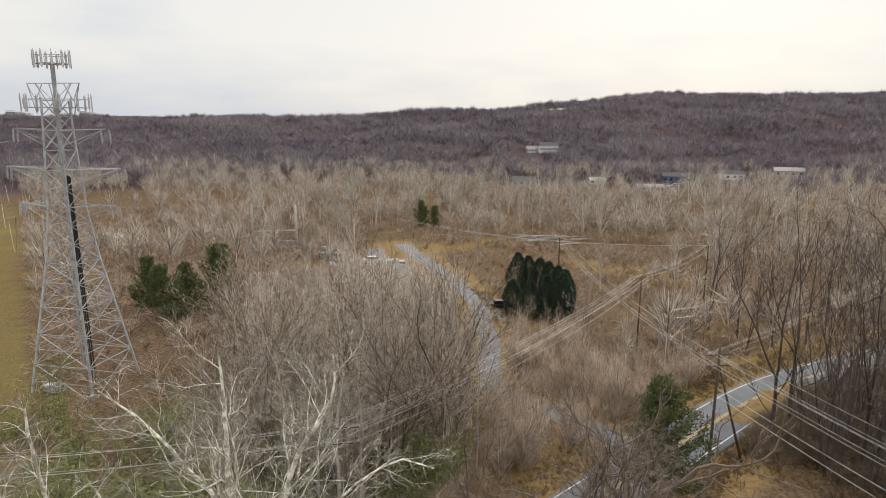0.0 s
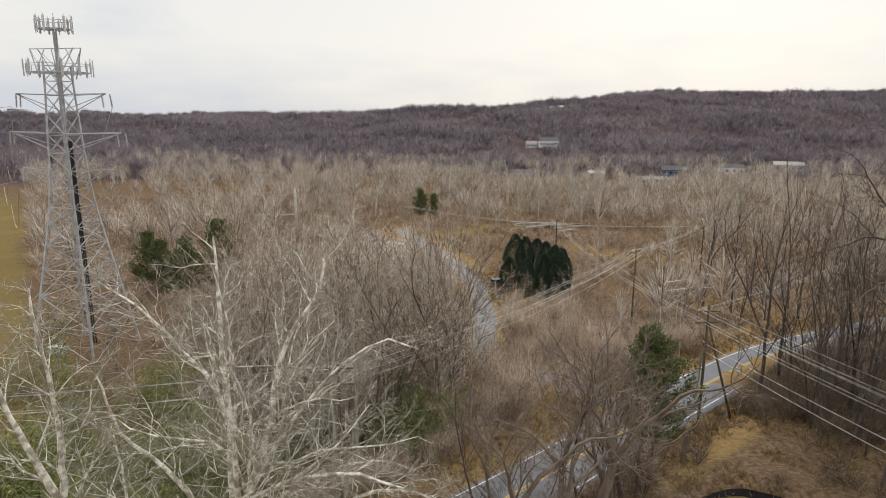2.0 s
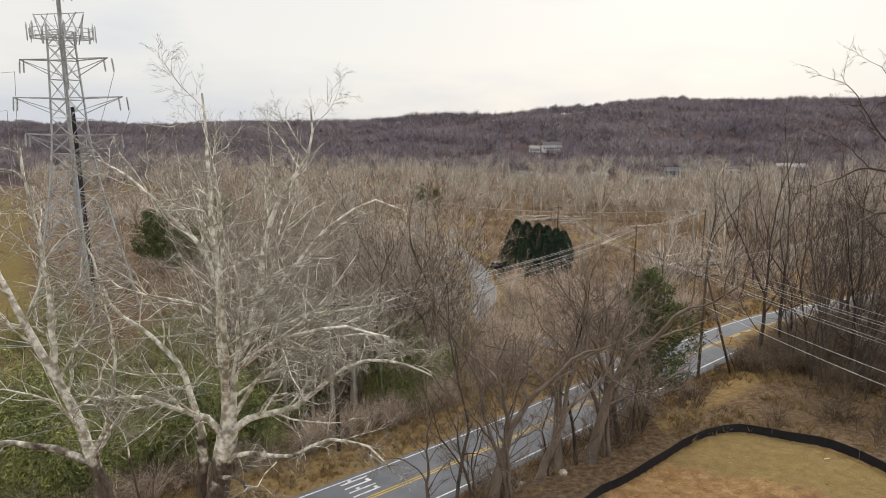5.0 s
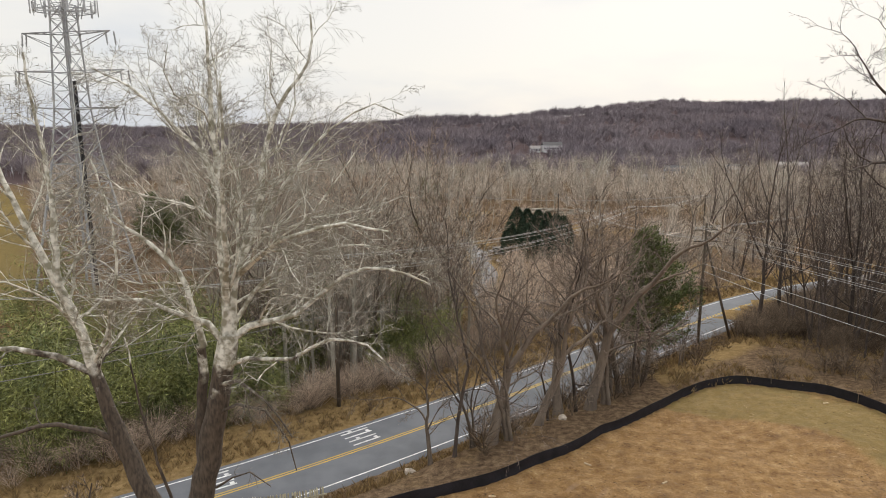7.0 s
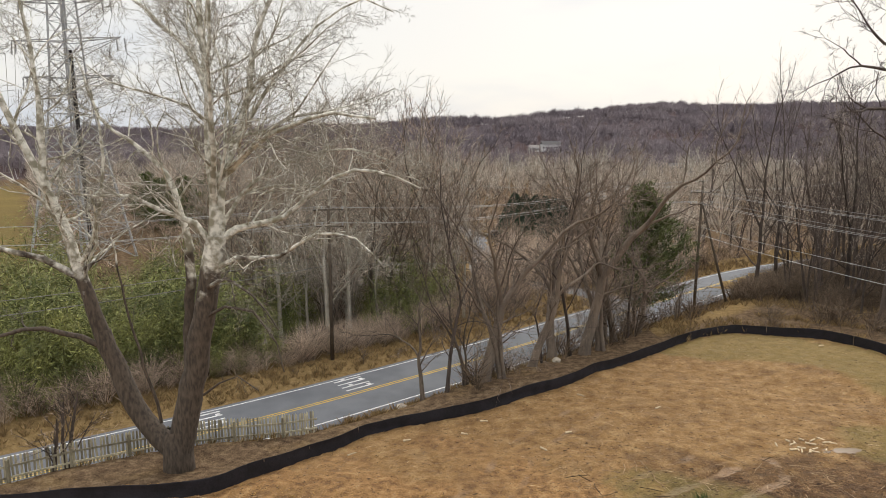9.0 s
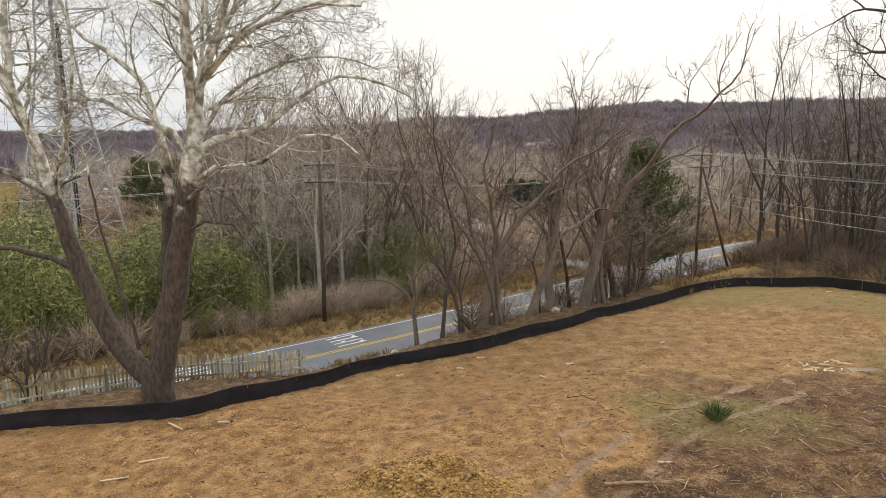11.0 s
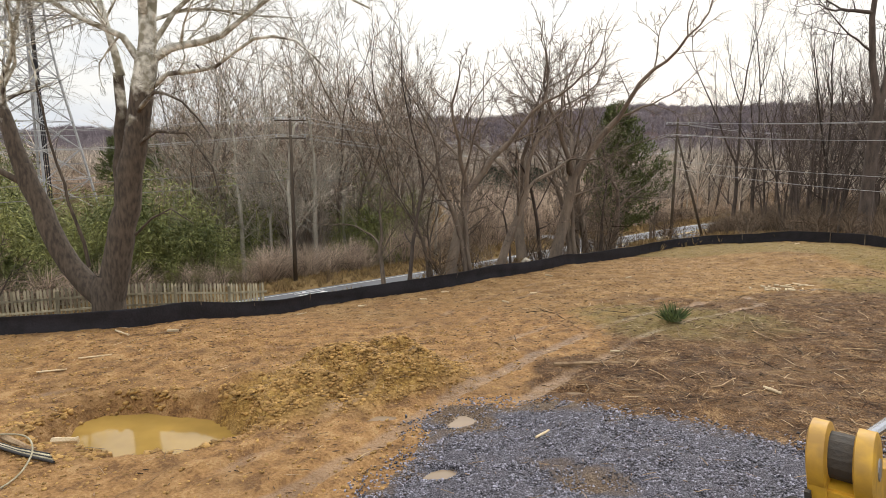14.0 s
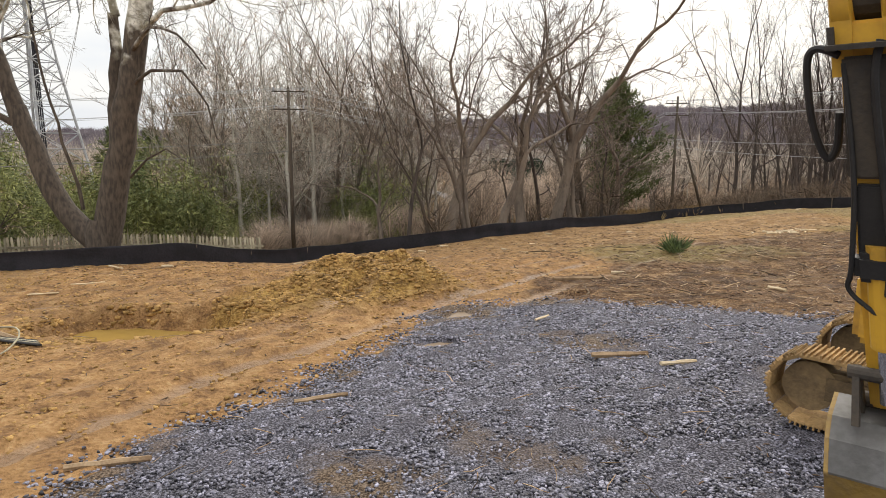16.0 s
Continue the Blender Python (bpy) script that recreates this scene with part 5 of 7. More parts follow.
grove = spread(300, (-60, -9), (28, 70), lambda x, y: (beside(ROAD[::2], x, y) < -11) & (beside(ROAD[::2], x, y) > -25 - 6 * wave(x, y, 6, 2)) & (x < -15 + 2.5 * wave(x, y, 4)) & (wave(x, y, 4.2, 5) > -0.5), 0.35, 1.15)
grove += spread(40, (-9, 2), (50, 66), lambda x, y: (beside(ROAD[::2], x, y) < -9) & (np.hypot(x + 4, y - 58) < 5), 0.6, 0.95)
grove += spread(170, (-75, -20), (38, 76), lambda x, y: (beside(ROAD[::2], x, y) < -20) & (beside(ROAD[::2], x, y) > -44) & (np.hypot(x + 49, y - 74) > 9) & (wave(x, y, 5, 1) > -0.3), 0.4, 0.85)
grove += spread(60, (-30, -14), (36, 62), lambda x, y: (beside(ROAD[::2], x, y) < -10.5) & (beside(ROAD[::2], x, y) > -27) & (wave(x, y, 3.5, 8) > -0.35), 0.5, 1.1)
grove += spread(120, (-36, -13), (27, 46), lambda x, y: (beside(ROAD[::2], x, y) < -9.5) & (beside(ROAD[::2], x, y) > -22) & (wave(x, y, 3, 6) > -0.4), 0.5, 1.0)
grove = [(x, y, z, t, s * (0.9 + 0.5 * float(wave(x, y, 2.6, 4)))) for x, y, z, t, s in grove]
scatter("bamboo_thicket", [clump(i) for i in range(6)], grove, MAT["bamboo"], "dense green bamboo thicket across the road", "bamboo")


# ---- grasses ----
def tuft(seed, n, height, spread_out, width=0.03):
    r = random.Random(seed)
    s = Soup()
    for _ in range(n):
        a, lean_out = r.uniform(0, 6.28), r.uniform(0.1, 1) * spread_out
        h = height * r.uniform(0.5, 1)
        s.blade((r.uniform(-0.2, 0.2) * spread_out, r.uniform(-0.2, 0.2) * spread_out, -0.05), (lean_out * math.cos(a), lean_out * math.sin(a), h), (math.sin(a), -math.cos(a), 0.3), width)
    return np.array([tuple(v) for v in s.v], np.float32), np.array(s.f, np.int32)


verge = spread(5200, (-45, 70), (18, 110), lambda x, y: (np.abs(beside(ROAD[::2], x, y)) > 3.9) & (np.abs(beside(ROAD[::2], x, y)) < 8.5 + 2 * wave(x, y, 5)) & ~inside(YARD_EDGE, x, y) & (np.abs(beside(DRIVE, x, y)) > 3), 0.5, 1.5, 0.02)
verge += spread(1800, (18, 60), (40, 72), lambda x, y: ~inside(YARD_EDGE, x, y) & (beside(ROAD[::2], x, y) > 4) & (wave(x, y, 5, 3) > -0.2), 0.6, 1.7, 0.02)
verge += spread(1600, (-14, 30), (70, 140), lambda x, y: (np.abs(beside(DRIVE, x, y)) > 2.6) & (np.abs(beside(DRIVE, x, y)) < 10 + 6 * wave(x, y, 9)) & (beside(ROAD[::2], x, y) < -5), 0.9, 2.2, 0.02)
scatter("dry_grass", [tuft(i, 11, 0.5, 0.35, 0.045) for i in range(6)], verge, MAT["straw"], "tufts of dry straw-coloured grass on the verges", "grass")


# ---- lattice transmission tower ----
def tower():
    root = tagged(new("lattice_tower"), "tall grey steel lattice transmission tower carrying antennas", "transmission tower")
    turn = Matrix.Rotation(radians(-8), 4, "Z")
    base = Vector((-49.2, 74.2, float(land(-49.2, 74.2)) - 0.3))
    to = Matrix.Translation(base) @ turn
    foot = base.z

    def half(z):
        """Half the tower's width at a height over the world's zero."""
        return float(np.interp(z, [foot, 14, 20, 29.5, 33], [4.4, 2.0, 1.45, 1.1, 1.0]))

    def corner(k, z):
        h = half(z)
        return Vector(((h, h, 0), (-h, h, 0), (-h, -h, 0), (h, -h, 0))[k]) + Vector((0, 0, z - foot))

    def put(s, name, mat="steel", parent=root, label=""):
        s.v = [to @ Vector(v) for v in s.v]
        return s.make(name, MAT[mat], parent, label)

    levels = [foot, foot + 4.2, foot + 8.0, foot + 11.4, foot + 14.4, 13.6, 16, 18.2, 20.4, 22.6, 24.8, 27.2, 29.5, 31.2, 33]
    for k in range(4):
        s = Soup()
        s.tube([corner(k, a) for a in levels], [0.16 if a < 14 else 0.12 for a in levels], 4)
        put(s, "leg")
        j = (k + 1) % 4
        for a, b in zip(levels[:-1], levels[1:]):
            w = 0.085 if a < 14 else 0.065
            bars = [(corner(k, a), corner(j, b), w), (corner(j, a), corner(k, b), w), (corner(k, b), corner(j, b), w)]
            if a < 12:
                m = (corner(k, a) + corner(j, b) + corner(j, a) + corner(k, b)) / 4
                bars += [((corner(k, a) + corner(k, b)) / 2, m, 0.06), ((corner(j, a) + corner(j, b)) / 2, m, 0.05)]
            for p, q, thick in bars:
                s = Soup()
                s.beam(p, q, thick)
                put(s, "brace")
    for z, reach in ((29.6, 6.3), (25.0, 7.9), (20.5, 6.7)):
        g = z - foot
        for side in (-1, 1):
            s = Soup()
            tip = Vector((side * reach, 0, g + 0.15))
            for y in (-1, 1):
                h = half(z)
                s.beam((side * h, y * h, g), tip, 0.13)
                s.beam((side * half(z + 2), y * half(z + 2), g - 1.9), tip, 0.08)
            for u in (0.35, 0.65):
                w = half(z) * (1 - u)
                x = side * (half(z) + (reach - half(z)) * u)
                s.beam((x, -w, g + 0.15 * u), (x, w, g + 0.15 * u), 0.06)
            arm = put(s, "cross_arm")
            for dx, dy in ((0, 0), (0.9, 0.3)):
                s = Soup()
                s.tube([(side * (reach - 0.6 + dx), dy, g + 0.1), (side * (reach - 0.45 + dx), dy, g - 1.5)], 0.07, 6)
                for i in range(8):
                    s.tube([(side * (reach - 0.58 + dx + 0.018 * i), dy, g - 0.1 - 0.16 * i), (side * (reach - 0.575 + dx + 0.018 * i), dy, g - 0.15 - 0.16 * i)], 0.13, 8)
                put(s, "insulator", "porcelain", arm)
    s, top = Soup(), 33 - foot
    for x in (-1, 1):
        for y in (-1, 1):
            s.beam((x * 1.35, y * 1.35, top - 1.5), (x * 3.0, y * 0.6, top + 2.0), 0.1)
            s.beam((x * 1.35, y * 1.35, top), (x * 1.0, y * 0.5, top + 2.0), 0.08)
            s.beam((x * 1.35, y * 1.35, top), (x * 3.0, y * 0.6, top + 2.0), 0.06)
    s.beam((-3.6, 0, top + 2.0), (3.6, 0, top + 2.0), 0.09)
    put(s, "earth_wire_peak")
    s = Soup()
    s.tube([(0.2, 0, 26 - foot), (0.2, 0, 37.4 - foot)], 0.24, 12)
    put(s, "mast")
    s = Soup()
    for x in (-1.2, -0.85, -0.5):
        s.beam((x, 2.0, 0.2), (x * 0.5, 1.2, 24 - foot), 0.16, 0.12)
    put(s, "cable_run", "dark_steel", label="black bundle of antenna cables")

    def platform(z, reach, count, name):
        s, g = Soup(), z - foot
        ring = [Vector((0.2 + reach * math.cos(a), reach * 0.75 * math.sin(a), g)) for a in np.linspace(0, 2 * math.pi, 13)]
        for a, b in zip(ring[:-1], ring[1:]):
            s.beam(a, b, 0.1)
            s.beam(a + Vector((0, 0, 0.95)), b + Vector((0, 0, 0.95)), 0.06)
            s.beam(a, a + Vector((0, 0, 0.95)), 0.05)
            s.beam(a, (0.2, 0, g), 0.07)
        deck = put(s, name)
        for i in range(count):
            a = 2 * math.pi * (i + 0.3) / count
            t = Soup()
            p = Vector((0.2 + (reach + 0.25) * math.cos(a), (reach + 0.25) * 0.75 * math.sin(a), g + 0.5))
            t.box(p, (0.22, 0.14, 1.8 if i % 3 else 1.3), Matrix.Rotation(a + math.pi / 2, 3, "Z"))
            t.beam(p + Vector((0, 0, -1)), p + Vector((0, 0, 1.1)), 0.06)
            put(t, "antenna", "antenna", deck)

    platform(37.2, 1.9, 11, "antenna_platform")
    platform(32.2, 3.8, 12, "antenna_platform")
    s = Soup()
    s.box((-2.2, -3.0, 0.7), (2.2, 1.2, 1.3))
    put(s, "equipment_cabinet", "antenna")


tower()


# ---- poles and wires ----
def utility_pole(x, y, top, arms, turn, label, brace=None):
    root = tagged(new("utility_pole"), label, "utility pole", "utility poles")
    z = float(land(x, y))
    s = Soup()
    s.tube([(x, y, z - 0.4), (x, y, (z + top) / 2), (x, y, top)], [0.17, 0.145, 0.11], 10)
    s.make("post", MAT["pole"], root, smooth_faces=True)
    d = Vector((math.cos(radians(turn)), math.sin(radians(turn)), 0))
    for h, reach in arms:
        s = Soup()
        s.beam(Vector((x, y, h)) - d * reach, Vector((x, y, h)) + d * reach, 0.11, 0.09)
        for side in (-1, 1):
            s.beam(Vector((x, y, h - 0.55)), Vector((x, y, h)) + d * side * reach * 0.5, 0.035)
        arm = s.make("cross_arm", MAT["pole"], root)
        for u in (-0.92, -0.45, 0.92):
            s = Soup()
            p = Vector((x, y, h)) + d * reach * u
            s.tube([p + Vector((0, 0, 0.05)), p + Vector((0, 0, 0.14)), p + Vector((0, 0, 0.2)), p + Vector((0, 0, 0.3))], [0.03, 0.075, 0.05, 0.06], 8)
            s.make("insulator", MAT["porcelain"], arm)
    if brace:
        s = Soup()
        bx, by = brace
        s.tube([(bx, by, float(land(bx, by)) - 0.3), (x, y, top - 1.6)], [0.15, 0.1], 8)
        s.make("push_brace", MAT["pole"], root, smooth_faces=True)
    return root


def wire(p, q, sag, r, mat):
    p, q = Vector(p), Vector(q)
    s = Soup()
    pts = [p.lerp(q, u) - Vector((0, 0, sag * 4 * u * (1 - u))) for u in np.linspace(0, 1, 15)]
    s.tube(pts, r * 1.2, 4, cap=False)
    return tagged(s.make("power_line", MAT[mat]), "thin sagging overhead wire" if mat == "wire" else "weathered grey sagging overhead cable", "power line", "overhead lines")


utility_pole(26.0, 62.8, 8.3, [(7.6, 1.3), (6.4, 1.3)], 12, "weathered utility pole with two crossarms and a leaning brace", brace=(29.2, 62.0))
utility_pole(-9.3, 45.4, 7.7, [(7.35, 1.2), (6.0, 1.2)], 10, "weathered utility pole with crossarms across the road")
utility_pole(28.5, 104, 5.6, [(5.2, 1.3)], 30, "weathered utility pole with one crossarm in the field")
utility_pole(51, 137, 4.5, [(4.1, 1.3)], 30, "weathered utility pole with one crossarm far off")
utility_pole(20.5, 148, 3.5, [(3.2, 1.0)], 0, "weathered utility pole with one crossarm far off")
for u in (-1.15, -0.55, 1.15):
    wire((26 + u, 62.8 + 0.2 * u, 7.9), (45 + u, 14 + u, 8.4), 0.9, 0.014, "wire")
    wire((26 + u, 62.8 + 0.2 * u, 6.7), (45 + u, 14 + u, 7.2), 1.0, 0.014, "wire")
    wire((26 + u, 62.8 + 0.2 * u, 7.9), (72 + u, 106 + u, 8.0), 0.9, 0.014, "wire")
    wire((-9.3 + u, 45.4, 7.6), (28.5 + u, 104, 5.5), 1.3, 0.017, "wire")
    wire((-9.3 + u, 45.4, 6.3), (28.5 + u, 104, 4.9), 1.6, 0.017, "wire")
    wire((28.5 + u, 104, 5.5), (51 + u, 137, 4.4), 0.9, 0.02, "wire")
    wire((51 + u, 137, 4.4), (-20 + u, 186, 1.0), 2.2, 0.025, "wire")
    wire((-9.3 + u, 45.4, 7.6), (-62 + u, 36 + u, 7.0), 1.1, 0.014, "wire")
    wire((-9.3 + u, 45.4, 6.3), (-62 + u, 36 + u, 5.8), 1.3, 0.014, "wire")
    wire((26 + u, 62.8, 6.7), (20.5 + u, 148, 3.4), 1.8, 0.018, "wire")
wire((26, 62.8, 4.0), (45, 14, 4.6), 0.9, 0.02, "wire")
wire((26, 62.8, 3.2), (45, 14, 3.9), 1.2, 0.022, "wire")
wire((26, 62.8, 2.6), (-9.3, 45.4, 2.9), 0.8, 0.022, "black_wire")
wire((-9.3, 45.4, 3.6), (-56, 12, 3.6), 0.9, 0.025, "black_wire")
wire((-9.3, 45.4, 2.8), (-56, 12, 2.6), 1.0, 0.03, "black_wire")
for side in (-1, 1):
    for z, reach in ((28.2, 6.4), (23.5, 8.0), (19.0, 6.8)):
        x = -49.2 + side * reach
        wire((x, 74.2, z), (x - 60, 150, z - 14), 6, 0.03, "wire")
        if side < 0:
            wire((x, 74.2, z), (x - 70, 20, z + 2), 4, 0.03, "wire")


def switch_frame():
    """The pair of tall poles with cross beams beyond the thicket."""
    root = tagged(new("pole_frame"), "two tall pale poles joined by steel cross beams", "utility structure")
    for x in (-61.3, -49.0):
        s = Soup()
        s.tube([(x, 170, float(land(x, 170)) - 0.5), (x, 170, 7.4)], [0.45, 0.34], 8)
        s.make("post", MAT["bark_pale"], root, smooth_faces=True)
    for z in (0.4, -2.6, -4.2):
        s = Soup()
        s.beam((-61.3, 170, z - 0.6), (-49, 170, z), 0.34)
        if z < 0:
            s.beam((-57.5, 170, z), (-57.5, 170, z + 2.4), 0.2)
            s.beam((-53, 170, z), (-53, 170, z + 2.4), 0.2)
        s.make("cross_beam", MAT["steel"], root)


switch_frame()


# ---- picket fence ----
def picket_fence():
    root = tagged(new("picket_fence"), "weathered wooden picket fence running beside the road", "fence")
    line = []
    p = spline(ROAD_LINE, 0.5)
    d = np.gradient(p, axis=0)
    d /= np.linalg.norm(d, axis=1)[:, None]
    q = p + np.stack([d[:, 1], -d[:, 0]], -1) * (8.8 - 1.6 * smooth(-11, -18, p[:, 0]))[:, None]
    q = q[(q[:, 0] > -33) & (q[:, 0] < -5.4)]
    run = np.r_[0, np.cumsum(np.hypot(*np.diff(q, axis=0).T))]
    rnd = random.Random(2)
    ht = 1.3

    def at(u):
        x, y = np.interp(u, run, q[:, 0]), np.interp(u, run, q[:, 1])
        return Vector((x, y, float(land(x, y))))

    me = None
    yaw = math.degrees(math.atan2(q[-1][1] - q[0][1], q[-1][0] - q[0][0]))
    for i in range(int(run[-1] / 0.155)):
        b = at(i * 0.155)
        if me is None:
            bm = bmesh.new()
            pts = [(-0.045, 0.05), (0.045, 0.05), (0.045, ht - 0.09), (0, ht), (-0.045, ht - 0.09)]
            face = bm.faces.new([bm.verts.new((x, 0, z)) for x, z in pts])
            ext = bmesh.ops.extrude_face_region(bm, geom=[face])
            bmesh.ops.translate(bm, vec=(0, 0.02, 0), verts=[g for g in ext["geom"] if isinstance(g, bmesh.types.BMVert)])
            me = part("picket", bm, MAT["picket"], root).data
            ob = root.children[0]
        else:
            ob = new("picket", me)
            ob.parent = root
        ob.matrix_basis = pose(b.x, b.y, b.z, rnd.uniform(-2, 2), rnd.uniform(-2.5, 2.5), yaw)
    for u in np.arange(0, run[-1], 2.4):
        b = at(u)
        s = Soup()
        s.box(b + Vector((0.03, -0.06, 0.5)), (0.11, 0.11, 1.3))
        s.make("post", MAT["picket"], root)
        e = at(min(u + 2.4, run[-1]))
        for h in (0.3, 0.82):
            s = Soup()
            s.beam(b + Vector((0.02, -0.04, h)), e + Vector((0.02, -0.04, h)), 0.04, 0.09)
            s.make("rail", MAT["picket"], root)


picket_fence()


# ---- painted road words, too worn and slanted to read ----
def road_words():
    p = spline(ROAD_LINE, 0.25)
    d = np.gradient(p, axis=0)
    d /= np.linalg.norm(d, axis=1)[:, None]
    for x0, rows in ((-5.2, 4), (-13.5, 4), (-23.6, 4)):
        i = int(np.argmin(np.abs(p[:, 0] - x0)))
        word = tagged(new("road_marking"), "worn white lettering painted on the asphalt lane", "road marking", "painted road words")
        fwd = Vector((d[i][0], d[i][1], 0))
        side = Vector((-d[i][1], d[i][0], 0))
        for k in range(rows):
            s = Soup()
            c = Vector((p[i][0], p[i][1], ROAD_Z + 0.009)) + side * (0.75 + 1.9 * k / max(rows - 1, 1))
            turn = Matrix((fwd, side, Vector((0, 0, 1)))).transposed()
            s.box(c, (2.3, 0.16, 0.004), turn)
            if k % 2 == 0:
                s.box(c + side * 0.2 + fwd * 0.9, (0.3, 0.34, 0.004), turn)
            else:
                s.box(c + side * 0.18 - fwd * 0.3, (0.3, 0.34, 0.004), turn)
            s.make("painted_bar", MAT["white_paint"], word)


road_words()

MAT.update(
    machine=material("worn_yellow_paint", (0.60, 0.335, 0.028), (0.33, 0.18, 0.03), 2.6, 0.5, bump=0.1, fine=14, spread=0.03, spec=0.5),
    machine_dirty=material("muddy_yellow_paint", (0.36, 0.23, 0.06), (0.22, 0.15, 0.075), 3, 0.8, bump=0.3, fine=24, spread=0.06),
    rubber=material("black_rubber_hose", (0.018, 0.017, 0.017), (0.03, 0.027, 0.025), 4, 0.55, bump=0.1, spread=0),
    grey_steel=material("worn_grey_steel", (0.30, 0.29, 0.28), (0.20, 0.19, 0.18), 3, 0.45, metal=0.4, bump=0.15, fine=20, spread=0.04),
    chrome=material("polished_rod", (0.6, 0.6, 0.62), (0.5, 0.5, 0.52), 2, 0.18, metal=0.9, bump=0, spread=0),
    mud=material("caked_mud", (0.42, 0.27, 0.115), (0.24, 0.15, 0.065), 5, 0.95, bump=0.8, fine=30, spread=0.15),
    # Near-black metal: the shade on the machine's inner parts is in its colour.
    shaded_metal=material("dark_shadowed_metal", (0.04, 0.035, 0.03), (0.07, 0.055, 0.04), 3, 0.7, spread=0.03),
    cab_glass=material("dark_cab_glass", (0.02, 0.022, 0.025), None, 2, 0.06, bump=0, spread=0, spec=0.6),
    stone=material("blue_grey_crushed_stone", (0.23, 0.222, 0.268), (0.072, 0.068, 0.08), 9, 0.6, bump=0.3, fine=60, spread=0.45, island=True, spec=0.4),
    dead_wood=material("weathered_sticks", (0.36, 0.255, 0.15), (0.17, 0.108, 0.06), 4, 0.9, bump=0.2, spread=0.45, island=True),
    chips=material("dark_wood_chips", (0.26, 0.17, 0.10), (0.085, 0.05, 0.03), 4, 0.9, bump=0.2, spread=0.4, island=True),
    splinter=material("pale_splinters", (0.56, 0.43, 0.27), (0.36, 0.255, 0.15), 4, 0.9, bump=0.2, spread=0.3, island=True),
    track_mud=material("dull_track_mud", (0.22, 0.15, 0.075), (0.12, 0.083, 0.045), 4, 0.95, bump=0.6, fine=26, spread=0.12),
    fresh_wood=material("split_pale_wood", (0.66, 0.54, 0.36), (0.46, 0.34, 0.2), 5, 0.85, bump=0.2, fine=40, spread=0.12),
    clod=material("yellow_clay_clods", (0.43, 0.262, 0.088), (0.27, 0.155, 0.054), 4, 0.95, bump=0.6, fine=30, spread=0.16, island=True),
    plant=material("dark_green_blades", (0.13, 0.165, 0.055), (0.05, 0.075, 0.03), 3, 0.6, bump=0, spread=0.2, island=True),
    rock=material("pale_boulder", (0.46, 0.40, 0.32), (0.30, 0.255, 0.2), 2, 0.9, bump=0.5, fine=14, spread=0.08),
    white_wall=material("white_siding", (0.72, 0.71, 0.70), (0.6, 0.59, 0.58), 2, 0.7, bump=0.1, spread=0.03),
    dark_roof=material("grey_shingle_roof", (0.12, 0.115, 0.115), (0.075, 0.07, 0.07), 2, 0.9, spread=0.08),
    brown_roof=material("pale_flat_roof", (0.36, 0.33, 0.31), (0.26, 0.24, 0.22), 2, 0.9, spread=0.08),
    concrete=material("pale_concrete", (0.5, 0.49, 0.48), (0.4, 0.39, 0.385), 1, 0.85, spread=0.05),
    window=material("dark_window_glass", (0.035, 0.04, 0.05), None, 2, 0.1, bump=0, spread=0.1, spec=0.6),
    red_paint=material("faded_red_paint", (0.20, 0.03, 0.028), (0.12, 0.022, 0.02), 3, 0.5, spread=0.04),
    black_paint=material("black_car_paint", (0.02, 0.021, 0.024), None, 2, 0.3, bump=0, spread=0.05, spec=0.5),
    white_car=material("white_car_paint", (0.7, 0.7, 0.7), (0.62, 0.62, 0.62), 2, 0.3, bump=0, spread=0.03, spec=0.5),
    blue_tarp=material("blue_grey_paint", (0.12, 0.17, 0.26), None, 2, 0.5, spread=0.05),
)


def water_material(name, tint, rough):
    m = bpy.data.materials.new(name)
    m.use_nodes = True
    nt = m.node_tree
    b = nt.nodes["Principled BSDF"]
    t, r, bp = nt.nodes.new("ShaderNodeTexNoise"), nt.nodes.new("ShaderNodeValToRGB"), nt.nodes.new("ShaderNodeBump")
    geo = nt.nodes.new("ShaderNodeNewGeometry")
    nt.links.new(geo.outputs["Position"], t.inputs["Vector"])
    t.inputs["Scale"].default_value, t.inputs["Detail"].default_value = 0.9, 3
    r.color_ramp.elements[0].position, r.color_ramp.elements[0].color = 0.35, (*tint, 1)
    r.color_ramp.elements[1].position, r.color_ramp.elements[1].color = 0.7, (*(c * 1.3 for c in tint), 1)
    nt.links.new(t.outputs["Fac"], r.inputs["Fac"])
    nt.links.new(r.outputs["Color"], b.inputs["Base Color"])
    b.inputs["Roughness"].default_value, b.inputs["Specular IOR Level"].default_value = rough, 0.5
    bp.inputs["Strength"].default_value, bp.inputs["Distance"].default_value = 0.04, 0.02
    nt.links.new(t.outputs["Fac"], bp.inputs["Height"])
    nt.links.new(bp.outputs[0], b.inputs["Normal"])
    return m


MAT["muddy_water"] = water_material("muddy_yellow_water", (0.30, 0.19, 0.05), 0.06)
MAT["grey_water"] = water_material("shallow_puddle_water", (0.22, 0.16, 0.105), 0.16)


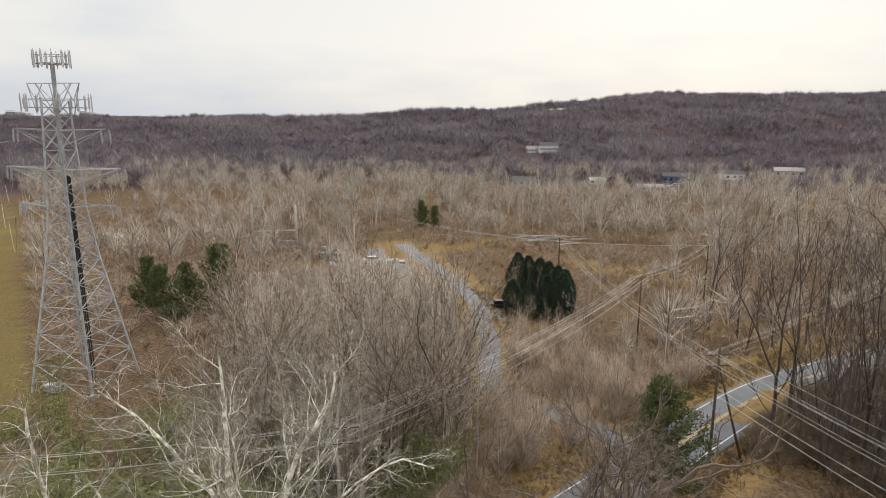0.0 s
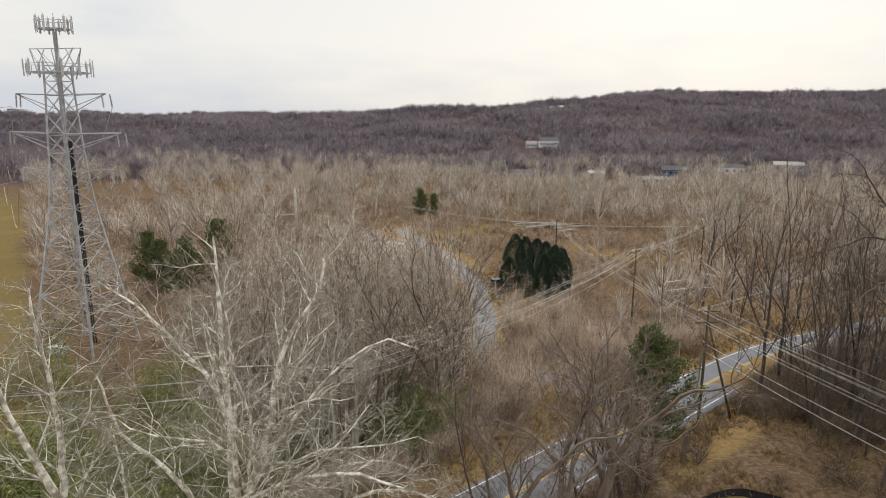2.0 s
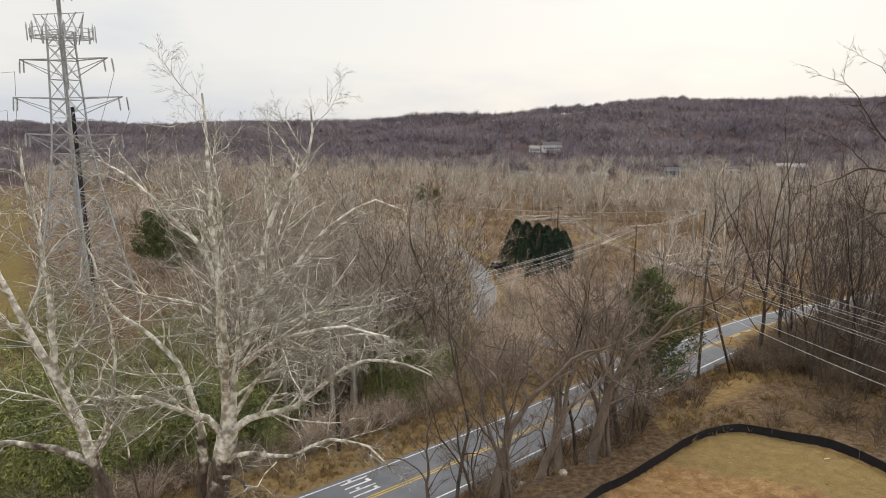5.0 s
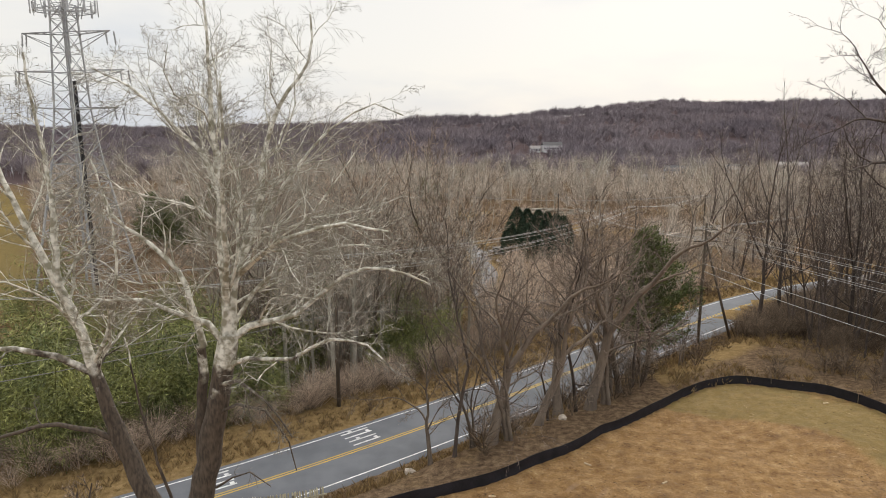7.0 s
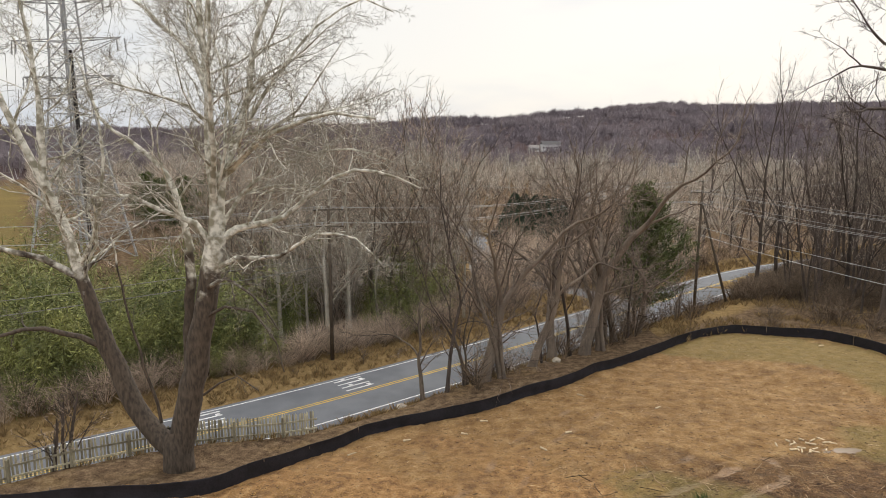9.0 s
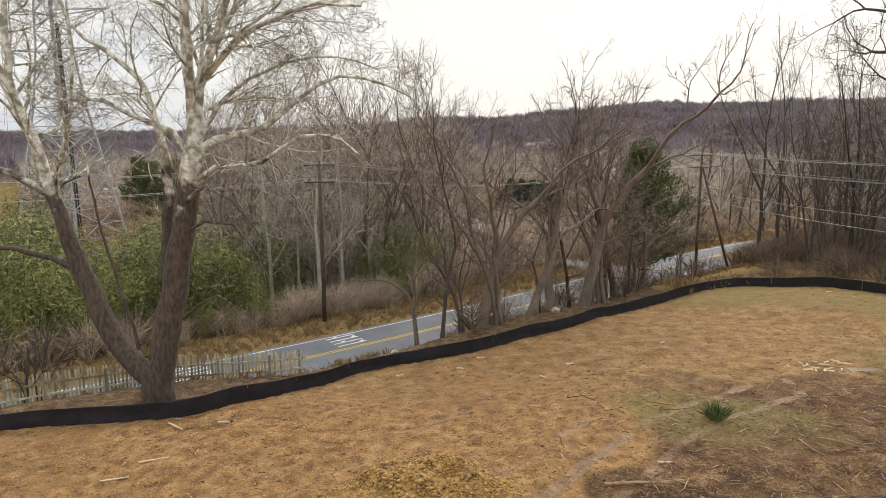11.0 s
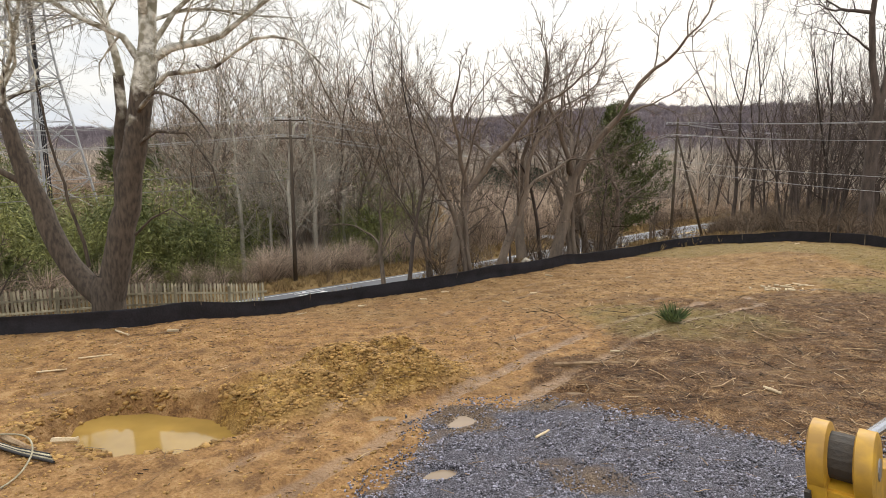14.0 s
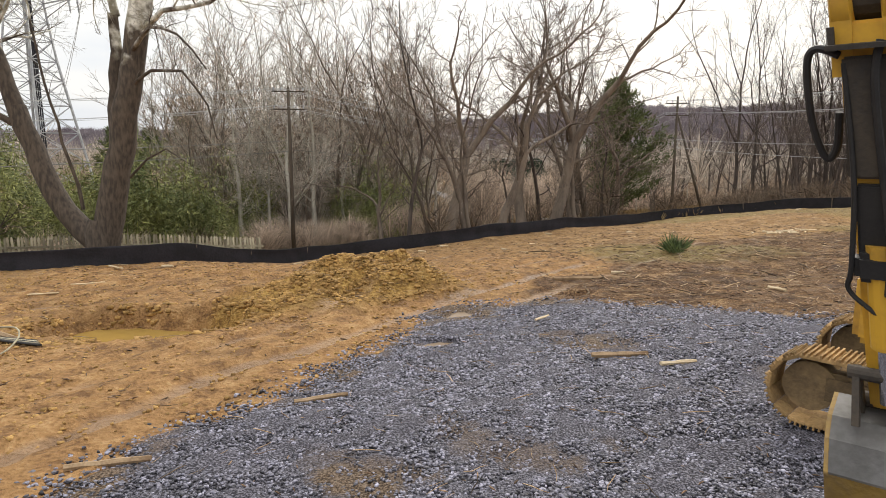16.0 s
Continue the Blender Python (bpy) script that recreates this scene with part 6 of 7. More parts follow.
def disc(name, x, y, z, rx, ry, mat, label, turn=0.0, seed=1, category="puddle"):
    r = random.Random(seed)
    verts, n = [(x, y, z)], 40
    c, s = math.cos(turn), math.sin(turn)
    for k in range(n):
        a = 2 * math.pi * k / n
        g = 1 + 0.12 * math.sin(2 * a + seed) + 0.08 * math.sin(5 * a + 2 * seed) + r.uniform(-0.04, 0.04)
        u, v = rx * g * math.cos(a), ry * g * math.sin(a)
        verts.append((x + u * c - v * s, y + u * s + v * c, z))
    return tagged(mesh_object(name, verts, [(0, 1 + k, 1 + (k + 1) % n) for k in range(n)], mat), label, category)


disc("hole_water", -3.1, 9.9, -1.72, 3.6, 2.5, MAT["muddy_water"], "opaque yellow-brown water standing in the dug hole", seed=2)
for i, (x, y, rx, ry, turn) in enumerate(PUDDLES):
    disc("puddle", x, y, float(land(x, y)) + 0.05, rx * 1.7, ry * 1.7, MAT["grey_water"], "shallow muddy puddle reflecting the pale sky", turn, i + 3)


# ---- crushed stone, clods and litter ----
def pebble(seed, size=1.0):
    r = random.Random(seed)
    bm = bmesh.new()
    bmesh.ops.create_icosphere(bm, subdivisions=1, radius=0.5)
    for v in bm.verts:
        v.co *= r.uniform(0.65, 1.15)
        v.co.z *= 0.62
        v.co.x *= 1.25
    bm.faces.ensure_lookup_table()
    v = np.array([tuple(x.co * size) for x in bm.verts], np.float32)
    f = np.array([[x.index for x in q.verts] for q in bm.faces], np.int32)
    bm.free()
    return v, f


def shard(seed):
    """An angular crushed stone about one unit across: a skewed block of six faces."""
    r = random.Random(seed)
    v = [((x + r.uniform(-0.3, 0.3)) * r.uniform(0.7, 1.15), (y + r.uniform(-0.3, 0.3)) * r.uniform(0.5, 0.95), (z + r.uniform(-0.3, 0.3)) * 0.55) for x in (-0.5, 0.5) for y in (-0.5, 0.5) for z in (-0.5, 0.5)]
    f = [(0, 1, 3, 2), (4, 6, 7, 5), (0, 4, 5, 1), (2, 3, 7, 6), (0, 2, 6, 4), (1, 5, 7, 3)]
    return np.array(v, np.float32), np.array(f, np.int32)


PAD = np.array(PAD_EDGE)


def on_pad(x, y):
    return inside(PAD, x + 0.22 * wave(x, y, 0.6, 3), y + 0.3 * wave(x, y, 0.5, 4))


def stony(x, y):
    return on_pad(x, y) & (rg.random(x.shape) < 1.0 - 0.75 * smooth(0.3, 0.75, wave(x, y, 1.3, 6)))


near = spread(62000, (-2, 12), (-1.5, 9.5), lambda x, y: stony(x, y) & (rg.random(x.shape) < np.exp(-np.hypot(x - 5, y - 1.5) / 5)), 0.014, 0.034, -0.003)
near += spread(16000, (-2, 14), (3, 10.4), stony, 0.018, 0.042, -0.003)
near += spread(5000, (-3, 17), (-8, 10.5), stony, 0.02, 0.045, -0.003)
near += spread(2600, (-3, 17), (-4, 12), lambda x, y: ~on_pad(x, y) & (np.abs(beside(PAD, x, y)) < 0.7 * rg.random(x.shape) ** 2), 0.02, 0.05, -0.004)
scatter("crushed_stone", [shard(i) for i in range(16)], near, MAT["stone"], "blue-grey crushed stone spread over the parking pad", "gravel")
lumps = spread(6500, (-3, 6), (8, 15), lambda x, y: (np.exp(-1.5 * (((x - 1.9) / 2.6) ** 2 + ((y - 12.3) / 1.8) ** 2)) + np.exp(-1.4 * (((x - 0.3) / 1.5) ** 2 + ((y - 10.3) / 1.2) ** 2))) > rg.random(x.shape) * 0.9 + 0.12, 0.025, 0.11, 0.0)
lumps = [(x, y, z, t, k * k * 9 if k > 0.06 else k) for x, y, z, t, k in lumps]
lumps += spread(7000, (-12, 6), (2, 19), lambda x, y: ~on_pad(x, y) & (rg.random(x.shape) < 0.35 + 0.5 * smooth(0.0, 0.5, wave(x, y, 1.6, 3))), 0.02, 0.07, 0.0)
lumps += spread(700, (-7, 1), (7, 13), lambda x, y: (np.abs(np.hypot((x + 3.1) / 2.6, (y - 9.9) / 1.8) - 1.15) < 0.22) & (wave(x, y, 0.8, 1) > -0.2), 0.05, 0.16, 0.02)
scatter("clay_clods", [shard(40 + i) for i in range(10)], lumps, MAT["clod"], "crumbly yellow clay clods on the spoil heap", "soil")


def stick(seed):
    """A crooked stick about a metre long, lying flat."""
    r = random.Random(seed)
    s = Soup()
    pts = [Vector((u - 0.5, r.uniform(-0.05, 0.05), 0.012 + r.uniform(0, 0.03))) for u in (0, 0.3, 0.65, 1)]
    s.tube(pts, [0.012, 0.016, 0.014, 0.006], 4, cap=False)
    return np.array([tuple(v) for v in s.v], np.float32), np.array(s.f, np.int32)


def chip(seed):
    r = random.Random(seed)
    s = Soup()
    s.tube([(-0.5, 0, 0.02), (0.1, r.uniform(-0.06, 0.06), 0.05), (0.5, 0, 0.03)], [0.05, 0.09, 0.03], 4, cap=False)
    return np.array([tuple(v) for v in s.v], np.float32), np.array(s.f, np.int32)


def littered(x, y):
    """Where the chipped brush lies thick: to the far side of the pad and in drifts."""
    return inside(YARD_EDGE, x, y) & ~on_pad(x, y) & (rg.random(x.shape) < 0.12 + 0.85 * smooth(6, 11, x + 0.25 * (y - 10) + 2 * wave(x, y, 3, 1)) * smooth(30, 14, y) + 0.2 * smooth(0.1, 0.6, wave(x, y, 2.5, 2)))


sticks = spread(3000, (-14, 32), (3, 30), littered, 0.08, 0.45, -0.02) + spread(120, (6, 18), (9, 22), littered, 0.4, 1.1, -0.03) + spread(420, (-1, 5), (9, 14.5), lambda x, y: ((x - 1.9) / 2.6) ** 2 + ((y - 12.3) / 1.9) ** 2 < 1.3, 0.1, 0.45, -0.03) + spread(500, (-14, 31), (14, 44), lambda x, y: inside(YARD_EDGE, x, y), 0.12, 0.5, 0.0)
sticks += spread(420, (-1, 13), (-1, 10), on_pad, 0.06, 0.35, -0.015)
scatter("brush_litter", [stick(i) for i in range(7)], sticks, MAT["dead_wood"], "brown sticks and shredded brush strewn over the yard", "debris")
pale = spread(1000, (-14, 32), (6, 36), littered, 0.1, 0.5, -0.03) + spread(420, (-14, 31), (12, 44), lambda x, y: inside(YARD_EDGE, x, y) & ~on_pad(x, y), 0.12, 0.42, -0.02)
scatter("pale_splinters", [stick(i + 30) for i in range(5)], pale, MAT["splinter"], "pale broken splinters of wood strewn over the soil", "debris")
bits = spread(15000, (-14, 32), (3, 34), littered, 0.04, 0.17, -0.01) + spread(3500, (-14, 31), (12, 46), lambda x, y: inside(YARD_EDGE, x, y), 0.05, 0.16, -0.01)
bits += spread(500, (-1, 13), (-2, 10), on_pad, 0.03, 0.1, -0.02)
scatter("wood_chips", [chip(i) for i in range(5)], bits, MAT["chips"], "small brown wood chips scattered over the soil", "debris")


def billet(x, y, turn, length, radius, label, mat="fresh_wood", lift=0.0, tilt=0.0):
    r = random.Random(int(x * 31 + y * 17))
    s = Soup()
    n = 5
    s.tube([(length * (k / n - 0.5), r.uniform(-0.04, 0.04) * length * 0.4, radius * 0.75) for k in range(n + 1)], [radius * r.uniform(0.75, 1.1) for _ in range(n + 1)], 6)
    ob = tagged(s.make("wood_scrap", MAT[mat]), label, "wood", "wood scraps in the yard")
    ob.matrix_basis = pose(x, y, float(land(x, y)) + lift, 0, tilt, turn)
    return ob


SCRAP = "pale split piece of wood lying on the soil"
for x, y, turn, length, radius in ((-7.7, 17.0, -35, 0.9, 0.04), (-7.3, 14.7, 25, 0.95, 0.03), (-8.0, 13.6, 20, 0.8, 0.03), (-6.1, 17.5, 5, 0.4, 0.06), (6.2, 23.1, -50, 0.45, 0.05), (7.6, 25, 20, 0.35, 0.05), (12.7, 27.8, 35, 0.35, 0.05),
                                   (9.0, 30.3, -40, 0.45, 0.05), (17.0, 22.0, 10, 0.4, 0.05), (17.6, 21.8, 60, 0.35, 0.05), (18.0, 22.6, -25, 0.45, 0.05), (17.4, 22.8, 80, 0.3, 0.04), (3.4, 26.9, 0, 0.4, 0.05), (26.6, 38.6, 10, 0.35, 0.06),
                                   (7.5, 4.5, 12, 0.55, 0.035), (6.0, 8.0, 48, 0.45, 0.03), (11.6, 10.2, -60, 0.45, 0.04), (-5.0, 9.0, 30, 0.35, 0.04), (9.0, 14.2, 0, 0.5, 0.04), (-3.0, 23.4, 40, 0.5, 0.04), (-0.5, 25, 20, 0.4, 0.05), (2.4, 25.4, -15, 0.35, 0.05)):
    billet(x, y, turn, length, radius, SCRAP)
rs = random.Random(41)
for _ in range(14):
    billet(17.6 + rs.gauss(0, 0.7), 22.4 + rs.gauss(0, 0.45), rs.uniform(0, 180), rs.uniform(0.18, 0.42), rs.uniform(0.03, 0.05), "pale split piece of wood in a small scattered heap")
billet(-5.05, 9.6, 8, 0.6, 0.09, "pale rotten log at the edge of the flooded hole", lift=0.5)
billet(-5.2, 8.3, -28, 1.3, 0.07, "brown broken branch lying in the mud", "dead_wood")
billet(6.8, 5.0, 5, 0.85, 0.05, "crooked brown branch lying on the crushed stone", "dead_wood")
billet(8.0, 12.8, 6, 2.3, 0.05, "long brown branch lying on the litter", "dead_wood")
billet(2.6, 3.6, 25, 0.7, 0.035, "thin brown branch lying on the crushed stone", "dead_wood")
billet(0.9, 1.6, 15, 0.8, 0.04, "thin brown branch lying at the edge of the pad", "dead_wood")
billet(-4.7, 24.6, 40, 1.2, 0.05, "pale broken board lying behind the silt fence", tilt=-20)


def pipes():
    root = tagged(new("pipe_bundle"), "bundle of pale and black plastic pipes lying beside the hole", "pipes")

    def on(x, y, up):
        return (x, y, float(land(x, y)) + up)

    for k in range(5):
        s = Soup()
        s.tube([on(-6.0 + 0.1 * k, 8.5 - 0.09 * k, 0.08), on(-5.1 + 0.1 * k, 8.05 - 0.09 * k, 0.06), on(-4.1 + 0.09 * k, 7.7 - 0.1 * k, 0.05)], 0.028, 8)
        s.make("pipe", MAT["picket"] if k % 2 else MAT["rubber"], root)
    s = Soup()
    arc = spline([on(-6.6, 8.7, 0.1), on(-5.4, 8.45, 0.22), on(-4.7, 8.0, 0.26), on(-4.2, 7.3, 0.16), on(-4.0, 6.4, 0.04), on(-4.4, 5.4, 0.04)], 0.15)
    s.tube([tuple(p) for p in arc], 0.018, 8)
    s.make("pipe", MAT["picket"], root, smooth_faces=True)


pipes()


def yucca():
    root = tagged(new("yucca_plant"), "spiky dark green plant growing in the bare yard", "plant")
    s, r = Soup(), random.Random(5)
    z = float(land(11.5, 17.1))
    for _ in range(150):
        a, out = r.uniform(0, 6.28), r.uniform(0.05, 0.62)
        s.blade((11.5 + r.uniform(-0.22, 0.22), 17.1 + r.uniform(-0.22, 0.22), z - 0.02), (out * math.cos(a), out * math.sin(a), r.uniform(0.25, 0.85) * (1 - 0.5 * out)), (math.sin(a), -math.cos(a), 0.2), 0.05)
    s.make("leaves", MAT["plant"], root)


yucca()
for n, (x, y, size) in enumerate(((-1.6, 31.8, 0.9), (4.6, 35.6, 0.9), (5.4, 36.4, 0.6), (8.4, 37.6, 0.7))):
    v, f = pebble(50 + n)
    ob = tagged(mesh_object("boulder", v * size, f, MAT["rock"], smooth_faces=False), "pale rough boulder on the bank above the road", "rock", "boulders on the bank")
    ob.matrix_basis = pose(x, y, float(land(x, y)) + 0.12 * size, 0, 0, 40 * n)


stub = bare_tree("dead_shrub", 77, 3.0, 0.1, [(7, 0.5, 45, 0.2, 0.1), (4, 0.5, 40, 0.2, 0.05), (3, 0.5, 40, 0.2, 0.1)], MAT["bark_dark"], MAT["twig"], forks=3)
tagged(place(stub, -15.6, 20.9, 0, 1.4), "small dead shrub with broken stems beside the picket fence", "shrub")


# ---- excavator ----
def excavator():
    root = tagged(new("excavator"), "muddy yellow tracked excavator parked on the crushed stone", "excavator")
    cx, cy = 9.68, 2.05
    gz = float(land(cx, cy)) + 0.02
    base = Matrix.Translation((cx, cy, gz)) @ Matrix.Rotation(math.atan2(0.68, -0.73), 4, "Z")

    def put(bm_or_soup, name, mat, m, parent=root, label=""):
        if isinstance(bm_or_soup, Soup):
            ob = bm_or_soup.make(name, MAT[mat], parent, label)
        else:
            ob = part(name, bm_or_soup, MAT[mat], parent, label)
        ob.data.transform(m)
        return ob

    # Tracks: local x ahead, y to the left.
    shoe_mesh = None
    half, rad, wide = 1.28, 0.33, 0.46
    loop = []
    around_len = 4 * half + 2 * math.pi * rad
    count = 44
    for i in range(count):
        u = i / count * around_len
        if u < 2 * half:
            loop.append((half - u, rad * 2, 0))
        elif u < 2 * half + math.pi * rad:
            a = (u - 2 * half) / rad
            loop.append((-half - rad * math.sin(a), rad + rad * math.cos(a), a))
        elif u < 4 * half + math.pi * rad:
            loop.append((-half + (u - 2 * half - math.pi * rad), 0, math.pi))
        else:
            a = (u - 4 * half - math.pi * rad) / rad
            loop.append((half + rad * math.sin(a), rad - rad * math.cos(a), math.pi + a))
    for side in (-1, 1):
        y = side * 0.92
        track = put(bevelled_box((2.35, 0.26, 0.34), 0.05, (0, y, rad + 0.03)), "track_frame", "track_mud", base)
        for x, r in ((half, 0.26), (-half, 0.27)):
            s = Soup()
            s.tube([(x, y - 0.1, rad + 0.02), (x, y + 0.1, rad + 0.02)], r, 18)
            put(s, "idler_wheel", "track_mud", base, track)
        for k in range(5):
            s = Soup()
            s.tube([(-0.9 + 0.45 * k, y - 0.13, 0.13), (-0.9 + 0.45 * k, y + 0.13, 0.13)], 0.1, 12)
            put(s, "roller", "shaded_metal", base, track)
        for i, (x, z, a) in enumerate(loop):
            if shoe_mesh is None:
                bm = bevelled_box((0.168, wide, 0.035), 0.006, (0, 0, 0.02))
                for dx in (-0.05, 0.0, 0.05):
                    more = bmesh.ops.create_cube(bm, size=1.0)["verts"]
                    bmesh.ops.scale(bm, vec=(0.018, wide, 0.035), verts=more)
                    bmesh.ops.translate(bm, vec=(dx, 0, 0.05), verts=more)
                ob = part("track_shoe", bm, MAT["mud"], track)
                shoe_mesh = ob.data
            else:
                ob = new("track_shoe", shoe_mesh)
                ob.parent = track
            ob.matrix_basis = base @ Matrix.Translation((x, y, z)) @ Matrix.Rotation(-a, 4, "Y")
    put(bevelled_box((1.5, 1.5, 0.3), 0.04, (0, 0, 0.5)), "undercarriage", "shaded_metal", base)
    # The upper part, swung towards the bucket.
    tip = Vector((6.5, -0.8, 3.78))
    toe = Vector((6.92, -0.66, 1.58))
    b = Vector((tip.x - cx, tip.y - cy, 0)).normalized()
    arm = Vector((-0.6, -0.8, 0))
    swing = Matrix.Translation((cx, cy, gz)) @ Matrix.Rotation(math.atan2(b.y, b.x), 4, "Z")
    put(bevelled_box((2.5, 2.0, 0.75), 0.08, (-0.55, 0, 1.15)), "upper_body", "machine", swing)
    put(bevelled_box((0.6, 2.0, 0.9), 0.18, (-1.75, 0, 1.3)), "counterweight", "shaded_metal", swing)
    cab = put(bevelled_box((1.35, 0.95, 1.55), 0.08, (0.05, 0.58, 2.2)), "cab", "machine", swing)
    put(bevelled_box((1.1, 0.02, 0.85), 0.006, (0.1, 1.065, 2.4)), "cab_window", "cab_glass", swing, cab)
    put(bevelled_box((0.02, 0.75, 1.1), 0.006, (0.735, 0.58, 2.3)), "cab_window", "cab_glass", swing, cab)
    # Boom: a bent box beam from the house to the head of the stick.
    s = Soup()
    reach = (Vector((tip.x, tip.y, 0)) - Vector((cx, cy, 0))).length
    boom = [Vector((0.35, -0.3, 1.45)), Vector((1.3, -0.2, 2.15)), Vector((2.6, -0.1, 2.75)), Vector((reach - 0.14, 0, tip.z - gz - 0.2))]
    for p, q in zip(boom[:-1], boom[1:]):
        s.beam(p, q, 0.24, 0.3)
    put(s, "boom", "machine", swing)
    # Stick: local x along b (outwards), y across, z up, from its toe.
    lean = (tip - toe)
    long = lean.length
    zax = lean.normalized()
    yax = Vector((0, 0, 1)).cross(arm).normalized()
    xax = yax.cross(zax).normalized()
    st = Matrix.Translation(toe) @ Matrix((xax, yax, zax)).transposed().to_4x4()
    bm = bmesh.new()
    rows = [(0.0, 0.075, 0.09, -0.09), (0.2, 0.08, 0.11, -0.11), (0.8, 0.09, 0.13, -0.16), (1.3, 0.105, 0.13, -0.24), (1.75, 0.12, 0.14, -0.28), (long - 0.1, 0.12, 0.14, -0.2)]
    rings = [[bm.verts.new(c) for c in ((f, w, z), (f, -w, z), (k, -w, z), (k, w, z))] for z, w, f, k in rows]
    for a, c in zip(rings[:-1], rings[1:]):
        for k in range(4):
            bm.faces.new((a[k], a[(k + 1) % 4], c[(k + 1) % 4], c[k]))
    bm.faces.new(list(reversed(rings[0])))
    bm.faces.new(rings[-1])
    bmesh.ops.recalc_face_normals(bm, faces=bm.faces)
    bmesh.ops.bevel(bm, geom=list(bm.edges), offset=0.015, segments=2, affect="EDGES")
    stick_ob = put(bm, "stick", "machine", st)
    for y in (-0.11, 0.11):
        s = Soup()
        s.tube([(-0.02, y - 0.05, long), (-0.02, y - 0.04, long), (-0.02, y + 0.04, long), (-0.02, y + 0.05, long)], [0.17, 0.195, 0.195, 0.17], 40)
        s.box((-0.02, y, long - 0.2), (0.34, 0.095, 0.34))
        plate = put(s, "head_plate", "machine", st, stick_ob)
        plate.data.shade_smooth()
        plate.data.set_sharp_from_angle(angle=radians(32))
        s = Soup()
        s.tube([(-0.02, y * 1.3, long), (-0.02, y * 1.52, long)], 0.06, 14)
        put(s, "pivot_pin", "grey_steel", st, stick_ob)
    s = Soup()
    s.tube([(-0.02, -0.08, long + 0.02), (-0.02, 0.08, long + 0.02)], 0.13, 16)
    put(s, "cylinder_eye", "shaded_metal", st, stick_ob)
    s = Soup()
    back = Vector((cx, cy, 0)) - Vector((tip.x, tip.y, 0))
    back.normalize()
    s.tube([tip + Vector((0, 0, 0.06)), tip + back * 1.0 + Vector((0, 0, 0.0)), tip + back * 1.05 + Vector((0, 0, 0.0)), tip + back * 2.2 + Vector((0, 0, -0.2))], [0.035, 0.035, 0.07, 0.07], 12)
    put(s, "stick_cylinder", "chrome", Matrix.Identity(4))
    s = Soup()
    s.box((0.2, -0.01, long - 0.22), (0.16, 0.31, 0.025))
    s.box((0.18, 0.15, long - 0.18), (0.03, 0.03, 0.12))
    s.box((0.18, -0.15, long - 0.18), (0.03, 0.03, 0.12))
    put(s, "hose_bracket", "shaded_metal", st, stick_ob)
    # The stick's shadowed underside: the plate's dark colour stands in for shade.
    put(bevelled_box((0.05, 0.22, 0.62), 0.012, (0.165, 0, long - 0.58)), "guard_plate", "shaded_metal", st, stick_ob)
    put(bevelled_box((0.05, 0.18, 0.42), 0.012, (0.16, 0.01, long - 1.13)), "guard_plate", "rubber", st, stick_ob)
    put(bevelled_box((0.14, 0.2, 0.16), 0.03, (0.18, 0, long - 1.36)), "hose_clamp", "rubber", st, stick_ob)
    s = Soup()
    s.tube([(0.17, 0.02, 0.42), (0.17, 0.02, 1.0)], 0.07, 14)
    put(s, "bucket_cylinder", "machine", st, stick_ob)
    s = Soup()
    s.tube([(0.2, 0.02, 0.1), (0.17, 0.02, 0.42)], 0.035, 12)
    put(s, "cylinder_rod", "chrome", st, stick_ob)

    def hose(points, r=0.02):
        s = Soup()
        p = [Vector(v) for v in points]
        out = []
        for i in range(len(p) - 1):
            a, c, d, e = p[max(i - 1, 0)], p[i], p[i + 1], p[min(i + 2, len(p) - 1)]
            for k in range(6):
                u = k / 6
                out.append(0.5 * (2 * c + (d - a) * u + (2 * a - 5 * c + 4 * d - e) * u * u + (3 * c - a - 3 * d + e) * u**3))
        s.tube(out + [p[-1]], r, 8)
        put(s, "hose", "rubber", st, stick_ob)

    hose([(0.18, -0.12, long - 0.26), (0.16, -0.22, long - 0.22), (0.14, -0.27, long - 0.3), (0.1, -0.27, long - 0.6), (0.07, -0.22, long - 0.8), (0.08, -0.165, long - 0.74), (0.12, -0.14, long - 0.55)])
    hose([(0.2, 0.06, long - 0.2), (0.22, 0.03, long - 0.4), (0.21, 0.05, long - 0.9), (0.24, 0.07, long - 1.25), (0.24, 0.05, long - 1.5)])
    hose([(0.2, 0.12, long - 0.2), (0.24, 0.19, long - 0.35), (0.22, 0.2, long - 0.9), (0.2, 0.15, long - 1.2)])
    hose([(0.18, -0.1, long - 0.3), (0.21, -0.08, long - 0.9), (0.22, -0.11, long - 1.36), (0.2, -0.13, long - 1.5), (0.22, 0.0, long - 1.62), (0.2, 0.16, long - 1.75)], 0.014)
    s = Soup()
    for y in (-0.12, 0.12):
        s.beam((0.16, y, 0.26), (0.08, y, -0.02), 0.04, 0.08)
        s.beam((0.18, y, 0.24), (0.3, y, -0.02), 0.035, 0.07)
    s.tube([(0.0, -0.17, 0.0), (0.0, 0.17, 0.0)], 0.05, 12)
    s.tube([(0.18, -0.16, 0.25), (0.18, 0.16, 0.25)], 0.04, 12)
    put(s, "bucket_linkage", "shaded_metal", st, stick_ob)
    # Bucket: a curved shell with side plates and teeth, curled back to the ground.
    prof = [(-0.05, -0.02), (0.2, -0.04), (0.33, -0.12), (0.42, -0.28), (0.45, -0.48), (0.42, -0.66), (0.32, -0.82), (0.14, -0.94), (-0.08, -1.0)]
    bm = bmesh.new()
    rows = [[bm.verts.new((x, y, z)) for y in (-0.25, 0.2)] for x, z in prof]
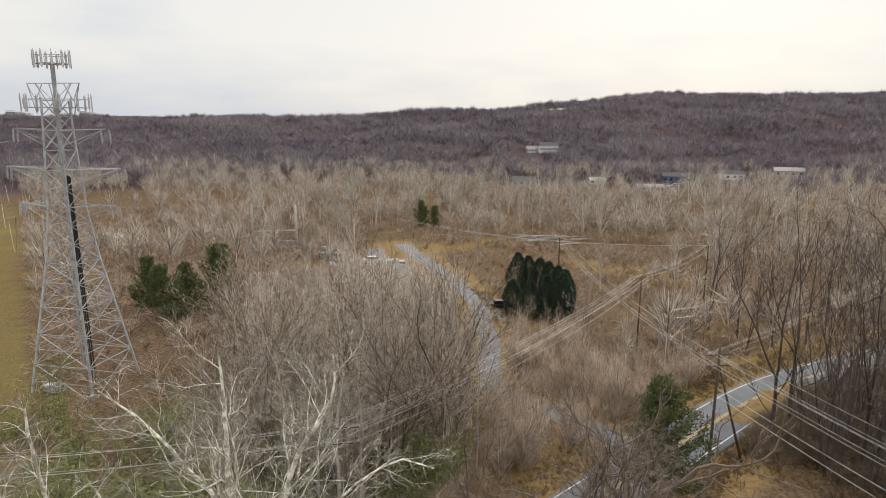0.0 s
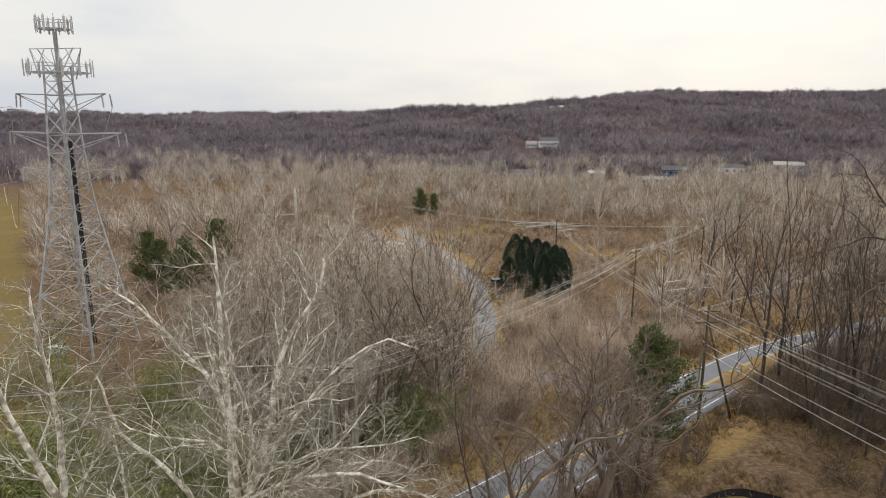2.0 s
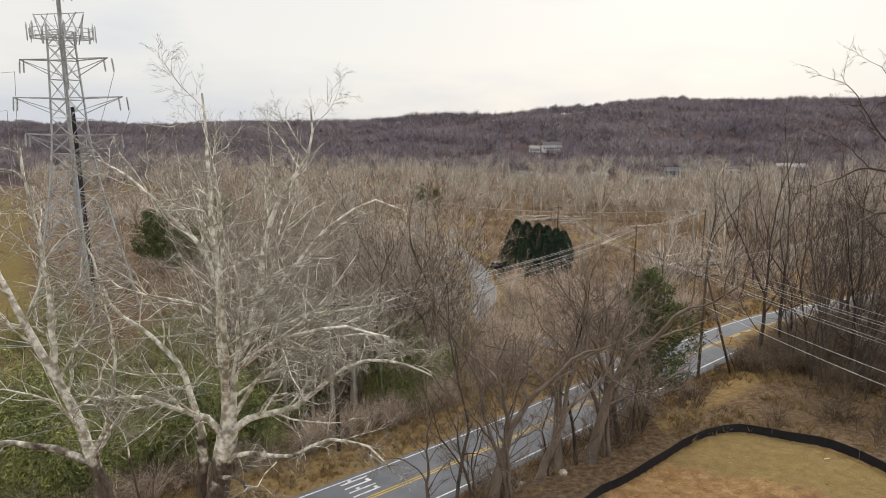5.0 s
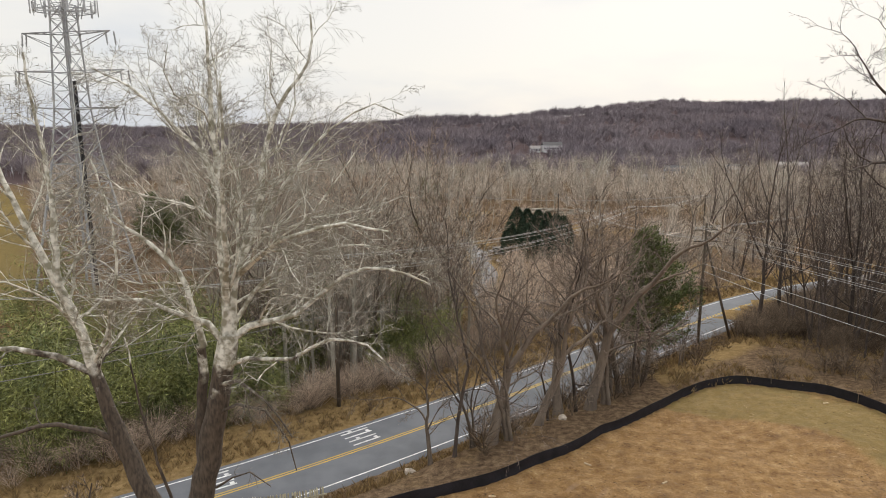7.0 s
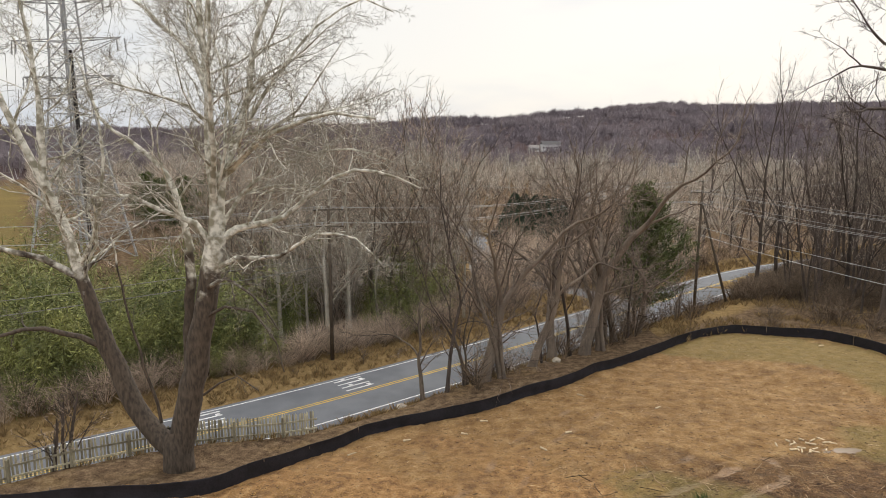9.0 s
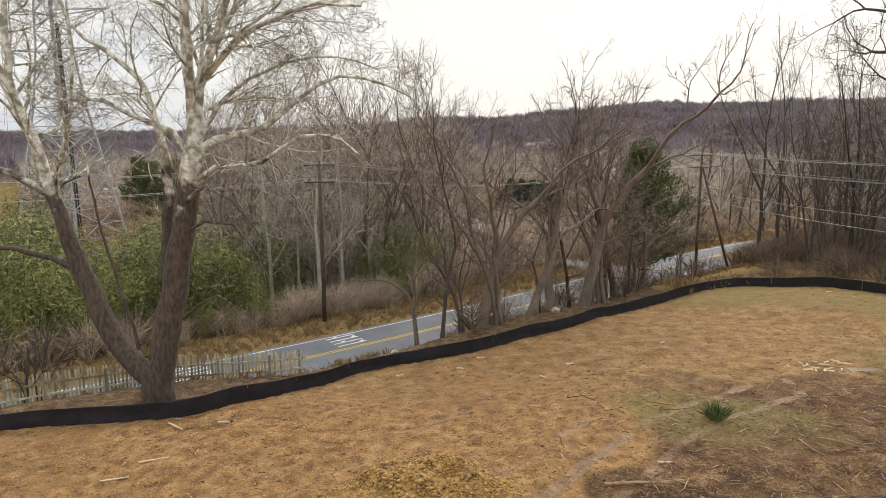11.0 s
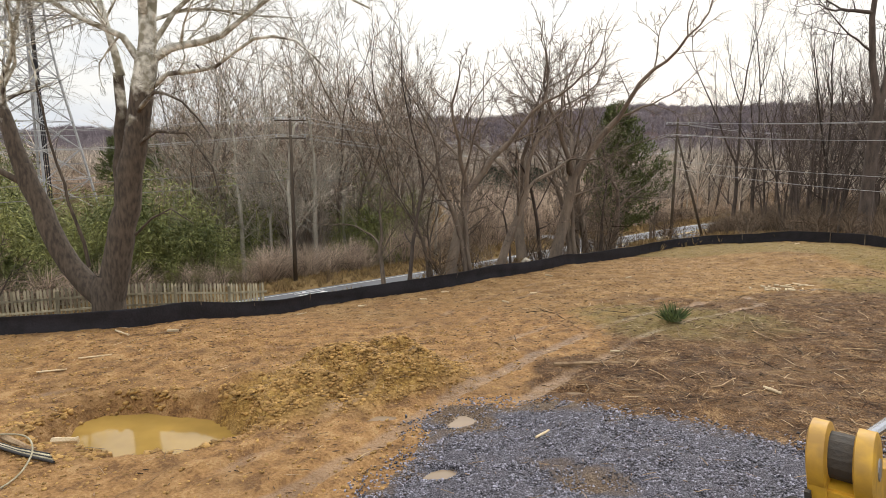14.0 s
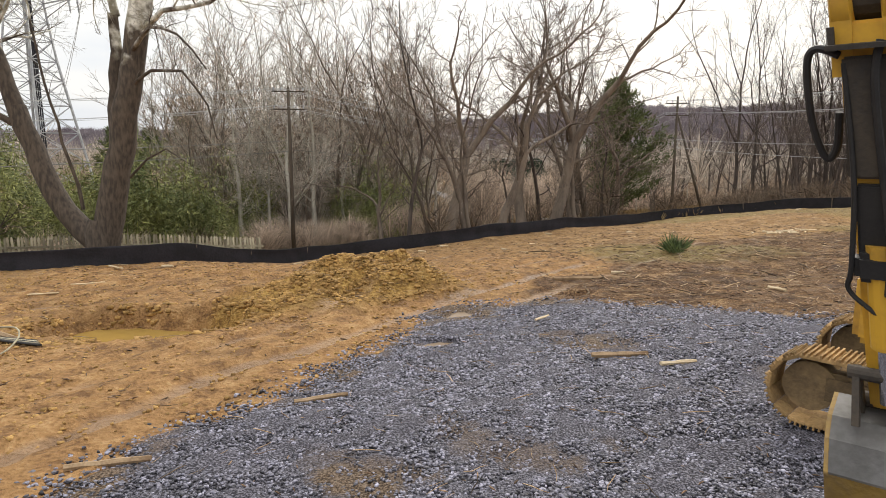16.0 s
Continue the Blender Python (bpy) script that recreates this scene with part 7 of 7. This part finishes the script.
    shell = [bm.faces.new((a[0], a[1], c[1], c[0])) for a, c in zip(rows[:-1], rows[1:])]
    bmesh.ops.solidify(bm, geom=shell, thickness=0.035)
    bmesh.ops.recalc_face_normals(bm, faces=bm.faces)
    bucket = put(bm, "bucket", "grey_steel", st, root, "worn grey digging bucket")
    for y in (-0.26, 0.21):
        bm = bmesh.new()
        face = bm.faces.new([bm.verts.new((x, y - 0.012, z)) for x, z in prof])
        ext = bmesh.ops.extrude_face_region(bm, geom=[face])
        bmesh.ops.translate(bm, vec=(0, 0.024, 0), verts=[g for g in ext["geom"] if isinstance(g, bmesh.types.BMVert)])
        bmesh.ops.recalc_face_normals(bm, faces=bm.faces)
        put(bm, "side_plate", "machine_dirty", st, bucket)
    bm = bmesh.new()
    rows = [[bm.verts.new((x + 0.012, y, z - 0.006)) for y in (-0.268, 0.218)] for x, z in prof[3:]]
    plate = [bm.faces.new((a[0], a[1], c[1], c[0])) for a, c in zip(rows[:-1], rows[1:])]
    bmesh.ops.solidify(bm, geom=plate, thickness=0.014)
    bmesh.ops.recalc_face_normals(bm, faces=bm.faces)
    put(bm, "wear_plate", "machine_dirty", st, bucket)
    for k in range(4):
        s = Soup()
        y = -0.22 + 0.13 * k
        s.beam((-0.08, y, -1.0), (-0.25, y, -0.99), 0.04, 0.07)
        put(s, "tooth", "grey_steel", st, bucket)


excavator()


# ---- houses, sheds and parked vehicles far off ----
def house(name, x, y, turn, size, roof_rise, wall, roof, windows, label, category="house"):
    root = tagged(new(name), label, category)
    w, d, h = size
    z = float(land(x, y)) - 0.3
    m = pose(x, y, z, 0, 0, turn)
    bm = bevelled_box((w, d, h), 0.03, (0, 0, h / 2))
    ob = part("wall", bm, MAT[wall], root)
    ob.data.transform(m)
    bm = bmesh.new()
    e = 0.35
    pts = [(-w / 2 - e, -d / 2 - e, h), (w / 2 + e, -d / 2 - e, h), (w / 2 + e, d / 2 + e, h), (-w / 2 - e, d / 2 + e, h), (-w / 2 - e, 0, h + roof_rise), (w / 2 + e, 0, h + roof_rise)]
    v = [bm.verts.new(p) for p in pts]
    for f in ((0, 1, 5, 4), (2, 3, 4, 5), (0, 4, 3), (1, 2, 5), (3, 2, 1, 0)):
        bm.faces.new([v[i] for i in f])
    part("roof", bm, MAT[roof], root).data.transform(m)
    for i in range(windows):
        u = -w / 2 + w * (i + 0.5) / windows
        part("window", bevelled_box((min(1.4, w / windows * 0.5), 0.1, min(1.3, h * 0.4)), 0.01, (u, -d / 2 - 0.03, h * 0.58)), MAT["window"], root).data.transform(m)
    return root


house("trailer", -110, 186, -25, (10, 3.2, 3.2), 0.5, "white_wall", "brown_roof", 3, "white trailer building with small windows in the field", "trailer")
house("house", 57, 520, 6, (15, 10, 6), 2.5, "white_wall", "dark_roof", 7, "large white house on the wooded hillside")
house("house", 44, 523, 0, (8, 7, 3.5), 2, "white_wall", "brown_roof", 4, "white house with a pale roof on the wooded hillside")
house("house", 122, 395, -8, (17, 9, 4), 2.2, "blue_tarp", "dark_roof", 5, "blue-grey house with a dark roof in the valley")
house("house", 72, 385, 4, (9, 7, 3), 1.2, "white_wall", "concrete", 3, "small white-roofed building in the valley")
house("house", 28, 372, 0, (14, 8, 3.5), 2, "concrete", "dark_roof", 4, "low grey house among valley trees")
house("house", 160, 410, -10, (16, 9, 4), 2, "white_wall", "dark_roof", 4, "white house with a dark roof in the valley")
house("house", 205, 430, -14, (18, 10, 4), 2.2, "concrete", "brown_roof", 4, "pale house with a brown roof in the valley")
house("warehouse", 95, 352, -4, (14, 9, 3.2), 1.0, "concrete", "brown_roof", 6, "long low pale-roofed building in the valley", "warehouse")
for (x, y, w, h) in ((-1000, 1340, 22, 62), (-975, 1344, 12, 56), (-839, 1340, 16, 61)):
    root = tagged(new("apartment_tower"), "pale apartment tower standing on the skyline", "apartment building", "skyline towers")
    z = 12.0
    part("wall", bevelled_box((w, 18, h), 0.2, (x, y, z - 6)), MAT["concrete"], root)
    for k in range(4):
        part("window_band", bevelled_box((w * 0.9, 0.5, 0.7), 0.05, (x, y - 9.1, z + h / 2 - 14 + 3.2 * k)), MAT["window"], root)


def vehicle(x, y, turn, mat, label, size=(4.6, 1.8, 1.5), box=False, category="car"):
    root = tagged(new("parked_vehicle"), label, category, "parked vehicles")
    w, d, h = size
    z = float(land(x, y)) + 0.08
    m = pose(x, y, z, 0, 0, turn)
    part("body", bevelled_box((w, d, h * 0.5), 0.12, (0, 0, h * 0.45)), MAT[mat], root).data.transform(m)
    part("cabin", bevelled_box((w * (0.62 if not box else 0.3), d * 0.88, h * 0.42), 0.14, (-0.1 if not box else w * 0.3, 0, h * 0.85)), MAT["window"], root).data.transform(m)
    part("roof", bevelled_box((w * (0.48 if not box else 0.28), d * 0.8, 0.06), 0.02, (-0.1 if not box else w * 0.3, 0, h * 1.06)), MAT[mat], root).data.transform(m)
    if box:
        part("cargo_box", bevelled_box((w * 0.6, d, h * 0.75), 0.05, (-w * 0.2, 0, h * 0.95)), MAT[mat], root).data.transform(m)
    for sx in (-0.32, 0.32):
        for sy in (-0.46, 0.46):
            s = Soup()
            s.tube([(w * sx, d * sy - 0.1, 0.32), (w * sx, d * sy + 0.1, 0.32)], 0.33, 14)
            s.make("wheel", MAT["rubber"], root).data.transform(m)


vehicle(6.3, 127.5, 10, "black_paint", "black pickup truck parked in the gravel lot", (5.2, 1.9, 1.7), category="pickup truck")
vehicle(-16.8, 69.5, 15, "red_paint", "faded red box truck parked among the trees", (5.0, 2.1, 1.9), True, "truck")
for i, (x, y, t) in enumerate(((-30, 152, 20), (-34, 158, 25), (-38, 164, 25), (-27, 165, 10), (-20, 160, 15), (-40, 172, 30))):
    vehicle(x, y, t, "white_car" if i % 3 < 2 else "grey_steel", "white work truck parked at the far end of the lot" if i % 3 < 2 else "grey car parked at the far end of the lot", (5.4, 2.0, 1.9), i % 2 == 0, "truck" if i % 3 < 2 else "car")
for x, y, t in ((110, 372, 0), (116, 375, 10), (132, 380, 0), (48, 362, 20), (60, 366, 0), (12, 360, 5)):
    vehicle(x, y, t, "white_car", "white car parked beside a valley house", (4.6, 1.8, 1.5))


def log_pile():
    root = tagged(new("fallen_logs"), "grey fallen logs and limbs heaped in the field", "log pile")
    r = random.Random(12)
    for k in range(26):
        s = Soup()
        x, y = r.uniform(16, 36), r.uniform(196, 208)
        z, a, n = float(land(x, y)) + r.uniform(0.15, 1.0), r.uniform(-0.5, 0.5), r.uniform(2, 5)
        s.tube([(x - n * math.cos(a), y - n * math.sin(a), z), (x, y, z + 0.3), (x + n * math.cos(a), y + n * math.sin(a), z + r.uniform(-0.2, 0.5))], [0.28, 0.22, 0.12], 6)
        s.make("log", MAT["bark_pale"], root)


log_pile()
